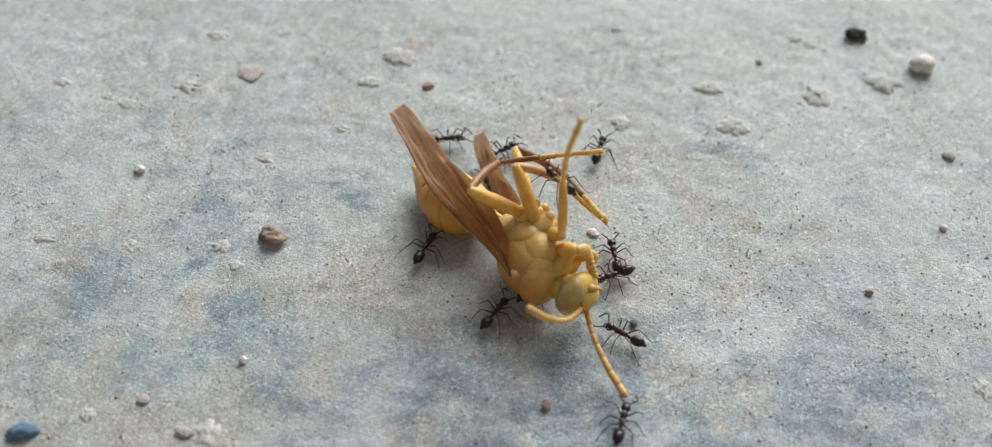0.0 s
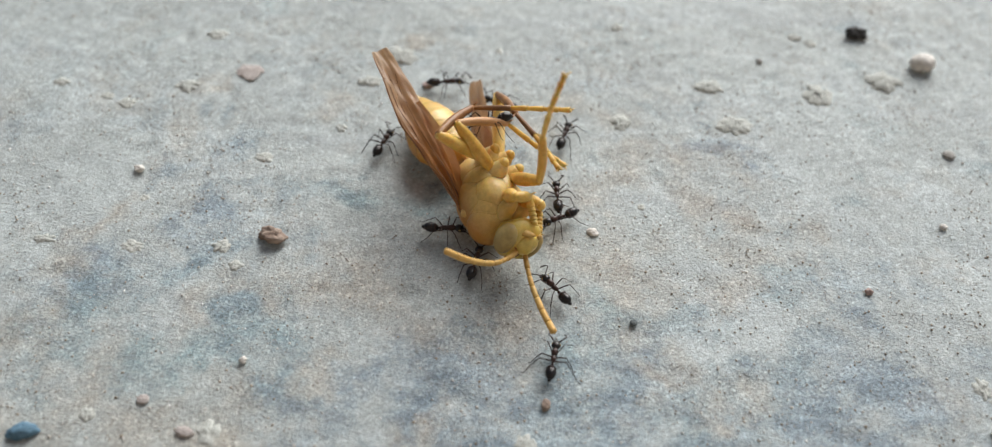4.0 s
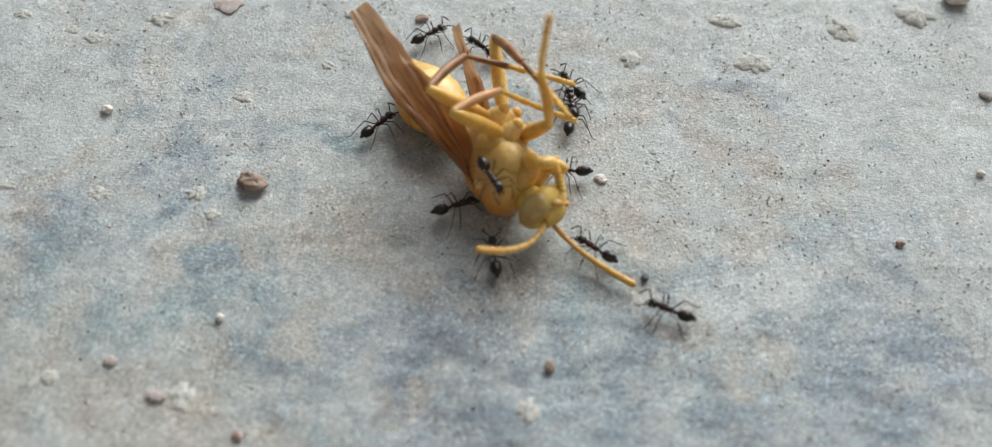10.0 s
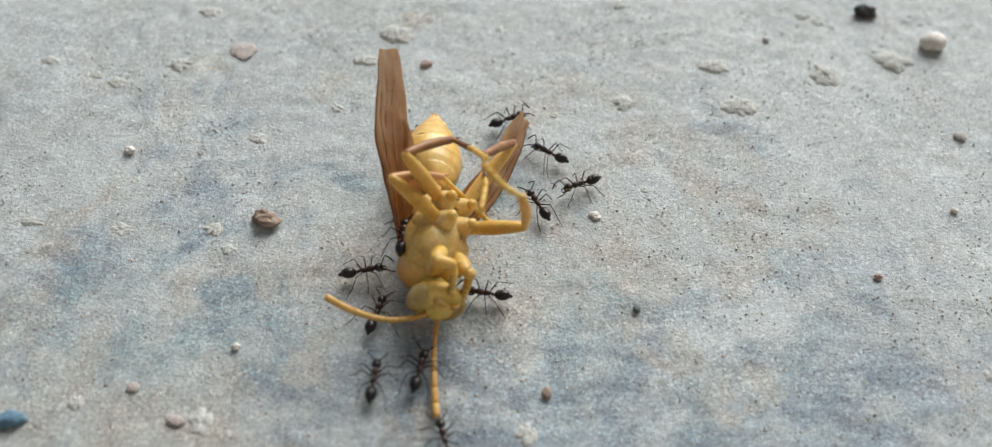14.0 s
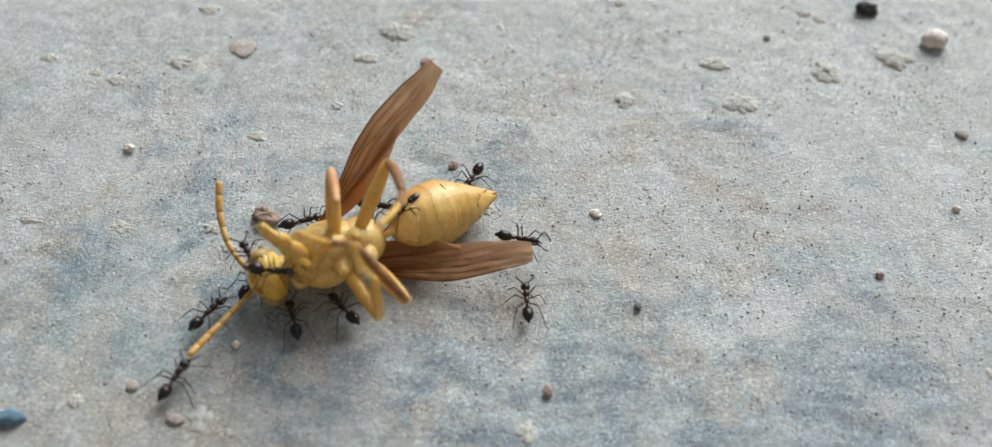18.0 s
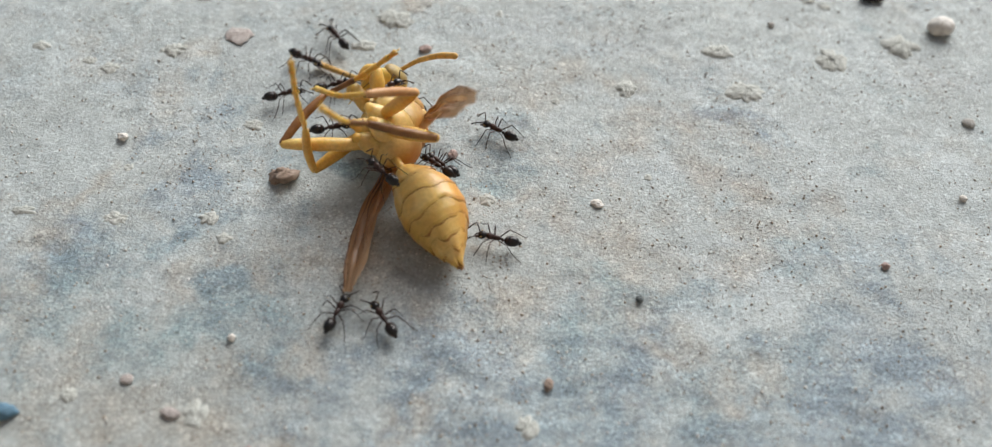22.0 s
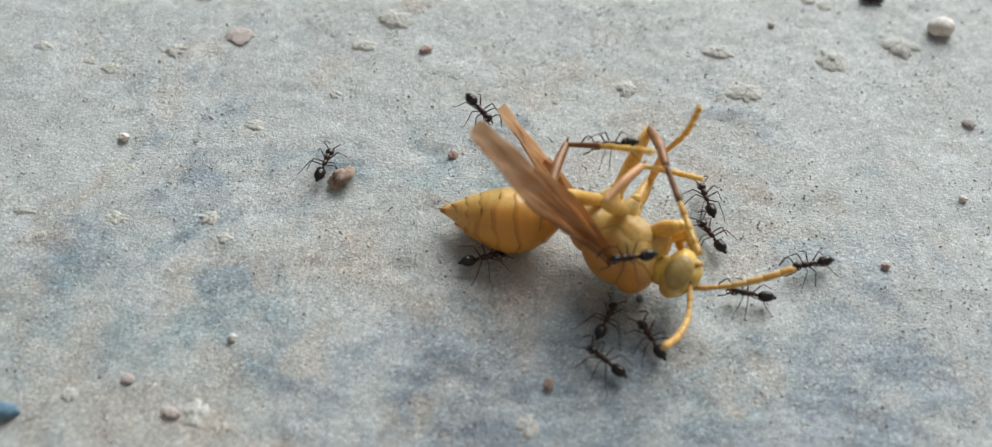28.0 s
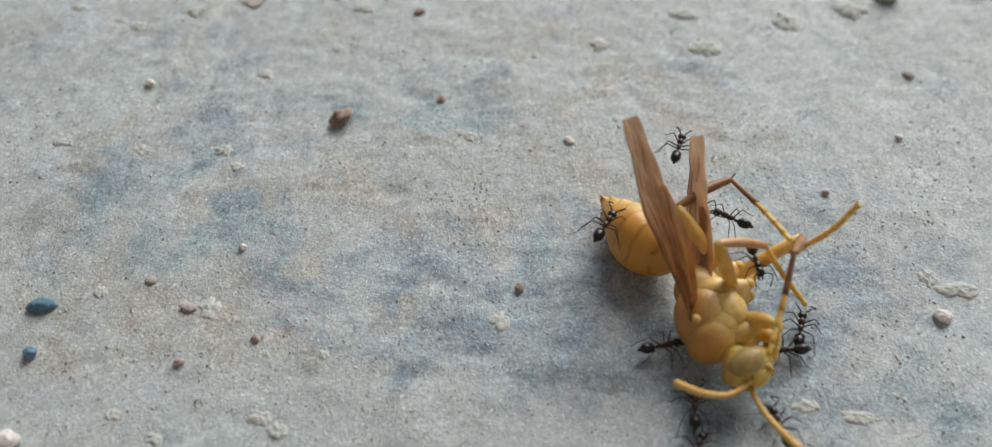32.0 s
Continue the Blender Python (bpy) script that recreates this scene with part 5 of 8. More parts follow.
    for segment in left_mid_foot:
        walk(segment, [
            (0.00, P(-3.36, 1.27, -2.55, -15.9, 21.6, -50.0)), (1.00, P(-3.10, 1.61, -3.01, -1.0, 15.3, -22.3)),
            (2.00, P(-3.75, 0.91, -1.80, -11.7, 16.0, -14.9)), (3.00, P(-3.69, 1.06, -2.09, -14.2, 17.2, -30.6)),
            (6.00, P(-2.69, 1.03, -2.45, -9.3, 10.5, -22.6)), (7.00, P(-3.26, 1.01, -2.25, 4.9, 14.0, 8.6)),
            (8.00, P(-3.67, 0.51, -0.94, -9.7, 24.5, -5.0)), (9.00, P(-2.88, 0.79, -2.05, -3.9, 9.0, 8.1)),
            (10.00, P(-2.52, 0.70, -1.99, -11.5, 7.4, -8.3)), (11.00, P(-2.15, 0.75, -2.11, -13.9, 2.8, -16.4)),
            (12.00, P(-3.24, 0.63, -1.60, -17.4, 14.9, -25.7)), (13.00, P(-2.22, 0.97, -2.44, -3.5, 17.8, -21.0)),
            (14.00, P(-3.24, 0.38, -0.95, -26.4, 9.1, -18.9)), (17.00, P(-2.43, 2.52, -3.79, -24.6, -45.5, 1.7)),
            (18.00, P(-2.38, 2.66, -3.87, -19.0, -43.9, 8.8)), (19.00, P(-2.50, 2.28, -3.65, -51.9, -53.8, 27.3)),
            (20.00, P(-3.10, 2.72, -3.79, -53.2, -52.1, 39.1)), (21.00, P(-3.08, 2.42, -3.63, -5.9, -21.5, 0.9)),
            (22.00, P(-5.22, 4.64, -3.25, 12.2, -1.1, -16.7)), (23.00, P(-3.81, 3.01, -3.70, 3.8, -10.2, -7.5)),
            (24.00, P(-1.28, 1.27, -2.70, 2.3, 9.7, -9.2)), (25.00, P(-2.12, 1.63, -3.17, 6.9, 17.4, -16.0)),
            (28.00, P(-1.49, 1.90, -3.35, 7.0, 0.8, -6.5)), (29.00, P(-1.48, 1.21, -2.67, -1.3, 4.2, -7.7)),
            (30.00, P(-1.85, 1.15, -2.66, 2.4, 10.7, -4.7)), (31.00, P(-2.44, 0.95, -2.39, 4.3, 16.7, -0.2)),
            (32.00, P(-1.87, 1.66, -3.19, -0.4, -0.5, -13.4)),])
    walk(right_hind_leg, [
        (0.00, P(-2.60, -0.95, -1.90, -3.9, 32.7, 16.6)), (1.00, P(-2.60, -0.95, -1.90, -1.6, 35.1, 20.2)),
        (2.00, P(-2.60, -0.95, -1.90, -2.9, 33.6, 22.4)), (3.00, P(-2.60, -0.95, -1.90, 7.2, 30.5, 17.6)),
        (6.00, P(-2.60, -0.95, -1.90, -16.4, 37.4, 15.8)), (7.00, P(-2.60, -0.95, -1.90, -18.2, 35.0, 8.0)),
        (8.00, P(-2.60, -0.95, -1.90, -23.0, 34.1, 5.7)), (9.00, P(-2.60, -0.95, -1.90, -21.0, 29.1, -2.7)),
        (10.00, P(-2.60, -0.95, -1.90, 2.5, 24.3, 12.5)), (11.00, P(-2.60, -0.95, -1.90, -14.8, 23.8, 22.5)),
        (12.00, P(-2.60, -0.95, -1.90, -10.6, 27.1, 20.2)), (13.00, P(-2.60, -0.95, -1.90, -19.2, 30.2, 21.9)),
        (14.00, P(-2.60, -0.95, -1.90, -10.4, 24.6, 22.6)), (17.00, P(-2.60, -0.95, -1.90, 2.2, 15.8, 33.5)),
        (18.00, P(-2.60, -0.95, -1.90, -8.2, -4.4, 46.6)), (19.00, P(-2.60, -0.95, -1.90, -32.1, -6.3, 50.6)),
        (20.00, P(-2.60, -0.95, -1.90, -33.9, -20.8, 39.8)), (21.00, P(-2.60, -0.95, -1.90, -55.9, -25.4, 47.1)),
        (22.00, P(-2.60, -0.95, -1.90, -42.0, -16.5, 36.0)), (23.00, P(-2.60, -0.95, -1.90, -4.4, -12.2, 34.7)),
        (24.00, P(-2.60, -0.95, -1.90, -12.8, -16.5, 16.2)), (25.00, P(-2.60, -0.95, -1.90, 0.2, -17.4, -3.8)),
        (28.00, P(-2.60, -0.95, -1.90, 5.6, -25.6, -10.4)), (29.00, P(-2.60, -0.95, -1.90, 13.3, -24.2, -5.1)),
        (30.00, P(-2.60, -0.95, -1.90, 4.9, -20.2, -1.3)), (31.00, P(-2.60, -0.95, -1.90, 2.4, -26.1, -7.1)),
        (32.00, P(-2.60, -0.95, -1.90, 8.8, -27.6, -12.5)),])
    walk(right_hind_shin, [
        (0.00, P(-4.32, 1.25, -5.10, 5.0, 5.2, -45.0)), (1.00, P(-4.32, 1.25, -5.10, 2.8, 0.9, -18.0)), (2.00, P(-4.32, 1.25, -5.10, 3.6, -1.7, -14.2)),
        (3.00, P(-4.32, 1.25, -5.10, 1.3, 2.6, -14.9)), (6.00, P(-4.32, 1.25, -5.10, 6.7, -6.4, -15.8)),
        (7.00, P(-4.32, 1.25, -5.10, 4.5, -5.2, -10.0)), (8.00, P(-4.32, 1.25, -5.10, 6.6, -7.5, -13.4)),
        (9.00, P(-4.32, 1.25, -5.10, 3.6, -11.0, 3.0)), (10.00, P(-4.32, 1.25, -5.10, -0.8, 4.2, -6.5)),
        (11.00, P(-4.32, 1.25, -5.10, 1.0, -1.1, -2.9)), (12.00, P(-4.32, 1.25, -5.10, 0.5, 0.6, -4.5)),
        (13.00, P(-4.32, 1.25, -5.10, 1.8, -3.6, -1.3)), (14.00, P(-4.32, 1.25, -5.10, -0.1, -1.6, 4.0)),
        (17.00, P(-4.32, 1.25, -5.10, 5.5, -12.7, -1.0)), (18.00, P(-4.32, 1.25, -5.10, -2.3, 6.2, -2.7)),
        (19.00, P(-4.32, 1.25, -5.10, 0.1, -1.8, 3.7)), (20.00, P(-4.32, 1.25, -5.10, -0.1, -9.8, 15.5)),
        (21.00, P(-4.32, 1.25, -5.10, 2.2, 0.5, -13.3)), (22.00, P(-4.32, 1.25, -5.10, -1.0, 6.3, -13.1)),
        (23.00, P(-4.32, 1.25, -5.10, -0.7, 8.5, -27.3)), (24.00, P(-4.32, 1.25, -5.10, -6.8, 16.5, -24.8)),
        (25.00, P(-4.32, 1.25, -5.10, -24.2, 29.6, -57.2)), (26.50, P(-4.32, 1.25, -5.10, -9.6, 20.9, -14.8)),
        (28.00, P(-4.32, 1.25, -5.10, -4.9, 5.8, 22.5)), (29.00, P(-4.32, 1.25, -5.10, -7.1, 15.9, 29.8)),
        (30.00, P(-4.32, 1.25, -5.10, -5.4, 9.2, 20.3)), (31.00, P(-4.32, 1.25, -5.10, -4.9, 7.3, 19.3)),
        (32.00, P(-4.32, 1.25, -5.10, -6.4, 8.6, 34.3)),])
    for segment in right_hind_foot:
        walk(segment, [
            (0.00, P(0.42, -0.83, -4.53, -10.0, 0.8, -17.0)), (1.00, P(0.80, 1.60, -4.25, 2.5, 11.2, -26.1)),
            (2.00, P(0.72, 1.94, -4.01, 3.6, 16.9, -30.0)), (3.00, P(0.80, 1.89, -4.43, 4.3, 17.1, -34.2)), (6.00, P(0.61, 1.77, -3.52, 1.7, 18.8, -28.0)),
            (7.00, P(0.58, 2.30, -3.69, -0.8, 15.3, -18.9)), (8.00, P(0.56, 1.99, -3.44, 1.0, 5.7, -14.7)), (9.00, P(0.05, 3.38, -3.26, 0.0, 9.8, -7.1)),
            (10.00, P(0.67, 2.66, -4.64, -5.9, 20.2, -16.7)), (11.00, P(0.50, 2.95, -4.14, 1.7, 22.3, -28.2)),
            (12.00, P(0.58, 2.82, -4.30, -4.9, 27.1, -28.0)), (13.00, P(0.41, 3.07, -3.91, 5.3, 23.9, -32.7)),
            (14.00, P(0.26, 3.54, -4.14, -10.9, 34.2, -29.3)), (17.00, P(0.12, 3.04, -3.07, -55.6, 55.9, -55.6)),
            (18.00, P(0.57, 3.01, -4.86, -102.5, 64.4, -67.5)), (19.00, P(0.27, 3.50, -4.11, -38.9, 43.3, 27.0)),
            (20.00, P(-0.47, 4.35, -3.48, -35.8, 17.3, 48.8)), (21.00, P(0.75, 2.03, -4.24, -41.8, -4.0, 65.4)),
            (22.00, P(0.81, 2.08, -4.82, -8.0, -15.9, 13.9)), (23.00, P(0.86, 0.79, -5.00, -22.2, 4.8, 22.1)),
            (24.00, P(0.83, 1.13, -5.88, -5.8, 6.0, -11.6)), (25.00, P(-0.30, -1.05, -7.48, -15.0, 12.5, -13.1)),
            (28.00, P(-0.66, 4.95, -4.92, -9.8, 26.5, -3.0)), (29.00, P(-1.23, 5.37, -5.84, -2.1, 28.2, -21.8)),
            (30.00, P(-0.52, 4.81, -5.22, -10.9, 27.4, -3.2)), (31.00, P(-0.46, 4.74, -5.05, -12.6, 28.6, -3.8)),
            (32.00, P(-1.51, 5.63, -5.21, -3.0, 31.1, -23.7)),])
    walk(right_mid_leg, [
        (0.00, P(-0.95, -0.95, -2.20, 85.1, -62.1, 40.7)), (1.00, P(-0.95, -0.95, -2.20, 72.7, -54.8, 46.4)),
        (2.00, P(-0.95, -0.95, -2.20, 72.4, -34.3, 40.7)), (3.00, P(-0.95, -0.95, -2.20, 61.4, -37.0, 46.9)),
        (6.00, P(-0.95, -0.95, -2.20, 45.2, -33.2, 53.7)), (7.00, P(-0.95, -0.95, -2.20, 33.5, -53.4, 67.5)),
        (8.00, P(-0.95, -0.95, -2.20, 82.5, -61.6, 36.9)), (9.00, P(-0.95, -0.95, -2.20, 107.0, -41.2, 16.7)),
        (10.00, P(-0.95, -0.95, -2.20, 92.7, -29.8, 25.0)), (11.00, P(-0.95, -0.95, -2.20, 60.6, -20.6, 38.6)),
        (12.00, P(-0.95, -0.95, -2.20, 64.8, -11.4, 31.2)), (13.00, P(-0.95, -0.95, -2.20, 37.7, 14.1, 2.2)),
        (14.00, P(-0.95, -0.95, -2.20, 43.0, 11.3, 6.6)), (17.00, P(-0.95, -0.95, -2.20, 25.6, 31.4, -19.2)),
        (18.00, P(-0.95, -0.95, -2.20, 17.0, 23.9, -21.3)), (19.00, P(-0.95, -0.95, -2.20, 6.8, 22.1, -11.2)),
        (20.00, P(-0.95, -0.95, -2.20, 19.9, 21.8, -24.9)), (21.00, P(-0.95, -0.95, -2.20, 2.1, 13.3, -27.2)),
        (22.00, P(-0.95, -0.95, -2.20, -2.2, 12.7, -33.1)), (23.00, P(-0.95, -0.95, -2.20, -14.7, -1.8, -15.1)),
        (24.00, P(-0.95, -0.95, -2.20, 0.0, 3.3, -15.6)), (25.00, P(-0.95, -0.95, -2.20, 38.5, 16.3, -12.7)),
        (28.00, P(-0.95, -0.95, -2.20, 27.2, 11.4, -27.3)), (29.00, P(-0.95, -0.95, -2.20, 26.8, 4.5, -20.8)),
        (30.00, P(-0.95, -0.95, -2.20, 20.9, 7.2, -22.7)), (31.00, P(-0.95, -0.95, -2.20, 22.2, 3.9, -12.8)),
        (32.00, P(-0.95, -0.95, -2.20, 24.1, 40.0, -45.5)),])
    walk(right_mid_shin, [
        (0.00, P(0.87, -4.85, -1.96, -73.8, 24.9, 19.9)), (1.00, P(0.87, -4.85, -1.96, -83.4, 6.0, 12.3)),
        (2.00, P(0.87, -4.85, -1.96, -86.7, -10.5, 7.9)), (3.00, P(0.87, -4.85, -1.96, -81.1, -1.0, 9.9)),
        (6.00, P(0.87, -4.85, -1.96, -74.0, -13.7, 4.3)), (7.00, P(0.87, -4.85, -1.96, -46.3, 4.0, 10.1)),
        (8.00, P(0.87, -4.85, -1.96, -75.0, 22.9, 18.8)), (9.00, P(0.87, -4.85, -1.96, -95.1, 12.7, 13.8)),
        (10.00, P(0.87, -4.85, -1.96, -86.6, 8.9, 13.1)), (11.00, P(0.87, -4.85, -1.96, -68.9, -15.6, 2.4)),
        (12.00, P(0.87, -4.85, -1.96, -77.5, -14.8, 4.7)), (13.00, P(0.87, -4.85, -1.96, -41.7, -13.4, -3.4)),
        (14.00, P(0.87, -4.85, -1.96, -53.5, -17.3, -2.6)), (17.00, P(0.87, -4.85, -1.96, -38.2, -4.8, 2.4)),
        (18.00, P(0.87, -4.85, -1.96, -37.9, 2.9, 8.7)), (19.00, P(0.87, -4.85, -1.96, -15.8, 6.8, 11.6)),
        (20.00, P(0.87, -4.85, -1.96, -39.7, 12.1, 16.3)), (21.00, P(0.87, -4.85, -1.96, -16.0, 9.2, 14.5)),
        (22.00, P(0.87, -4.85, -1.96, -19.9, 12.6, 18.3)), (23.00, P(0.87, -4.85, -1.96, 4.5, 13.9, 23.8)),
        (24.00, P(0.87, -4.85, -1.96, 3.1, 14.8, 25.1)), (25.00, P(0.87, -4.85, -1.96, -26.7, 3.2, 8.1)),
        (28.00, P(0.87, -4.85, -1.96, -15.2, 4.8, 9.1)), (29.00, P(0.87, -4.85, -1.96, -11.0, 7.7, 12.6)),
        (30.00, P(0.87, -4.85, -1.96, -18.3, 8.5, 13.6)), (31.00, P(0.87, -4.85, -1.96, -12.3, 5.3, 9.5)),
        (32.00, P(0.87, -4.85, -1.96, -23.9, -11.1, -7.0)),])
    for segment in right_mid_foot:
        walk(segment, [
            (0.00, P(-1.12, -6.99, -6.01, -60.1, 16.5, 20.7)), (1.00, P(0.23, -7.15, -6.35, -61.9, 3.5, 4.3)),
            (2.00, P(1.35, -7.17, -6.36, -62.7, -15.4, 1.8)), (3.00, P(0.64, -6.84, -6.54, -61.0, -10.1, 9.0)),
            (6.00, P(1.47, -6.15, -6.75, -45.4, -16.8, -4.4)), (7.00, P(-0.28, -4.01, -6.75, -34.8, -4.9, 7.9)),
            (8.00, P(-0.98, -7.00, -6.08, -60.1, 11.1, 22.3)), (9.00, P(0.12, -8.10, -5.68, -75.0, 0.5, 20.3)),
            (10.00, P(0.12, -7.44, -6.17, -71.9, -4.7, 21.9)), (11.00, P(1.59, -5.74, -6.83, -48.7, -13.8, -6.0)),
            (12.00, P(1.57, -6.44, -6.65, -51.3, -18.7, -2.8)), (13.00, P(1.42, -3.47, -6.74, -14.2, -13.7, -12.2)),
            (14.00, P(1.74, -4.48, -6.87, 0.2, -31.6, -19.9)), (17.00, P(0.54, -3.16, -6.66, -13.9, -31.8, -6.4)),
            (18.00, P(-0.27, -3.28, -6.57, -19.5, -20.7, 2.7)), (19.00, P(-0.86, -1.79, -5.52, -17.8, -6.9, 9.3)),
            (20.00, P(-1.13, -3.80, -6.42, -23.2, 5.2, 10.7)), (21.00, P(-1.16, -1.94, -5.48, 2.3, 16.6, 10.4)),
            (22.00, P(-1.50, -2.40, -5.61, 8.5, 1.5, 2.5)), (23.00, P(-1.98, -1.29, -4.02, 28.9, -1.5, -4.7)),
            (24.00, P(-2.09, -1.43, -4.10, 22.7, -13.5, -8.0)), (25.00, P(-0.37, -2.41, -6.15, 2.6, 10.4, -0.4)),
            (28.00, P(-0.61, -1.66, -5.52, 9.1, -7.1, -5.6)), (29.00, P(-0.99, -1.54, -5.21, 9.6, -3.8, -1.6)),
            (30.00, P(-1.05, -2.04, -5.63, 17.5, -8.0, -8.7)), (31.00, P(-0.67, -1.50, -5.34, 17.9, -14.9, -13.8)),
            (32.00, P(1.36, -2.09, -6.11, -8.4, -9.0, -11.7)),])
    walk(left_fore_leg, [
        (0.00, P(1.50, 0.80, -2.50, 0.0, 0.0, 0.0)), (14.00, P(1.50, 0.80, -2.50, 0.0, 0.0, 0.0)), (17.00, P(1.50, 0.80, -2.50, -2.7, 18.9, 14.2)),
        (18.00, P(1.50, 0.80, -2.50, -3.6, 26.4, 18.6)), (19.00, P(1.50, 0.80, -2.50, 0.5, 36.9, 30.1)), (20.00, P(1.50, 0.80, -2.50, 5.2, 29.3, 31.0)),
        (21.50, P(1.50, 0.80, -2.50, 0.0, 0.0, 0.0)), (32.00, P(1.50, 0.80, -2.50, 0.0, 0.0, 0.0)),])
    walk(left_fore_shin, [
        (0.00, P(1.40, 1.40, -1.30, 0.0, 0.0, 0.0)), (14.00, P(1.40, 1.40, -1.30, 0.0, 0.0, 0.0)), (15.50, P(1.40, 1.40, -1.30, 38.9, -22.6, 26.3)),
        (17.00, P(1.40, 1.40, -1.30, 77.8, -56.3, 34.4)), (18.00, P(1.40, 1.40, -1.30, 77.8, -56.3, 34.4)),
        (19.00, P(1.40, 1.40, -1.30, 77.8, -56.3, 34.4)), (20.00, P(1.40, 1.40, -1.30, 46.6, -29.4, 30.1)),
        (21.50, P(1.40, 1.40, -1.30, 0.0, 0.0, 0.0)), (32.00, P(1.40, 1.40, -1.30, 0.0, 0.0, 0.0)),])
    for segment in left_fore_foot:
        walk(segment, [
        (0.00, P(1.40, 0.10, -1.80, 0.0, 0.0, 0.0)), (14.00, P(1.40, 0.10, -1.80, 0.0, 0.0, 0.0)), (15.50, P(1.81, 1.16, -1.93, 51.3, 17.5, 31.2)),
        (17.00, P(2.22, 2.22, -2.06, 103.9, 3.2, 64.2)), (18.00, P(2.22, 2.22, -2.06, 103.9, 3.2, 64.2)),
        (19.00, P(2.22, 2.22, -2.06, 103.7, 3.0, 64.2)), (20.00, P(2.21, 1.26, -2.42, 42.8, 22.2, 43.3)), (21.50, P(1.40, 0.10, -1.80, 0.0, 0.0, 0.0)),
        (32.00, P(1.40, 0.10, -1.80, 0.0, 0.0, 0.0)),])
    walk(right_fore_leg, [
        (0.00, P(1.50, -0.70, -2.50, 0.0, 0.0, 0.0)), (14.00, P(1.50, -0.70, -2.50, 0.0, 0.0, 0.0)), (17.00, P(1.50, -0.70, -2.50, 35.0, -0.3, 34.8)),
        (18.00, P(1.50, -0.70, -2.50, 36.9, 6.1, 38.0)), (19.00, P(1.50, -0.70, -2.50, 44.3, 16.9, 47.5)),
        (20.00, P(1.50, -0.70, -2.50, 39.4, 17.3, 42.3)), (21.50, P(1.50, -0.70, -2.50, 0.0, 0.0, 0.0)), (32.00, P(1.50, -0.70, -2.50, 0.0, 0.0, 0.0)),])
    walk(right_fore_shin, [
        (0.00, P(1.60, 0.30, -1.70, 0.0, 0.0, 0.0)), (14.00, P(1.60, 0.30, -1.70, 0.0, 0.0, 0.0)), (15.50, P(1.60, 0.30, -1.70, 46.4, -4.1, 46.4)),
        (17.00, P(1.60, 0.30, -1.70, 81.1, -38.4, 81.1)), (18.00, P(1.60, 0.30, -1.70, 81.1, -38.4, 81.1)),
        (19.00, P(1.60, 0.30, -1.70, 81.1, -38.4, 81.1)), (20.00, P(1.60, 0.30, -1.70, 55.5, -9.9, 55.5)),
        (20.75, P(1.60, 0.30, -1.70, 29.0, 2.0, 29.0)), (21.50, P(1.60, 0.30, -1.70, 0.0, 0.0, 0.0)), (32.00, P(1.60, 0.30, -1.70, 0.0, 0.0, 0.0)),])
    for segment in right_fore_foot:
        walk(segment, [
        (0.00, P(1.30, -0.60, -1.10, 0.0, 0.0, 0.0)), (14.00, P(1.30, -0.60, -1.10, 0.0, 0.0, 0.0)), (15.50, P(1.83, -0.08, -1.81, 50.5, 26.6, 7.6)),
        (17.00, P(2.36, 0.44, -2.51, 115.4, 34.8, 38.5)), (18.00, P(2.36, 0.44, -2.51, 115.4, 34.8, 38.5)),
        (19.00, P(2.36, 0.44, -2.51, 115.3, 34.7, 38.5)), (20.00, P(2.30, -0.45, -2.15, 37.0, 36.0, 12.1)),
        (21.50, P(1.30, -0.60, -1.10, 0.0, 0.0, 0.0)), (32.00, P(1.30, -0.60, -1.10, 0.0, 0.0, 0.0)),])
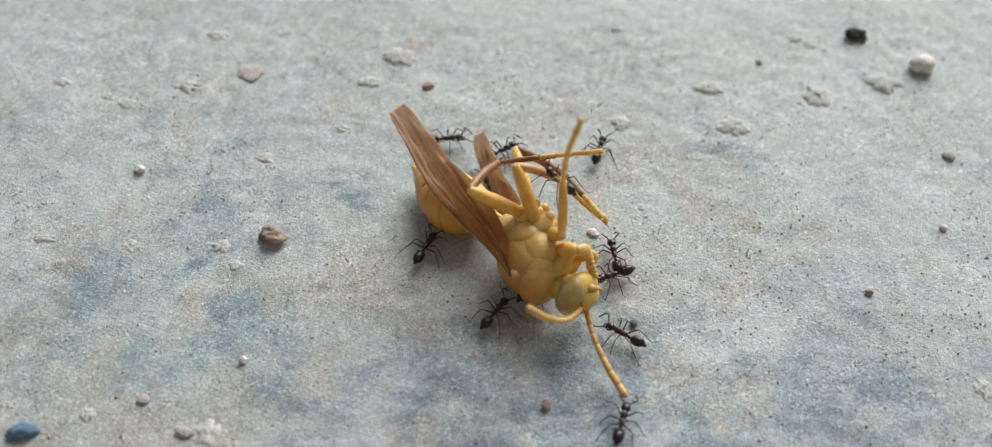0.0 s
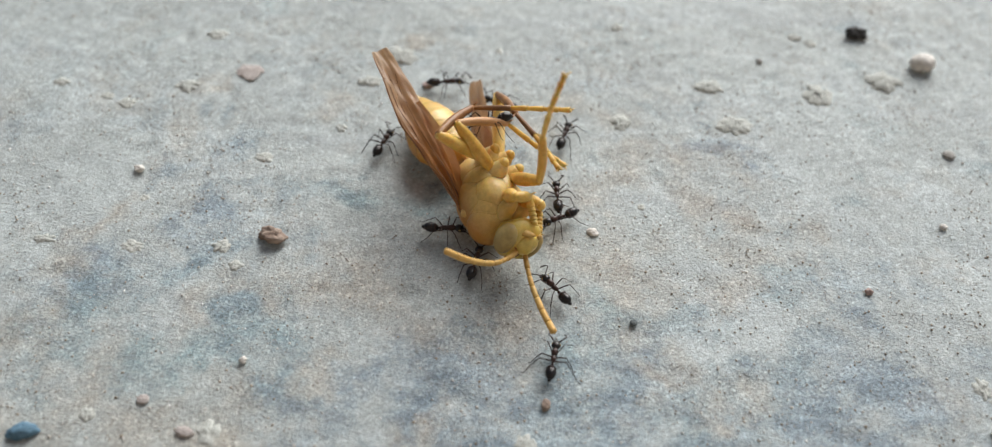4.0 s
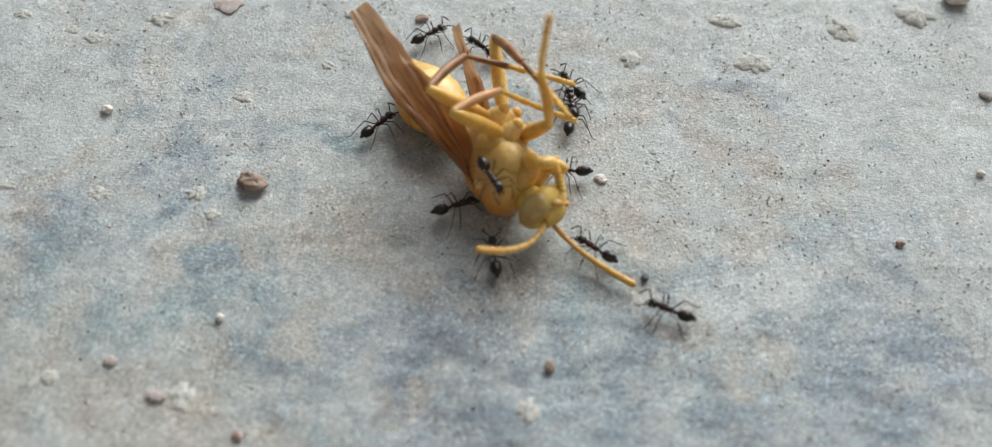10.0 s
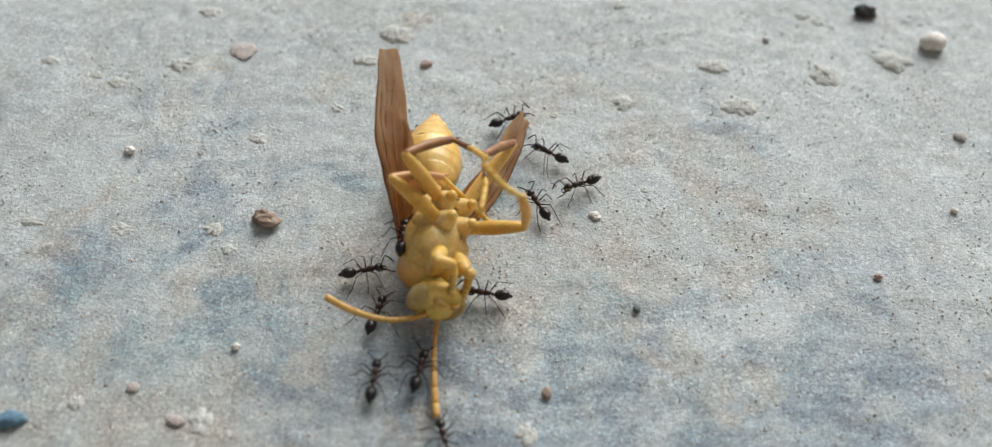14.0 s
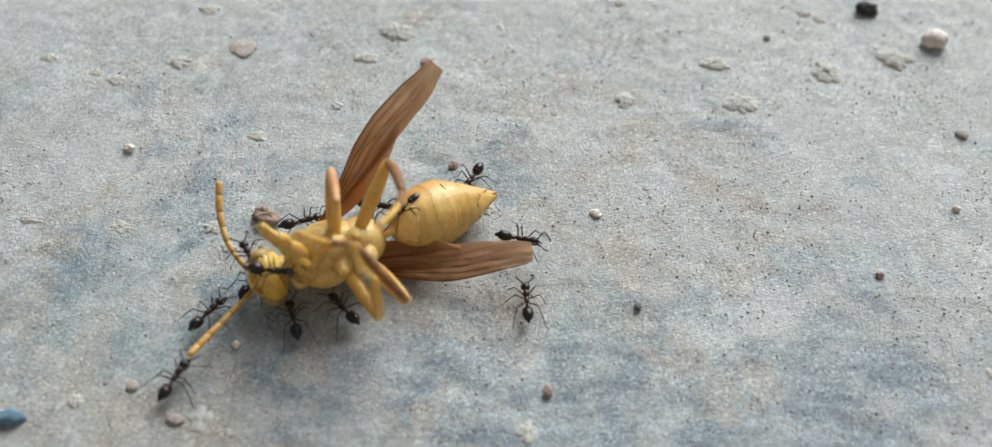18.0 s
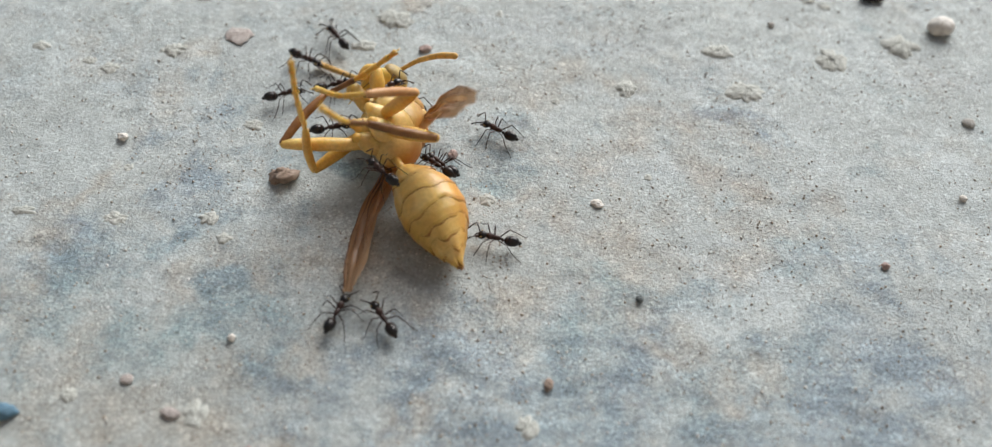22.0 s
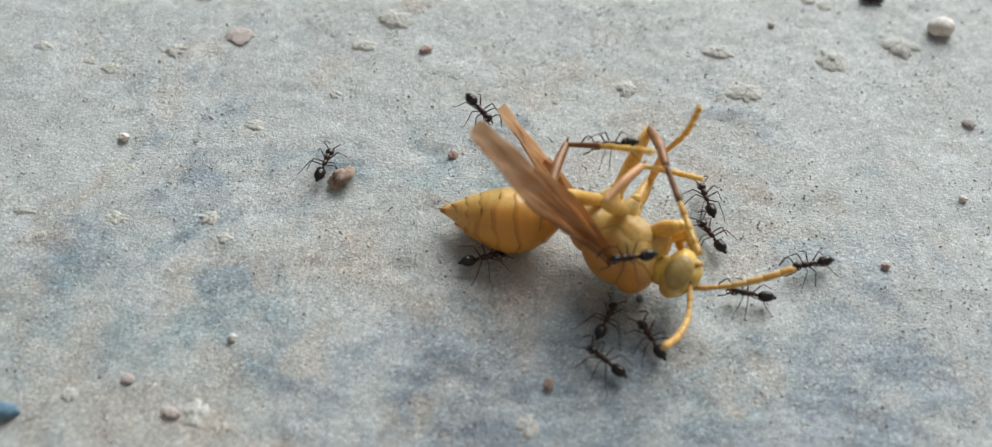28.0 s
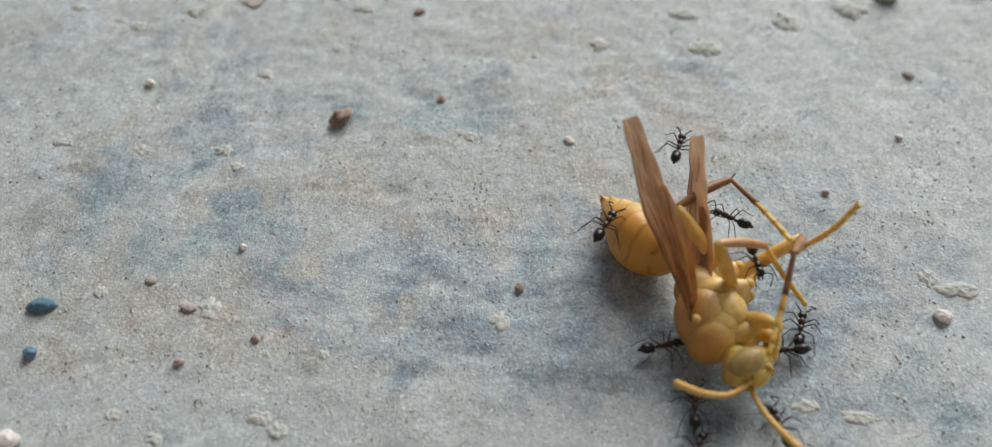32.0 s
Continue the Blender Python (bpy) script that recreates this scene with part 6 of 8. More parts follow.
    walk(left_antenna, [
        (0.00, P(6.10, 0.50, -1.30, 68.3, -12.8, 90.7)), (1.00, P(6.10, 0.50, -1.30, 70.8, -9.5, 90.4)),
        (2.00, P(6.10, 0.50, -1.30, 79.9, -24.1, 98.1)), (3.00, P(6.10, 0.50, -1.30, 78.9, -9.6, 84.2)),
        (6.00, P(6.10, 0.50, -1.30, 84.6, -17.1, 87.3)), (7.00, P(6.10, 0.50, -1.30, 73.0, -7.9, 86.9)),
        (8.00, P(6.10, 0.50, -1.30, 69.9, -20.7, 90.6)), (9.00, P(6.10, 0.50, -1.30, 77.9, -31.5, 86.9)),
        (10.00, P(6.10, 0.50, -1.30, 85.0, -20.6, 82.8)), (11.00, P(6.10, 0.50, -1.30, 97.5, -34.3, 92.0)),
        (12.00, P(6.10, 0.50, -1.30, 94.0, -39.8, 100.1)), (13.00, P(6.10, 0.50, -1.30, 87.7, -41.5, 108.4)),
        (14.00, P(6.10, 0.50, -1.30, 100.9, -28.7, 90.3)), (17.00, P(6.10, 0.50, -1.30, 79.5, -26.2, 77.4)),
        (18.00, P(6.10, 0.50, -1.30, 93.4, -17.6, 85.0)), (19.00, P(6.10, 0.50, -1.30, 88.4, -16.6, 98.5)),
        (20.00, P(6.10, 0.50, -1.30, 93.8, -16.8, 100.1)), (21.00, P(6.10, 0.50, -1.30, 67.5, -16.9, 117.0)),
        (22.00, P(6.10, 0.50, -1.30, 86.6, -14.6, 114.3)), (23.00, P(6.10, 0.50, -1.30, 75.8, -32.5, 96.9)),
        (24.00, P(6.10, 0.50, -1.30, 75.1, -33.4, 97.5)), (25.00, P(6.10, 0.50, -1.30, 75.6, -31.1, 95.1)),
        (28.00, P(6.10, 0.50, -1.30, 78.4, -41.8, 65.8)), (29.00, P(6.10, 0.50, -1.30, 67.3, -33.2, 73.1)),
        (30.00, P(6.10, 0.50, -1.30, 71.0, -14.1, 64.8)), (32.00, P(6.10, 0.50, -1.30, 91.3, -46.8, 79.9)),])
    walk(right_antenna, [
        (0.00, P(6.10, -0.50, -1.30, 0.0, -9.2, 5.1)), (1.00, P(6.10, -0.50, -1.30, 0.0, -6.1, 4.5)), (2.00, P(6.10, -0.50, -1.30, 0.0, 1.0, 8.1)),
        (3.00, P(6.10, -0.50, -1.30, 0.0, 2.9, 8.2)), (6.00, P(6.10, -0.50, -1.30, 0.0, -0.3, -3.0)), (7.00, P(6.10, -0.50, -1.30, 0.0, 9.6, 7.3)),
        (8.00, P(6.10, -0.50, -1.30, 0.0, -1.5, 11.1)), (9.00, P(6.10, -0.50, -1.30, 0.0, 0.5, -2.2)),
        (10.00, P(6.10, -0.50, -1.30, 0.0, 18.8, -15.0)), (11.00, P(6.10, -0.50, -1.30, 0.0, 35.4, -30.1)),
        (12.00, P(6.10, -0.50, -1.30, 0.0, 7.7, 0.6)), (13.00, P(6.10, -0.50, -1.30, 0.0, 13.0, -9.2)),
        (14.00, P(6.10, -0.50, -1.30, -0.0, 7.9, -2.1)), (17.00, P(6.10, -0.50, -1.30, 0.0, 42.7, -35.1)),
        (18.00, P(6.10, -0.50, -1.30, 0.0, 48.7, -25.2)), (19.00, P(6.10, -0.50, -1.30, 0.0, 65.4, -9.9)),
        (19.33, P(6.10, -0.50, -1.30, 35.9, 72.8, -34.4)), (19.67, P(6.10, -0.50, -1.30, 89.4, 84.0, -40.0)),
        (20.00, P(6.10, -0.50, -1.30, -113.5, 81.2, 58.1)), (21.00, P(6.10, -0.50, -1.30, 0.0, 75.4, 165.1)),
        (21.33, P(6.10, -0.50, -1.30, 29.7, 61.1, -118.4)), (21.67, P(6.10, -0.50, -1.30, 19.6, 44.4, -78.0)),
        (22.00, P(6.10, -0.50, -1.30, -0.0, 35.0, -42.0)), (23.00, P(6.10, -0.50, -1.30, 0.0, 17.6, -21.4)),
        (24.00, P(6.10, -0.50, -1.30, 0.0, 37.8, -24.3)), (25.00, P(6.10, -0.50, -1.30, 0.0, 57.5, -20.6)),
        (28.00, P(6.10, -0.50, -1.30, -0.0, 50.8, 11.7)), (29.00, P(6.10, -0.50, -1.30, 0.0, 43.5, -14.9)),
        (30.00, P(6.10, -0.50, -1.30, 0.0, 57.3, 8.5)), (31.00, P(6.10, -0.50, -1.30, 0.0, 61.2, -6.4)),
        (32.00, P(6.10, -0.50, -1.30, 0.0, 10.7, 29.5)),])
    walk(pushed_pebble, [
        (0.00, P(-12.54, 6.45, 0.00, 0.0, -0.0, 0.0)), (14.00, P(-12.54, 6.45, 0.00, 0.0, -0.0, 0.0)), (16.50, P(-12.54, 6.45, 0.00, 0.0, -0.0, 0.0)),
        (17.50, P(-12.54, 6.45, 0.00, 0.0, -0.0, 0.0)), (20.00, P(-12.54, 6.45, 0.00, 0.0, -0.0, 0.0)),
        (21.00, P(-12.54, 6.45, 0.00, 0.0, -0.0, 0.0)), (22.00, P(-11.39, 9.78, 0.00, 0.0, -0.0, 34.4)),
        (23.00, P(-11.24, 9.20, 0.00, 0.0, -0.0, 34.4)), (24.00, P(-11.51, 9.63, 0.00, 0.0, -0.0, 34.4)),
        (25.00, P(-11.09, 9.21, 0.00, 0.0, -0.0, 40.1)), (25.50, P(-9.11, 9.99, 0.00, 0.0, -0.0, 57.3)),
        (27.50, P(-6.80, 10.05, 0.00, 0.0, -0.0, 74.5)), (28.00, P(-6.80, 10.05, 0.00, 0.0, -0.0, 74.5)),
        (32.00, P(-6.80, 10.05, 0.00, 0.0, -0.0, 74.5)),])
    walk(ants['puller'], [
        (0.00, P(15.84, -9.12, 0.00, 0.0, -0.0, 74.2)), (1.00, P(14.83, -8.17, 0.00, 0.0, -0.0, 82.2)),
        (2.00, P(12.55, -6.62, 0.00, 0.0, -0.0, 100.2)), (3.00, P(11.09, -4.02, 0.00, 0.0, -0.0, 77.0)),
        (6.00, P(10.76, -4.54, 0.00, 0.0, -0.0, 94.3)), (7.00, P(13.78, -0.66, 0.00, 0.0, -0.0, 96.7)),
        (8.00, P(14.65, 2.00, 0.00, 0.0, -0.0, 100.4)), (9.00, P(15.04, -0.44, 0.00, 0.0, -0.0, 107.5)),
        (10.00, P(18.63, -3.14, 0.00, 0.0, -0.0, 159.4)), (11.00, P(16.19, -2.79, 0.00, 0.0, -0.0, -156.1)),
        (11.50, P(13.24, -5.92, 0.00, 0.0, -0.0, 153.0)), (12.00, P(10.29, -9.05, 0.00, 0.0, -0.0, 102.2)),
        (13.00, P(9.38, -10.12, 0.00, 0.0, -0.0, 114.0)), (14.00, P(3.33, -12.03, 0.00, 0.0, -0.0, 109.9)),
        (17.00, P(-9.54, -13.55, 0.00, 0.0, -0.0, 99.4)), (18.00, P(-16.09, -8.59, 0.00, 0.0, -0.0, 69.1)),
        (19.00, P(-21.20, 0.29, 0.00, 0.0, -0.0, 32.3)), (20.00, P(-20.71, 4.75, 0.00, 0.0, -0.0, 6.0)),
        (21.00, P(-17.69, 16.19, 0.00, 0.0, -0.0, 11.6)), (22.00, P(-11.68, 23.02, 0.00, 0.0, -0.0, -28.3)),
        (23.00, P(-5.11, 26.92, 0.00, 0.0, -0.0, -38.1)), (24.00, P(4.07, 27.27, 0.00, 0.0, -0.0, -28.4)),
        (25.00, P(14.05, 23.25, 0.00, 0.0, -0.0, -77.5)), (26.50, P(22.24, 13.35, 0.00, 0.0, -0.0, -120.5)),
        (28.00, P(30.43, 3.45, 0.00, 0.0, -0.0, -163.4)), (29.00, P(35.59, 1.37, 0.00, 0.0, -0.0, 175.5)),
        (30.00, P(37.52, -5.05, 0.00, 0.0, -0.0, -153.3)), (31.00, P(39.11, -11.82, 0.00, 0.0, -0.0, -176.8)),
        (31.50, P(35.17, -17.23, 0.00, 0.0, -0.0, 141.4)), (32.00, P(31.24, -22.65, 0.00, 0.0, -0.0, 99.7)),])
    walk(ants['antenna'], [
        (0.00, P(16.20, -1.62, 0.00, 0.0, -0.0, 150.6)), (1.00, P(15.45, -0.21, 0.00, 0.0, -0.0, 157.1)),
        (2.00, P(11.89, 0.38, 0.00, 0.0, -0.0, 131.3)), (3.00, P(11.34, 2.26, 0.00, 0.0, -0.0, 131.1)), (6.00, P(9.95, 2.47, 0.00, 0.0, -0.0, 131.4)),
        (7.00, P(12.13, 4.83, 0.00, 0.0, -0.0, 140.0)), (8.00, P(12.56, 9.00, 0.00, 0.0, -0.0, 171.7)),
        (9.00, P(12.13, 5.64, 0.00, 0.0, -0.0, 144.7)), (10.00, P(13.51, 1.75, 0.00, 0.0, -0.0, 146.5)),
        (11.00, P(8.90, -2.47, 0.00, 0.0, -0.0, 99.0)), (12.00, P(7.75, -3.33, 0.00, 0.0, -0.0, 91.9)),
        (13.00, P(6.00, -4.19, 0.00, 0.0, -0.0, 101.2)), (14.00, P(1.14, -6.67, 0.00, 0.0, -0.0, 80.5)),
        (17.00, P(-11.15, -7.90, 0.00, 0.0, -0.0, 59.2)), (18.00, P(-14.95, -3.04, 0.00, 0.0, -0.0, 55.3)),
        (19.00, P(-16.53, 3.68, 0.00, 0.0, -0.0, -0.3)), (20.00, P(-16.42, 6.64, 0.00, 0.0, -0.0, -9.4)),
        (21.00, P(-12.59, 15.68, 0.00, 0.0, -0.0, -76.5)), (21.50, P(-10.66, 17.83, 0.00, 0.0, -0.0, -27.6)),
        (22.00, P(-8.72, 19.98, 0.00, 0.0, -0.0, 21.3)), (22.50, P(-5.19, 21.03, 1.00, 0.0, -0.0, -23.8)),
        (23.00, P(-1.65, 22.08, 2.00, 0.0, -0.0, -68.8)), (24.00, P(6.65, 20.72, 2.00, 0.0, -0.0, -104.6)),
        (25.00, P(14.82, 17.06, 1.00, 0.0, -0.0, -125.7)), (28.00, P(25.37, 0.41, 0.00, 0.0, -0.0, 172.7)),
        (29.00, P(29.43, -0.73, 0.00, 0.0, -0.0, 161.9)), (30.00, P(31.26, -7.10, 0.00, 0.0, -0.0, 160.5)),
        (31.00, P(34.22, -11.40, 0.00, 0.0, -0.0, 157.9)), (32.00, P(29.61, -18.95, 0.00, 0.0, -0.0, 110.2)),])
    walk(ants['flank'], [
        (0.00, P(6.29, -0.19, 0.00, 0.0, -0.0, 56.2)), (1.00, P(5.24, 3.48, 0.00, 0.0, -0.0, 15.6)), (2.00, P(2.53, 5.42, 0.00, 0.0, -0.0, -32.0)),
        (3.00, P(2.02, 7.52, 0.00, 0.0, -0.0, -9.7)), (6.00, P(1.19, 8.00, 0.00, 0.0, -0.0, 8.6)), (7.00, P(1.71, 8.64, 0.00, 0.0, -0.0, 25.1)),
        (8.00, P(2.25, 11.01, 0.00, 0.0, -0.0, 19.4)), (9.00, P(1.98, 8.05, 0.00, 0.0, -0.0, 18.9)), (10.00, P(3.17, 4.97, 0.00, 0.0, -0.0, 23.3)),
        (11.00, P(0.84, 3.46, 0.00, 0.0, -0.0, 5.9)), (12.00, P(0.10, 3.88, 0.00, 0.0, -0.0, 3.8)), (13.00, P(-1.57, 3.14, 0.00, 0.0, -0.0, 3.8)),
        (14.00, P(-3.94, 1.62, 0.00, 0.0, -0.0, 15.6)), (17.00, P(-8.06, 3.82, 0.00, 0.0, -0.0, -7.2)),
        (18.00, P(-9.40, 5.89, 0.00, 0.0, -0.0, 19.6)), (19.00, P(-12.60, 10.15, 0.00, 0.0, -0.0, -40.0)),
        (20.00, P(-10.15, 11.18, 0.00, 0.0, -0.0, 16.8)), (20.33, P(-7.91, 12.45, 0.00, 0.0, -0.0, -39.7)),
        (20.67, P(-5.67, 13.73, 0.00, 0.0, -0.0, -96.1)), (21.00, P(-3.43, 15.01, 0.00, 0.0, -0.0, -152.6)),
        (22.00, P(0.94, 11.42, 0.00, 0.0, -0.0, 145.3)), (23.00, P(2.07, 13.15, 0.00, 0.0, -0.0, 85.5)),
        (24.00, P(7.35, 11.78, 0.00, 0.0, -0.0, 122.2)), (25.00, P(10.07, 8.95, 0.00, 0.0, -0.0, 107.3)),
        (26.50, P(12.87, 4.28, 2.50, 0.0, -0.0, 150.7)), (28.00, P(15.67, -0.39, 5.00, 0.0, -0.0, -166.0)),
        (29.00, P(20.48, -1.23, 5.00, 0.0, -0.0, 175.8)), (30.00, P(22.09, -5.88, 5.00, 0.0, -0.0, 155.4)),
        (31.00, P(20.51, -6.69, 6.00, 0.0, -0.0, 89.1)), (31.50, P(21.01, -9.76, 3.00, 0.0, -0.0, 52.0)),
        (32.00, P(21.52, -12.83, 0.00, 0.0, -0.0, 14.9)),])
    walk(ants['below'], [
        (0.00, P(9.12, 2.46, 0.00, 0.0, -0.0, 52.9)), (3.00, P(5.22, 5.34, 0.00, 0.0, -0.0, 78.1)), (6.00, P(3.84, 2.59, 0.00, 0.0, -0.0, 70.8)),
        (7.00, P(4.50, 4.96, 0.00, 0.0, -0.0, 53.9)), (8.00, P(4.82, 6.89, 0.00, 0.0, -0.0, 84.1)), (9.00, P(4.84, 4.29, 0.00, 0.0, -0.0, 96.7)),
        (10.00, P(6.20, 0.77, 0.00, 0.0, -0.0, 98.8)), (11.00, P(4.36, -0.54, 0.00, 0.0, -0.0, 106.0)), (12.00, P(1.13, 0.67, 0.00, 0.0, -0.0, 37.4)),
        (13.00, P(0.27, -0.88, 0.00, 0.0, -0.0, 66.1)), (14.00, P(-2.53, -2.14, 0.00, 0.0, -0.0, 76.0)),
        (17.00, P(-10.79, -1.04, 0.00, 0.0, -0.0, 9.8)), (17.50, P(-11.39, -0.46, 1.50, 0.0, -0.0, 67.1)),
        (18.00, P(-12.00, 0.12, 3.00, 0.0, -0.0, 124.4)), (18.50, P(-13.51, 3.47, 1.50, 0.0, -0.0, 65.6)),
        (19.00, P(-15.03, 6.83, 0.00, 0.0, -0.0, 6.9)), (20.00, P(-13.02, 8.60, 1.00, 0.0, -0.0, -62.9)),
        (21.00, P(-7.85, 16.31, 0.00, 0.0, -0.0, -36.6)), (21.33, P(-5.86, 16.70, 0.33, 0.0, -0.0, 23.0)),
        (21.67, P(-3.86, 17.10, 0.67, 0.0, -0.0, 82.5)), (22.00, P(-1.86, 17.49, 1.00, 0.0, -0.0, 142.1)),
        (23.00, P(1.66, 18.88, 0.00, 0.0, -0.0, 149.5)), (24.00, P(9.47, 17.87, 0.00, 0.0, -0.0, 166.0)),
        (25.00, P(14.33, 16.39, 0.00, 0.0, -0.0, 165.3)), (28.00, P(22.94, 5.80, 0.00, 0.0, -0.0, 121.3)),
        (29.00, P(27.28, 5.01, 0.00, 0.0, -0.0, 116.7)), (30.00, P(29.99, 0.26, 0.00, 0.0, -0.0, 149.8)),
        (31.00, P(27.02, -3.10, 2.00, 0.0, -0.0, 102.0)), (31.50, P(28.93, -7.84, 1.00, 0.0, -0.0, 144.7)),
        (32.00, P(30.84, -12.58, 0.00, 0.0, -0.0, -172.6)),])
    walk(ants['tail'], [
        (0.00, P(0.25, 5.88, 0.00, 0.0, -0.0, 66.6)), (1.00, P(-0.63, 8.80, 0.00, 0.0, -0.0, 72.1)), (2.00, P(-3.36, 13.10, 0.00, 0.0, -0.0, 62.9)),
        (3.00, P(-5.00, 15.88, 0.00, 0.0, -0.0, 63.7)), (6.00, P(-2.48, 18.33, 0.00, 0.0, -0.0, 79.7)),
        (7.00, P(-2.02, 15.39, 0.00, 0.0, -0.0, 66.5)), (8.00, P(-2.08, 15.65, 0.00, 0.0, -0.0, 59.0)),
        (9.00, P(-1.37, 13.00, 0.00, 0.0, -0.0, 38.2)), (10.00, P(-3.54, 12.64, 0.00, 0.0, -0.0, 49.2)),
        (11.00, P(-3.28, 13.49, 0.00, 0.0, -0.0, 67.3)), (12.00, P(-4.55, 15.39, 0.00, 0.0, -0.0, 34.0)),
        (13.00, P(-4.46, 13.56, 0.00, 0.0, -0.0, 42.1)), (14.00, P(-2.00, 14.99, 0.00, 0.0, -0.0, 49.0)),
        (15.50, P(-0.70, 13.75, 0.00, 0.0, -0.0, 1.3)), (17.00, P(0.60, 12.51, 0.00, 0.0, -0.0, -46.4)),
        (18.00, P(3.72, 11.21, 0.00, 0.0, -0.0, -114.5)), (19.00, P(3.96, 10.32, 0.00, 0.0, -0.0, -106.3)),
        (20.00, P(5.21, 9.04, 0.00, 0.0, -0.0, -140.0)), (21.00, P(6.56, 7.24, 0.00, 0.0, -0.0, -159.6)),
        (22.00, P(6.13, 4.31, 0.00, 0.0, -0.0, 169.0)), (23.00, P(4.94, 5.31, 0.00, 0.0, -0.0, 129.4)),
        (24.00, P(3.73, 3.25, 0.00, 0.0, -0.0, 141.5)), (25.00, P(-4.15, 3.25, 0.00, 0.0, -0.0, 90.7)), (26.50, P(0.54, 2.82, 0.00, 0.0, -0.0, 54.1)),
        (28.00, P(5.23, 2.40, 0.00, 0.0, -0.0, 17.4)), (29.00, P(5.31, 3.98, 0.00, 0.0, -0.0, 52.0)), (30.00, P(8.85, 5.19, 0.00, 0.0, -0.0, 1.2)),
        (31.00, P(14.56, 3.91, 0.00, 0.0, -0.0, -7.6)), (31.50, P(15.71, -0.31, 2.00, 0.0, -0.0, 27.5)),
        (32.00, P(16.86, -4.52, 4.00, 0.0, -0.0, 62.5)),])
    walk(ants['wing_tip'], [
        (0.00, P(1.02, 18.21, 0.00, 0.0, -0.0, 8.7)), (1.00, P(4.40, 21.68, 0.00, 0.0, -0.0, -44.2)), (2.00, P(1.78, 23.43, 0.00, 0.0, -0.0, -41.8)),
        (3.00, P(-0.06, 25.10, 0.00, 0.0, -0.0, 19.7)), (6.00, P(2.26, 26.02, 0.00, 0.0, -0.0, -32.9)),
        (7.00, P(0.44, 27.14, 0.00, 0.0, -0.0, -32.9)), (8.00, P(-1.50, 28.10, 0.00, 0.0, -0.0, -22.5)),
        (9.00, P(-3.04, 25.71, 0.00, 0.0, -0.0, 21.3)), (10.00, P(-0.33, 23.18, 0.00, 0.0, -0.0, 38.6)),
        (11.00, P(2.45, 21.99, 0.00, 0.0, -0.0, -24.1)), (12.00, P(1.85, 22.38, 0.00, 0.0, -0.0, -45.0)),
        (13.00, P(2.66, 21.84, 0.00, 0.0, -0.0, -32.1)), (14.00, P(6.67, 18.64, 0.00, 0.0, -0.0, 28.5)),
        (15.00, P(7.57, 14.37, 1.33, 0.0, -0.0, -26.9)), (16.00, P(8.47, 10.11, 2.67, 0.0, -0.0, -82.3)),
        (17.00, P(9.36, 5.85, 4.00, 0.0, -0.0, -137.8)), (17.50, P(8.65, 5.18, 2.50, 0.0, -0.0, -74.2)),
        (18.00, P(7.94, 4.51, 1.00, 0.0, -0.0, -10.6)), (19.00, P(6.83, 2.31, 0.00, 0.0, -0.0, -59.5)),
        (20.00, P(4.81, 0.85, 0.00, 0.0, -0.0, -40.2)), (21.00, P(3.85, -1.43, 0.00, 0.0, -0.0, 12.0)),
        (21.50, P(1.01, -2.39, 0.00, 0.0, -0.0, 69.2)), (22.00, P(-1.83, -3.35, 0.00, 0.0, -0.0, 126.4)),
        (23.00, P(-5.47, -1.77, 0.00, 0.0, -0.0, 125.0)), (24.00, P(-8.95, 2.61, 0.00, 0.0, -0.0, 89.5)),
        (25.00, P(-9.13, 10.86, 0.00, 0.0, -0.0, 35.3)), (26.50, P(-2.45, 12.03, 2.50, 0.0, -0.0, -9.5)),
        (28.00, P(4.24, 13.20, 5.00, 0.0, -0.0, -54.3)), (28.50, P(5.72, 12.00, 4.50, 0.0, -0.0, 4.0)),
        (29.00, P(7.19, 10.80, 4.00, 0.0, -0.0, 62.3)), (30.00, P(13.31, 9.09, 6.00, 0.0, -0.0, 79.3)),
        (31.00, P(17.64, 8.45, 4.00, 0.0, -0.0, 56.0)), (32.00, P(23.31, 5.20, 3.00, 0.0, -0.0, 73.7)),])
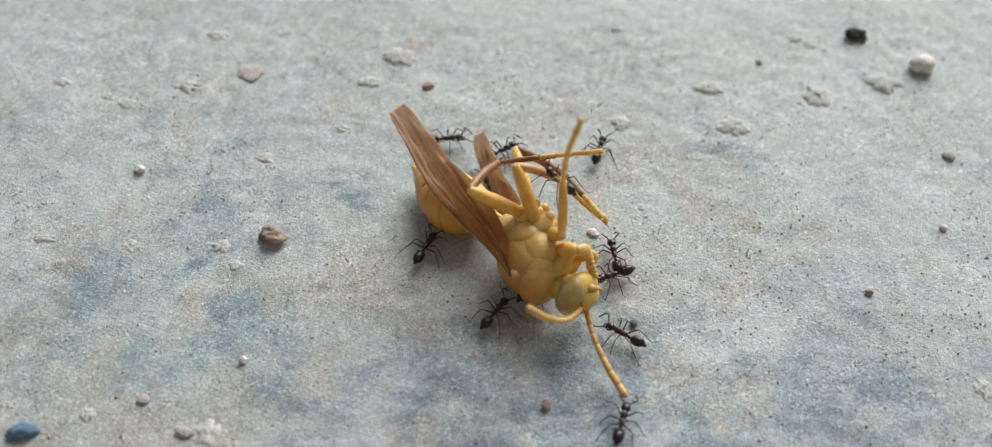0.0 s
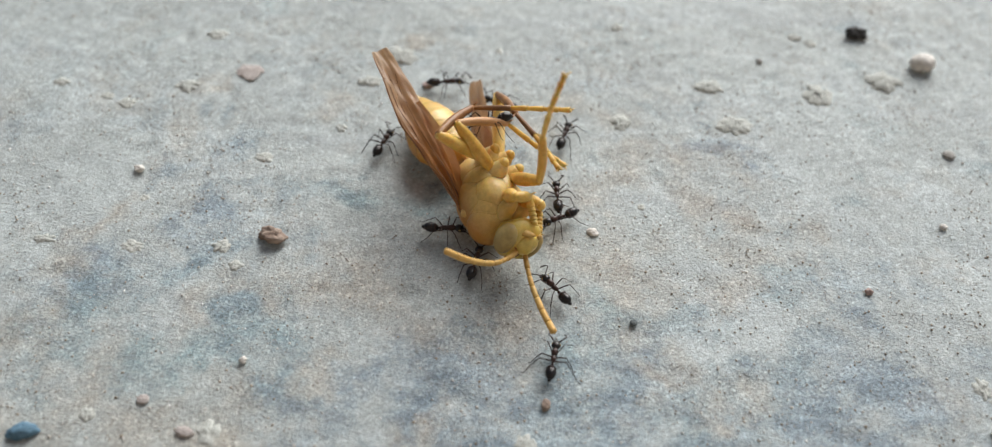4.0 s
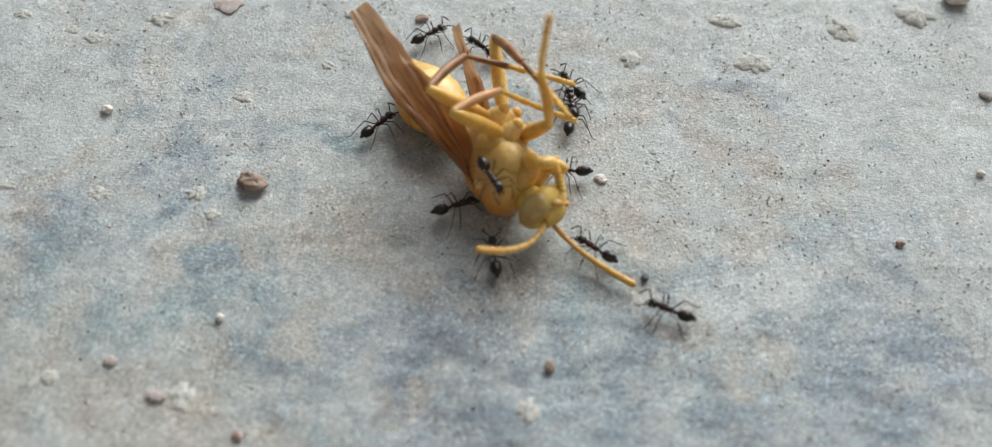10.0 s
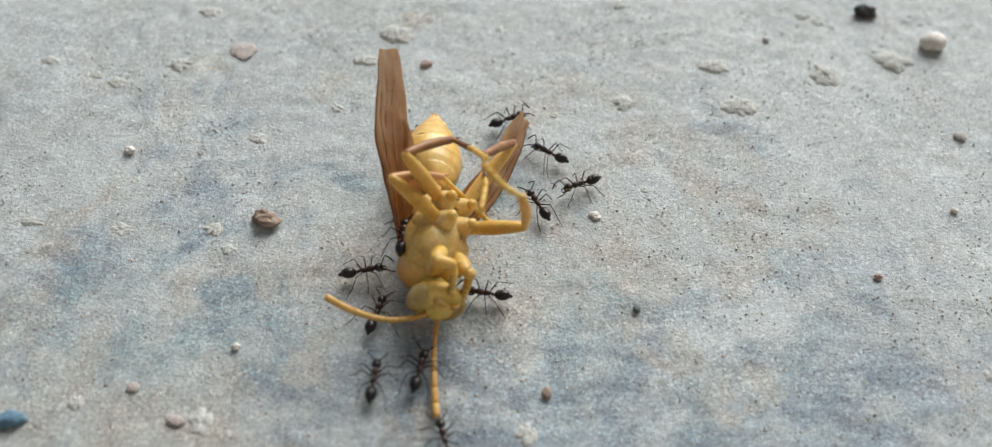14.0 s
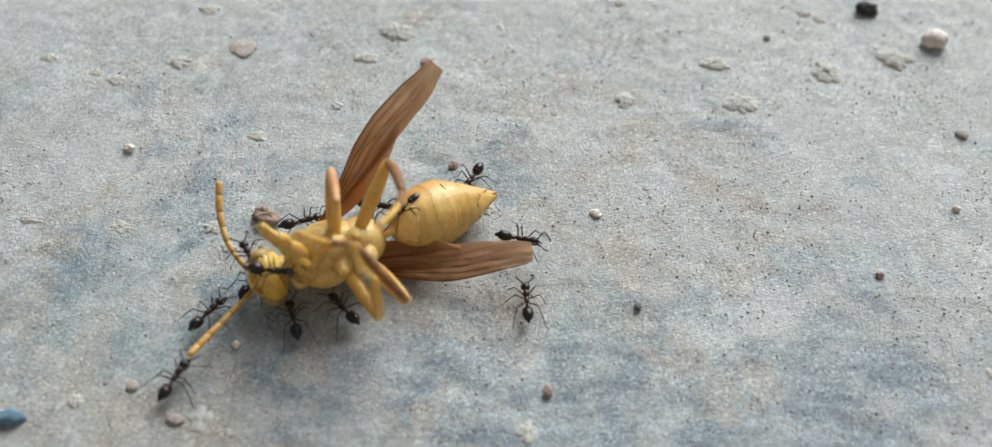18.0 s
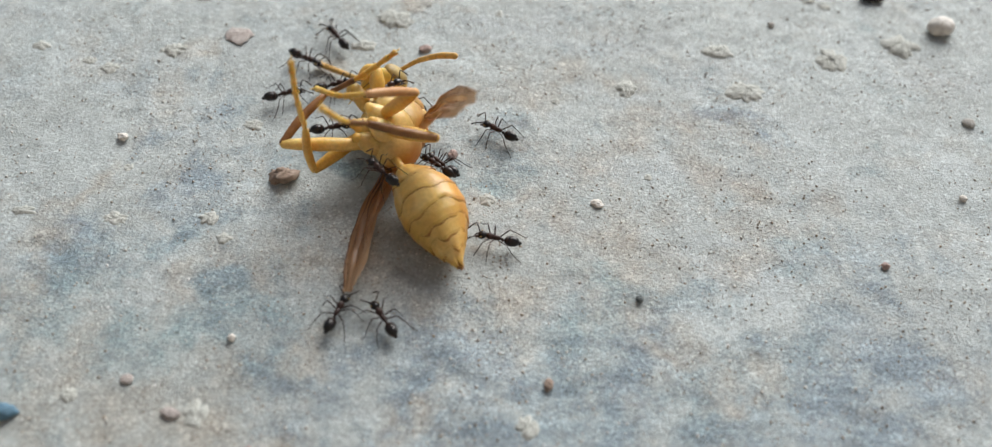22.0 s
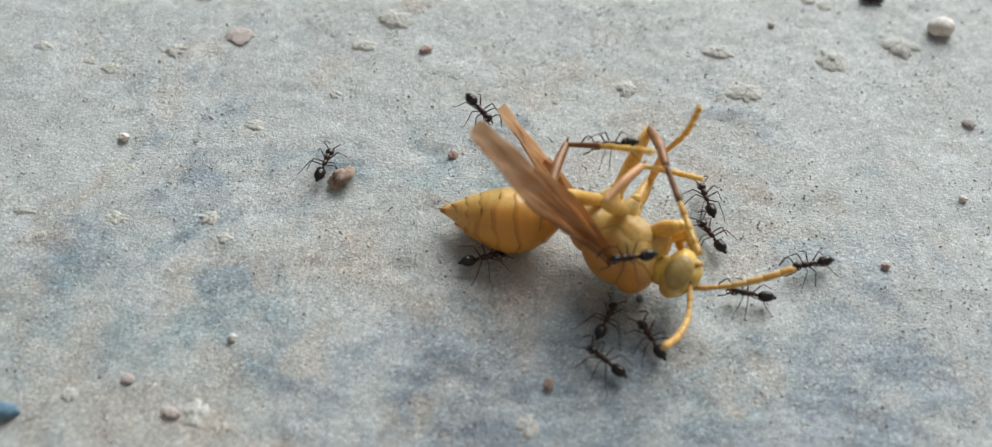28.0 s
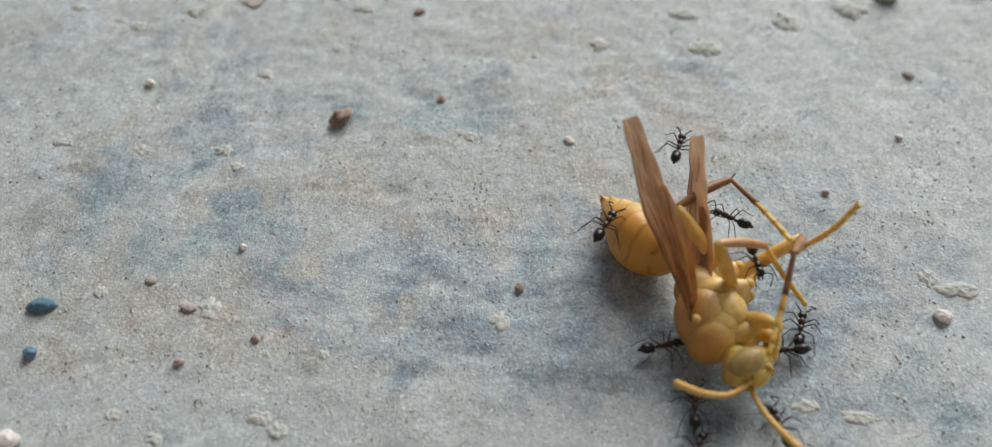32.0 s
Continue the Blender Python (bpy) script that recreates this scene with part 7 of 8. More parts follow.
    walk(ants['leg'], [
        (0.00, P(15.76, 6.06, 0.00, 0.0, -0.0, 99.5)), (1.00, P(15.56, 8.10, 0.00, 0.0, -0.0, 99.5)), (2.00, P(12.63, 9.51, 0.00, 0.0, -0.0, 97.4)),
        (3.00, P(11.32, 11.42, 0.00, 0.0, -0.0, 97.5)), (6.00, P(10.94, 13.44, 0.00, 0.0, -0.0, 78.3)),
        (7.00, P(10.93, 16.16, 0.00, 0.0, -0.0, 73.6)), (8.00, P(10.89, 17.11, 0.00, 0.0, -0.0, 108.8)),
        (9.00, P(10.54, 15.23, 0.00, 0.0, -0.0, 108.8)), (10.00, P(11.76, 14.44, 0.00, 0.0, -0.0, 82.9)),
        (11.00, P(9.35, 5.68, 0.00, 0.0, -0.0, 77.8)), (12.00, P(8.77, 7.73, 0.00, 0.0, -0.0, 74.6)), (13.00, P(8.68, 7.87, 0.00, 0.0, -0.0, 65.2)),
        (14.00, P(9.34, 9.25, 0.00, 0.0, -0.0, 121.3)), (17.00, P(-1.42, -1.65, 0.00, 0.0, -0.0, 138.7)),
        (18.00, P(-5.15, -2.00, 0.00, 0.0, -0.0, 136.2)), (19.00, P(-9.23, 0.61, 0.00, 0.0, -0.0, 89.4)),
        (20.00, P(-11.71, 9.02, 0.00, 0.0, -0.0, 28.6)), (21.00, P(-9.35, 9.58, 3.00, 0.0, -0.0, 33.4)),
        (22.00, P(-12.81, 18.56, 0.00, 0.0, -0.0, 20.4)), (23.00, P(-9.03, 21.93, 0.00, 0.0, -0.0, 15.3)),
        (24.00, P(-4.42, 24.31, 0.00, 0.0, -0.0, 23.4)), (25.00, P(4.36, 22.64, 2.00, 0.0, -0.0, 31.7)),
        (26.50, P(13.62, 16.04, 1.00, 0.0, -0.0, 68.0)), (28.00, P(22.88, 9.44, 0.00, 0.0, -0.0, 104.3)),
        (29.00, P(26.89, 7.58, 0.00, 0.0, -0.0, 106.3)), (30.00, P(30.75, 0.99, 0.00, 0.0, -0.0, 96.4)),
        (31.00, P(31.52, -6.04, 0.00, 0.0, -0.0, 88.3)), (32.00, P(32.28, -10.47, 0.00, 0.0, -0.0, 76.0)),])
    walk(ants['cheek'], [
        (0.00, P(15.61, 3.97, 0.00, 0.0, -0.0, -154.8)), (1.00, P(15.05, 5.67, 0.00, 0.0, -0.0, -150.8)),
        (2.00, P(12.28, 7.39, 0.00, 0.0, -0.0, -164.4)), (3.00, P(11.36, 9.83, 0.00, 0.0, -0.0, -143.7)),
        (6.00, P(11.12, 8.93, 0.00, 0.0, -0.0, -165.2)), (7.00, P(11.47, 11.87, 0.00, 0.0, -0.0, -148.1)),
        (8.00, P(11.13, 15.39, 0.00, 0.0, -0.0, -122.7)), (9.00, P(10.91, 12.66, 0.00, 0.0, -0.0, -137.7)),
        (10.00, P(11.50, 8.85, 0.00, 0.0, -0.0, -176.1)), (11.00, P(10.92, 4.83, 0.00, 0.0, -0.0, -164.1)),
        (12.00, P(9.78, 4.40, 0.00, 0.0, -0.0, 174.4)), (13.00, P(8.51, 2.84, 0.00, 0.0, -0.0, 177.1)),
        (14.00, P(5.60, 0.12, 0.00, 0.0, -0.0, 175.7)), (17.00, P(-5.21, -5.12, 0.00, 0.0, -0.0, 130.2)),
        (18.00, P(-8.67, -3.12, 0.00, 0.0, -0.0, 110.6)), (19.00, P(-11.13, 0.15, 0.00, 0.0, -0.0, 89.6)),
        (20.00, P(-11.60, 1.55, 0.00, 0.0, -0.0, 95.9)), (21.00, P(-11.91, 10.16, 0.00, 0.0, -0.0, 81.9)),
        (22.00, P(-8.20, 14.93, 0.00, 0.0, -0.0, 14.1)), (23.00, P(-5.65, 17.26, 0.00, 0.0, -0.0, 22.0)),
        (24.00, P(-0.04, 20.21, 0.00, 0.0, -0.0, 37.5)), (24.33, P(3.42, 17.65, 1.33, 0.0, -0.0, 85.0)),
        (24.67, P(6.88, 15.09, 2.67, 0.0, -0.0, 132.6)), (25.00, P(10.34, 12.54, 4.00, 0.0, -0.0, -179.9)),
        (28.00, P(17.71, -3.89, 0.00, 0.0, -0.0, 118.7)), (29.00, P(23.04, -4.16, 0.00, 0.0, -0.0, 102.7)),
        (30.00, P(24.43, -9.40, 0.00, 0.0, -0.0, 111.0)), (31.00, P(19.66, -11.91, 0.00, 0.0, -0.0, 42.0)),
        (32.00, P(23.60, -17.79, 0.00, 0.0, -0.0, 85.9)),])
    walk(ants['foot'], [
        (0.00, P(14.86, 18.01, 0.00, 0.0, -0.0, 74.3)), (1.00, P(15.20, 16.55, 0.00, 0.0, -0.0, 88.5)),
        (2.00, P(12.34, 15.89, 0.00, 0.0, -0.0, 89.0)), (3.00, P(11.59, 20.11, 0.00, 0.0, -0.0, 82.3)),
        (6.00, P(12.10, 17.75, 0.00, 0.0, -0.0, 65.2)), (7.00, P(11.11, 22.33, 0.00, 0.0, -0.0, 71.2)),
        (8.00, P(11.10, 21.91, 0.00, 0.0, -0.0, 85.9)), (9.00, P(11.36, 21.69, 0.00, 0.0, -0.0, 127.0)),
        (10.00, P(11.81, 16.10, 0.00, 0.0, -0.0, 99.2)), (11.00, P(12.07, 13.84, 0.00, 0.0, -0.0, 53.4)),
        (12.00, P(11.07, 12.83, 0.00, 0.0, -0.0, 78.6)), (13.00, P(10.24, 12.73, 0.00, 0.0, -0.0, 86.7)),
        (14.00, P(10.19, 14.92, 0.00, 0.0, -0.0, 150.9)), (17.00, P(10.16, 3.80, 0.00, 0.0, -0.0, 111.1)),
        (18.00, P(8.64, -0.48, 0.00, 0.0, -0.0, 96.3)), (19.00, P(6.96, -2.83, 0.00, 0.0, -0.0, 120.7)),
        (20.00, P(5.19, -4.76, 0.00, 0.0, -0.0, 115.1)), (21.00, P(0.31, -4.84, 0.00, 0.0, -0.0, 85.0)),
        (22.00, P(-5.17, -3.05, 0.00, 0.0, -0.0, 70.3)), (23.00, P(-6.96, -1.53, 0.00, 0.0, -0.0, 96.5)),
        (24.00, P(-9.33, 3.59, 0.00, 0.0, -0.0, 88.2)), (25.00, P(-9.83, 9.32, 0.00, 0.0, -0.0, 79.7)),
        (28.00, P(-8.25, 11.03, 0.00, 0.0, -0.0, 78.0)), (28.07, P(-9.20, 5.90, 0.00, 0.0, -0.0, 20.3)),
        (28.13, P(-10.16, 0.77, 0.00, 0.0, -0.0, -37.4)), (28.20, P(-11.11, -4.36, 0.00, 0.0, -0.0, -95.1)),
        (28.30, P(-7.64, 1.54, 0.00, 0.0, -0.0, -41.8)), (28.40, P(-4.17, 7.44, 0.00, 0.0, -0.0, 11.5)),
        (28.50, P(-0.70, 13.33, 0.00, 0.0, -0.0, 64.8)), (28.70, P(8.02, 27.47, 0.00, 0.0, -0.0, 58.0)),
        (29.00, P(15.47, 44.12, 0.00, 0.0, -0.0, 72.1)), (32.00, P(20.07, 47.36, 0.00, 0.0, -0.0, 80.7)),])
    walk(ants['knee'], [
        (0.00, P(6.09, 17.13, 0.00, 0.0, -0.0, 35.5)), (0.50, P(6.15, 16.22, 0.00, 0.0, -0.0, 101.0)), (1.00, P(6.21, 15.31, 0.00, 0.0, -0.0, 166.5)),
        (2.00, P(6.66, 21.24, 0.00, 0.0, -0.0, 178.6)), (3.00, P(5.03, 23.10, 0.00, 0.0, -0.0, 152.2)),
        (6.00, P(7.01, 23.35, 0.00, 0.0, -0.0, -175.6)), (7.00, P(5.11, 24.52, 0.00, 0.0, -0.0, 170.5)),
        (8.00, P(2.38, 26.51, 0.00, 0.0, -0.0, -175.6)), (9.00, P(2.22, 24.24, 0.00, 0.0, -0.0, 158.0)),
        (10.00, P(4.16, 21.97, 0.00, 0.0, -0.0, 143.1)), (11.00, P(7.34, 19.29, 0.00, 0.0, -0.0, 157.7)),
        (12.00, P(6.13, 19.26, 0.00, 0.0, -0.0, 152.3)), (13.00, P(6.94, 17.65, 0.00, 0.0, -0.0, 136.5)),
        (14.00, P(1.76, 4.18, 4.00, 0.0, -0.0, 66.8)), (15.00, P(0.89, 4.14, 4.33, 0.0, -0.0, 123.6)),
        (16.00, P(0.02, 4.11, 4.67, 0.0, -0.0, -179.6)), (17.00, P(-0.86, 4.07, 5.00, 0.0, -0.0, -122.7)),
        (18.00, P(-1.15, 4.53, 4.00, 0.0, -0.0, -131.0)), (19.00, P(-0.80, 3.24, 4.00, 0.0, -0.0, -124.5)),
        (20.00, P(-2.09, 2.04, 4.00, 0.0, -0.0, 177.4)), (21.00, P(-2.91, 5.74, 4.00, 0.0, -0.0, 172.6)),
        (22.00, P(-2.89, 7.17, 4.00, 0.0, -0.0, 138.1)), (23.00, P(-2.29, 9.02, 3.00, 0.0, -0.0, 123.9)),
        (23.50, P(-0.96, 9.59, 3.00, 0.0, -0.0, 163.2)), (24.00, P(0.36, 10.16, 3.00, 0.0, -0.0, -157.5)),
        (25.00, P(1.21, 10.20, 3.00, 0.0, -0.0, -139.4)), (28.00, P(12.89, 6.09, 3.00, 0.0, -0.0, -161.4)),
        (29.00, P(17.54, 5.64, 2.00, 0.0, -0.0, -159.9)), (30.00, P(21.63, 2.82, 2.00, 0.0, -0.0, -149.7)),
        (31.00, P(23.41, 3.61, 1.00, 0.0, -0.0, -170.2)), (32.00, P(27.53, -0.70, 1.00, 0.0, -0.0, 154.9)),])
    walk(ants['climber'], [
        (0.00, P(10.57, 7.73, 7.00, 0.0, -0.0, 133.6)), (1.00, P(8.55, 8.13, 7.00, 0.0, -0.0, 176.8)), (1.50, P(5.81, 9.07, 6.50, 0.0, -0.0, 138.9)),
        (2.00, P(3.06, 10.00, 6.00, 0.0, -0.0, 101.1)), (2.50, P(3.98, 11.92, 6.50, 0.0, -0.0, 151.5)),
        (3.00, P(4.89, 13.83, 7.00, 0.0, -0.0, -158.1)), (6.00, P(5.05, 13.77, 7.00, 0.0, -0.0, -168.9)),
        (7.00, P(3.61, 14.82, 7.00, 0.0, -0.0, -123.5)), (8.00, P(1.40, 14.84, 6.00, 0.0, -0.0, -60.6)),
        (8.50, P(3.56, 16.21, 4.50, 0.0, -0.0, -111.6)), (9.00, P(5.71, 17.59, 3.00, 0.0, -0.0, -162.7)),
        (9.50, P(5.70, 10.77, 4.00, 0.0, -0.0, -111.8)), (10.00, P(5.68, 3.95, 5.00, 0.0, -0.0, -60.9)),
        (11.00, P(3.80, 2.25, 5.00, 0.0, -0.0, -63.1)), (11.33, P(3.18, 3.66, 4.67, 0.0, -0.0, -3.6)), (11.67, P(2.55, 5.08, 4.33, 0.0, -0.0, 55.9)),
        (12.00, P(1.93, 6.49, 4.00, 0.0, -0.0, 115.5)), (12.50, P(1.78, 5.99, 4.50, 0.0, -0.0, 176.1)),
        (13.00, P(1.63, 5.48, 5.00, 0.0, -0.0, -123.3)), (13.33, P(0.77, 4.66, 4.33, 0.0, -0.0, -173.0)),
        (13.67, P(-0.08, 3.84, 3.67, 0.0, -0.0, 137.4)), (14.00, P(-0.94, 3.02, 3.00, 0.0, -0.0, 87.7)),
        (15.50, P(-4.17, -0.92, 4.00, 0.0, -0.0, 144.8)), (17.00, P(-7.39, -4.87, 5.00, 0.0, -0.0, -158.0)),
        (17.33, P(-8.20, -3.83, 4.67, 0.0, -0.0, -107.4)), (17.67, P(-9.02, -2.79, 4.33, 0.0, -0.0, -56.7)),
        (18.00, P(-9.83, -1.76, 4.00, 0.0, -0.0, -6.0)), (19.00, P(-11.29, 2.41, 6.00, 0.0, -0.0, -62.4)),
        (20.00, P(-10.98, 1.50, 5.00, 0.0, -0.0, -48.9)), (20.50, P(-10.10, 3.93, 5.00, 0.0, -0.0, 14.6)),
        (21.00, P(-9.22, 6.36, 5.00, 0.0, -0.0, 78.0)), (22.00, P(-3.57, 15.97, 4.00, 0.0, -0.0, 33.4)),
        (22.50, P(-2.66, 16.51, 4.00, 0.0, -0.0, 96.4)), (23.00, P(-1.76, 17.05, 4.00, 0.0, -0.0, 159.3)),
        (24.00, P(6.05, 15.32, 4.00, 0.0, -0.0, 154.8)), (24.50, P(7.56, 15.08, 3.50, 0.0, -0.0, 108.5)),
        (25.00, P(9.07, 14.84, 3.00, 0.0, -0.0, 62.3)), (26.50, P(11.72, 11.64, 5.00, 0.0, -0.0, 127.6)),
        (28.00, P(14.38, 8.43, 7.00, 0.0, -0.0, -167.2)), (29.00, P(21.41, 6.69, 4.00, 0.0, -0.0, 129.8)),
        (30.00, P(23.91, 4.42, 6.00, 0.0, -0.0, 153.0)), (31.00, P(26.04, -3.20, 4.00, 0.0, -0.0, 101.2)),
        (31.33, P(26.78, -4.55, 4.00, 0.0, -0.0, 160.3)), (31.67, P(27.53, -5.89, 4.00, 0.0, -0.0, -140.7)),
        (32.00, P(28.27, -7.23, 4.00, 0.0, -0.0, -81.6)),])
    walk(ants['wanderer'], [
        (0.00, P(20.72, 51.00, 0.00, 0.0, -0.0, -113.3)), (6.50, P(23.58, 44.75, 0.00, 0.0, -0.0, -117.1)),
        (7.00, P(25.68, 34.59, 0.00, 0.0, -0.0, -169.6)), (7.50, P(29.16, 28.77, 0.00, 0.0, -0.0, 140.0)),
        (8.00, P(29.77, 29.44, 0.00, 0.0, -0.0, 177.9)), (8.50, P(19.08, 17.85, 0.00, 0.0, -0.0, 176.1)),
        (9.00, P(11.53, 21.26, 0.00, 0.0, -0.0, 130.1)), (10.00, P(11.81, 18.12, 0.00, 0.0, -0.0, 125.0)),
        (10.17, P(12.65, 14.93, 0.00, 0.0, -0.0, -179.7)), (10.33, P(13.49, 11.74, 0.00, 0.0, -0.0, -124.4)),
        (10.50, P(14.33, 8.54, 0.00, 0.0, -0.0, -69.2)), (11.00, P(16.41, 4.20, 0.00, 0.0, -0.0, -108.2)),
        (11.50, P(11.35, -1.79, 0.00, 0.0, -0.0, -136.6)), (11.67, P(8.29, -2.45, 0.00, 0.0, -0.0, 172.1)),
        (11.83, P(5.22, -3.11, 0.00, 0.0, -0.0, 120.8)), (12.00, P(2.16, -3.76, 0.00, 0.0, -0.0, 69.6)),
        (12.17, P(1.80, -4.34, 0.00, 0.0, -0.0, 20.0)), (12.33, P(1.44, -4.91, 0.00, 0.0, -0.0, -29.5)),
        (12.50, P(1.08, -5.49, 0.00, 0.0, -0.0, -79.1)), (12.67, P(1.35, -6.16, 0.00, 0.0, -0.0, -136.3)),
        (12.83, P(1.63, -6.84, 0.00, 0.0, -0.0, 166.5)), (13.00, P(1.90, -7.51, 0.00, 0.0, -0.0, 109.3)),
        (14.00, P(-2.06, -7.68, 0.00, 0.0, -0.0, 86.9)), (14.17, P(-5.43, -4.26, 0.00, 0.0, -0.0, 29.8)),
        (14.33, P(-8.79, -0.83, 0.00, 0.0, -0.0, -27.2)), (14.50, P(-12.15, 2.60, 0.00, 0.0, -0.0, -84.2)),
        (15.17, P(-12.43, 3.01, 0.00, 0.0, -0.0, -140.0)), (15.83, P(-12.70, 3.41, 0.00, 0.0, -0.0, 164.3)),
        (16.50, P(-12.97, 3.82, 0.00, 0.0, -0.0, 108.6)), (17.00, P(-9.05, 3.76, 0.00, 0.0, -0.0, 79.9)),
        (18.00, P(-12.35, 0.02, 0.00, 0.0, -0.0, 74.0)), (18.33, P(-11.43, 3.43, 0.00, 0.0, -0.0, 22.4)),
        (18.67, P(-10.51, 6.84, 0.00, 0.0, -0.0, -29.2)), (19.00, P(-9.60, 10.25, 0.00, 0.0, -0.0, -80.7)),
        (20.00, P(-10.69, 10.93, 0.00, 0.0, -0.0, -11.9)), (21.00, P(-8.37, 16.09, 0.00, 0.0, -0.0, -73.5)),
        (21.33, P(-8.71, 19.43, 0.00, 0.0, -0.0, -126.2)), (21.67, P(-9.05, 22.77, 0.00, 0.0, -0.0, -178.9)),
        (22.00, P(-9.39, 26.11, 0.00, 0.0, -0.0, 128.4)), (23.00, P(-10.47, 30.15, 0.00, 0.0, -0.0, 135.5)),
        (24.00, P(-10.66, 30.26, 0.00, 0.0, -0.0, 137.0)), (25.00, P(-10.65, 32.48, 0.00, 0.0, -0.0, 123.5)),
        (26.50, P(-14.69, 35.02, 0.00, 0.0, -0.0, -174.5)), (28.00, P(-18.73, 37.55, 0.00, 0.0, -0.0, -112.5)),
        (32.00, P(-26.79, 36.11, 0.00, 0.0, -0.0, -108.1)),])
    walk(ants['stroller'], [
        (0.00, P(-10.99, 64.43, 0.00, 0.0, -0.0, -68.2)), (10.70, P(-8.12, 49.15, 0.00, 0.0, -0.0, -67.1)),
        (10.80, P(-6.61, 42.07, 0.00, 0.0, -0.0, -14.5)), (10.90, P(-5.10, 34.98, 0.00, 0.0, -0.0, 38.1)),
        (11.00, P(-3.60, 27.90, 0.00, 0.0, -0.0, 90.7)), (11.50, P(7.21, 32.07, 0.00, 0.0, -0.0, 152.7)),
        (11.67, P(7.30, 31.45, 0.00, 0.0, -0.0, 97.3)), (11.83, P(7.39, 30.83, 0.00, 0.0, -0.0, 42.0)),
        (12.00, P(7.47, 30.22, 0.00, 0.0, -0.0, -13.4)), (13.00, P(9.40, 30.15, 0.00, 0.0, -0.0, 1.8)),
        (13.25, P(10.29, 26.87, 0.00, 0.0, -0.0, -53.8)), (13.50, P(11.19, 23.59, 0.00, 0.0, -0.0, -109.4)),
        (14.00, P(12.88, 11.56, 0.00, 0.0, -0.0, -152.7)), (14.50, P(18.18, 13.91, 0.00, 0.0, -0.0, -96.4)),
        (15.50, P(23.50, 10.07, 0.00, 0.0, -0.0, -143.5)), (16.50, P(28.81, 6.24, 0.00, 0.0, -0.0, 169.4)),
        (16.67, P(35.53, 5.95, 0.00, 0.0, -0.0, -134.2)), (16.83, P(42.25, 5.66, 0.00, 0.0, -0.0, -77.7)),
        (17.00, P(48.96, 5.37, 0.00, 0.0, -0.0, -21.3)), (20.00, P(49.83, 0.79, 0.00, 0.0, -0.0, -20.5)),
        (32.00, P(54.94, -10.14, 0.00, 0.0, -0.0, -20.5)),])
    walk(ants['runner'], [
        (0.00, P(-50.28, 66.44, 0.00, 0.0, -0.0, -48.0)), (8.80, P(-45.02, 57.04, 0.00, 0.0, -0.0, -47.3)),
        (9.00, P(-7.67, 13.32, 0.00, 0.0, -0.0, -5.0)), (9.20, P(4.88, 14.34, 0.00, 0.0, -0.0, -41.6)),
        (10.00, P(6.11, 12.18, 0.00, 0.0, -0.0, -41.4)), (11.00, P(4.42, 10.23, 0.00, 0.0, -0.0, -48.8)),
        (12.00, P(3.62, 11.09, 0.00, 0.0, -0.0, -77.8)), (12.80, P(3.26, 10.22, 0.00, 0.0, -0.0, -86.3)),
        (12.90, P(0.87, 18.62, 0.00, 0.0, -0.0, -146.1)), (13.00, P(-1.52, 27.02, 0.00, 0.0, -0.0, 154.1)),
        (13.20, P(-19.33, 54.67, 0.00, 0.0, -0.0, 128.2)), (14.20, P(-23.69, 57.09, 0.00, 0.0, -0.0, -175.3)),
        (15.20, P(-28.05, 59.51, 0.00, 0.0, -0.0, -118.8)), (16.20, P(-32.41, 61.93, 0.00, 0.0, -0.0, -62.2)),
        (16.50, P(-20.58, 30.57, 0.00, 0.0, -0.0, -37.4)), (17.00, P(-7.88, 21.47, 0.00, 0.0, -0.0, -15.2)),
        (17.20, P(-3.74, 6.25, 0.00, 0.0, -0.0, -66.8)), (17.35, P(-3.73, 4.69, 0.00, 0.0, -0.0, -112.2)),
        (17.50, P(-3.72, 3.12, 0.00, 0.0, -0.0, -157.6)), (18.80, P(-5.07, 4.76, 0.00, 0.0, -0.0, 170.0)),
        (18.87, P(0.23, 9.51, 0.00, 0.0, -0.0, -137.4)), (18.93, P(5.53, 14.26, 0.00, 0.0, -0.0, -84.8)),
        (19.00, P(10.83, 19.00, 0.00, 0.0, -0.0, -32.2)), (19.20, P(50.27, 11.36, 0.00, 0.0, -0.0, -35.2)),
        (20.20, P(55.67, 20.73, 0.00, 0.0, -0.0, -94.7)), (21.20, P(61.08, 30.10, 0.00, 0.0, -0.0, -154.1)),
        (21.40, P(19.24, 17.80, 0.00, 0.0, -0.0, -164.0)), (21.60, P(10.99, 8.16, 0.00, 0.0, -0.0, -155.5)),
        (21.80, P(5.39, 12.48, 0.00, 0.0, -0.0, 146.6)), (22.00, P(5.78, 15.62, 0.00, 0.0, -0.0, 150.7)),
        (23.00, P(4.29, 15.78, 0.00, 0.0, -0.0, 164.2)), (24.00, P(8.28, 13.81, 0.00, 0.0, -0.0, 148.6)),
        (25.00, P(12.09, 10.50, 0.00, 0.0, -0.0, 135.4)), (28.00, P(14.56, -2.45, 0.00, 0.0, -0.0, 65.5)),
        (29.00, P(19.13, -3.36, 0.00, 0.0, -0.0, 65.1)), (30.00, P(21.24, -8.47, 0.00, 0.0, -0.0, 72.2)),
        (31.00, P(19.24, -11.82, 0.00, 0.0, -0.0, 48.6)), (32.00, P(23.37, -21.16, 0.00, 0.0, -0.0, 56.6)),])
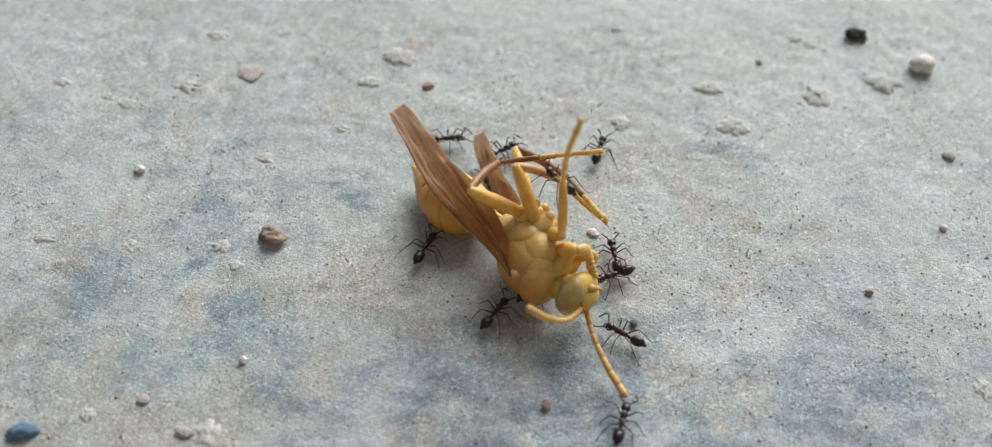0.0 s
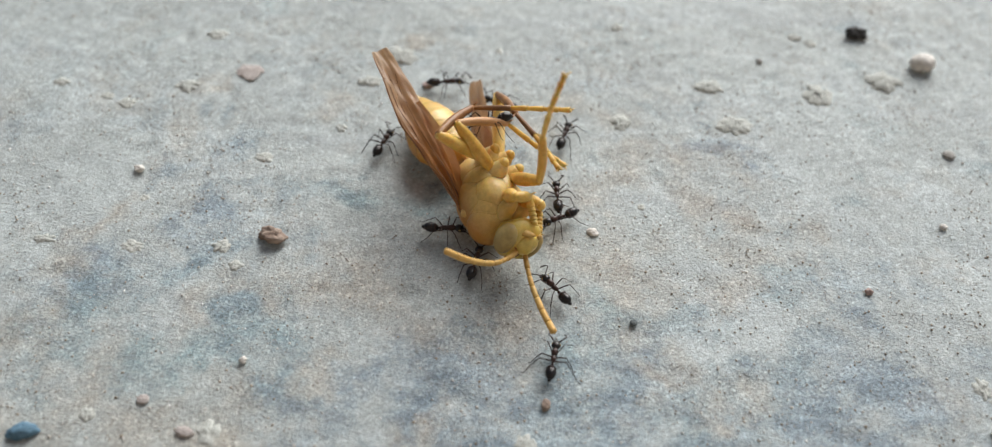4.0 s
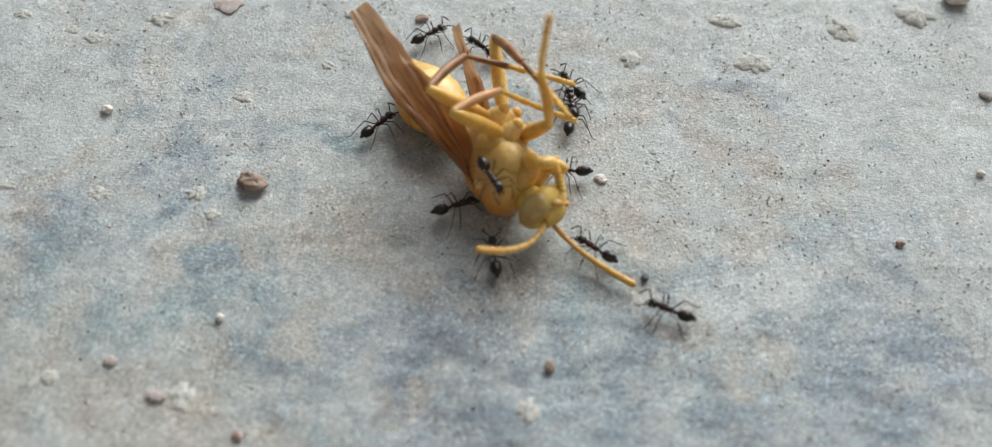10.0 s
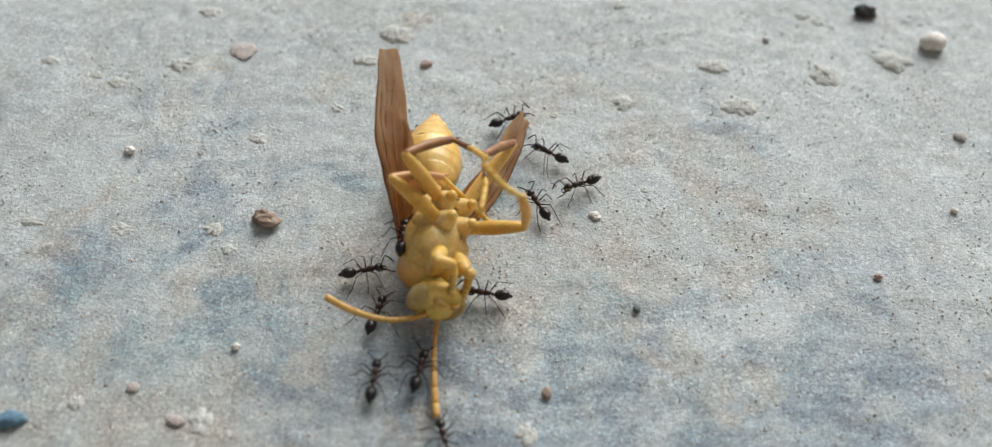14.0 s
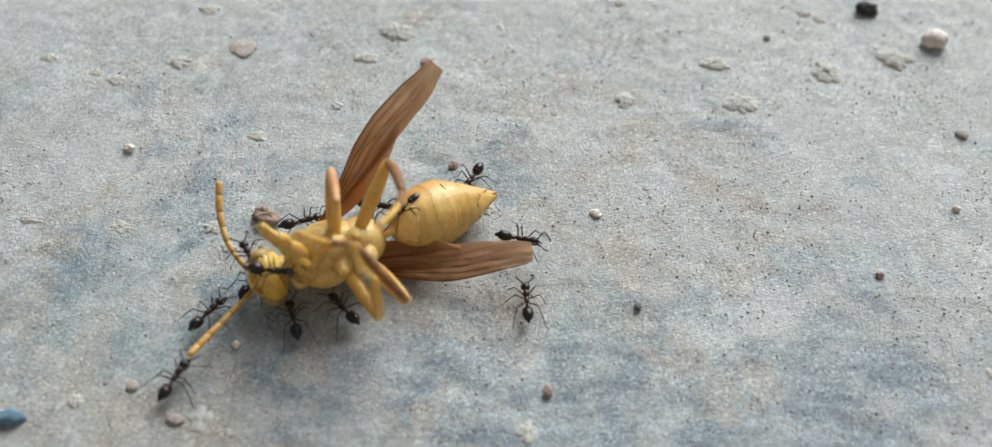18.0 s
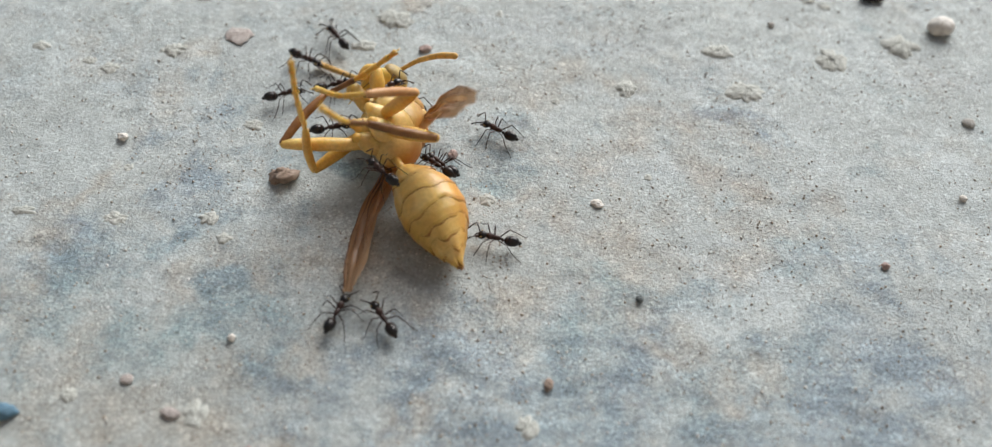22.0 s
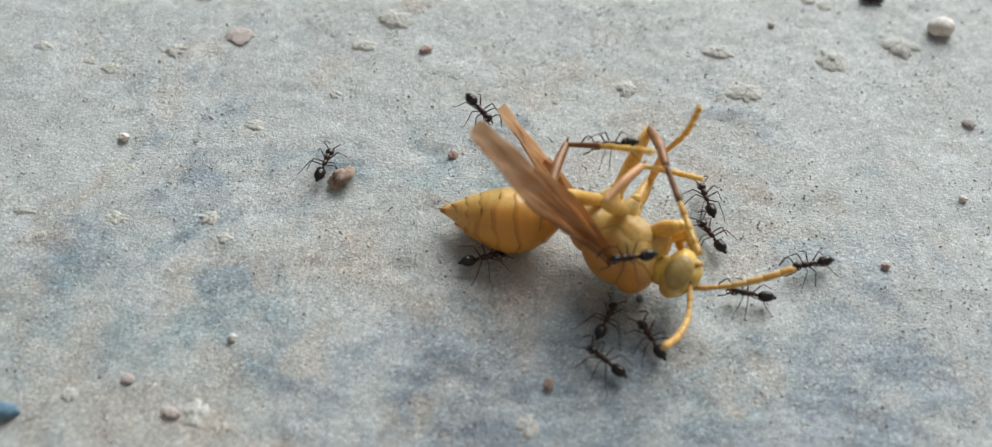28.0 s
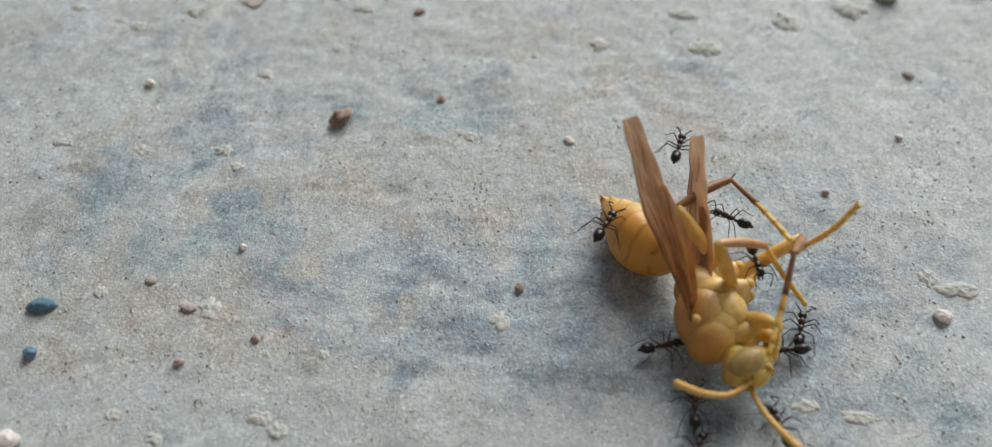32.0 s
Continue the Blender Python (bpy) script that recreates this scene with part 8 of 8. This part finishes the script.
    walk(ants['straggler'], [
        (0.00, P(5.10, 12.77, 0.00, 0.0, -0.0, 110.3)), (2.00, P(4.39, 12.69, 0.00, 0.0, -0.0, 136.9)),
        (3.00, P(3.32, 16.00, 0.00, 0.0, -0.0, 130.2)), (4.50, P(2.46, 18.68, 0.50, 0.0, -0.0, 90.6)), (6.00, P(1.61, 21.36, 1.00, 0.0, -0.0, 51.1)),
        (6.50, P(2.55, 18.81, 1.00, 0.0, -0.0, 97.8)), (7.00, P(3.50, 16.27, 1.00, 0.0, -0.0, 144.4)), (7.50, P(3.09, 15.02, 0.50, 0.0, -0.0, 100.8)),
        (8.00, P(2.68, 13.77, 0.00, 0.0, -0.0, 57.2)), (9.00, P(2.90, 13.31, 0.00, 0.0, -0.0, 66.0)), (11.00, P(2.10, 11.28, 1.00, 0.0, -0.0, 46.8)),
        (12.00, P(1.52, 12.15, 0.50, 0.0, -0.0, -0.9)), (13.00, P(0.94, 13.02, 0.00, 0.0, -0.0, -48.7)),
        (17.00, P(-3.80, 7.86, 0.00, 0.0, -0.0, -27.9)), (18.00, P(-3.65, 7.87, 0.00, 0.0, -0.0, -7.6)),
        (19.00, P(-4.02, 8.55, 0.00, 0.0, -0.0, 13.8)), (19.33, P(-3.38, 8.77, 0.00, 0.0, -0.0, -41.9)),
        (19.67, P(-2.73, 9.00, 0.00, 0.0, -0.0, -97.7)), (20.00, P(-2.09, 9.22, 0.00, 0.0, -0.0, -153.5)),
        (21.00, P(-1.72, 11.65, 0.00, 0.0, -0.0, 137.9)), (22.00, P(1.24, 11.58, 0.00, 0.0, -0.0, 144.1)),
        (23.00, P(2.03, 11.12, 0.00, 0.0, -0.0, 141.7)), (24.00, P(6.99, 14.99, 0.00, 0.0, -0.0, 115.3)),
        (25.00, P(8.98, 8.15, 0.00, 0.0, -0.0, 76.6)), (28.00, P(14.32, -5.90, 0.00, 0.0, -0.0, 140.4)),
        (28.30, P(7.61, -7.16, 0.00, 0.0, -0.0, 154.5)), (28.65, P(3.10, -11.79, 0.00, 0.0, -0.0, 98.6)),
        (29.00, P(-1.41, -16.41, 0.00, 0.0, -0.0, 42.6)), (32.00, P(-2.25, -32.06, 0.00, 0.0, -0.0, 51.9)),])
    for ant in ants.values():
        step_legs(ant)


motions()
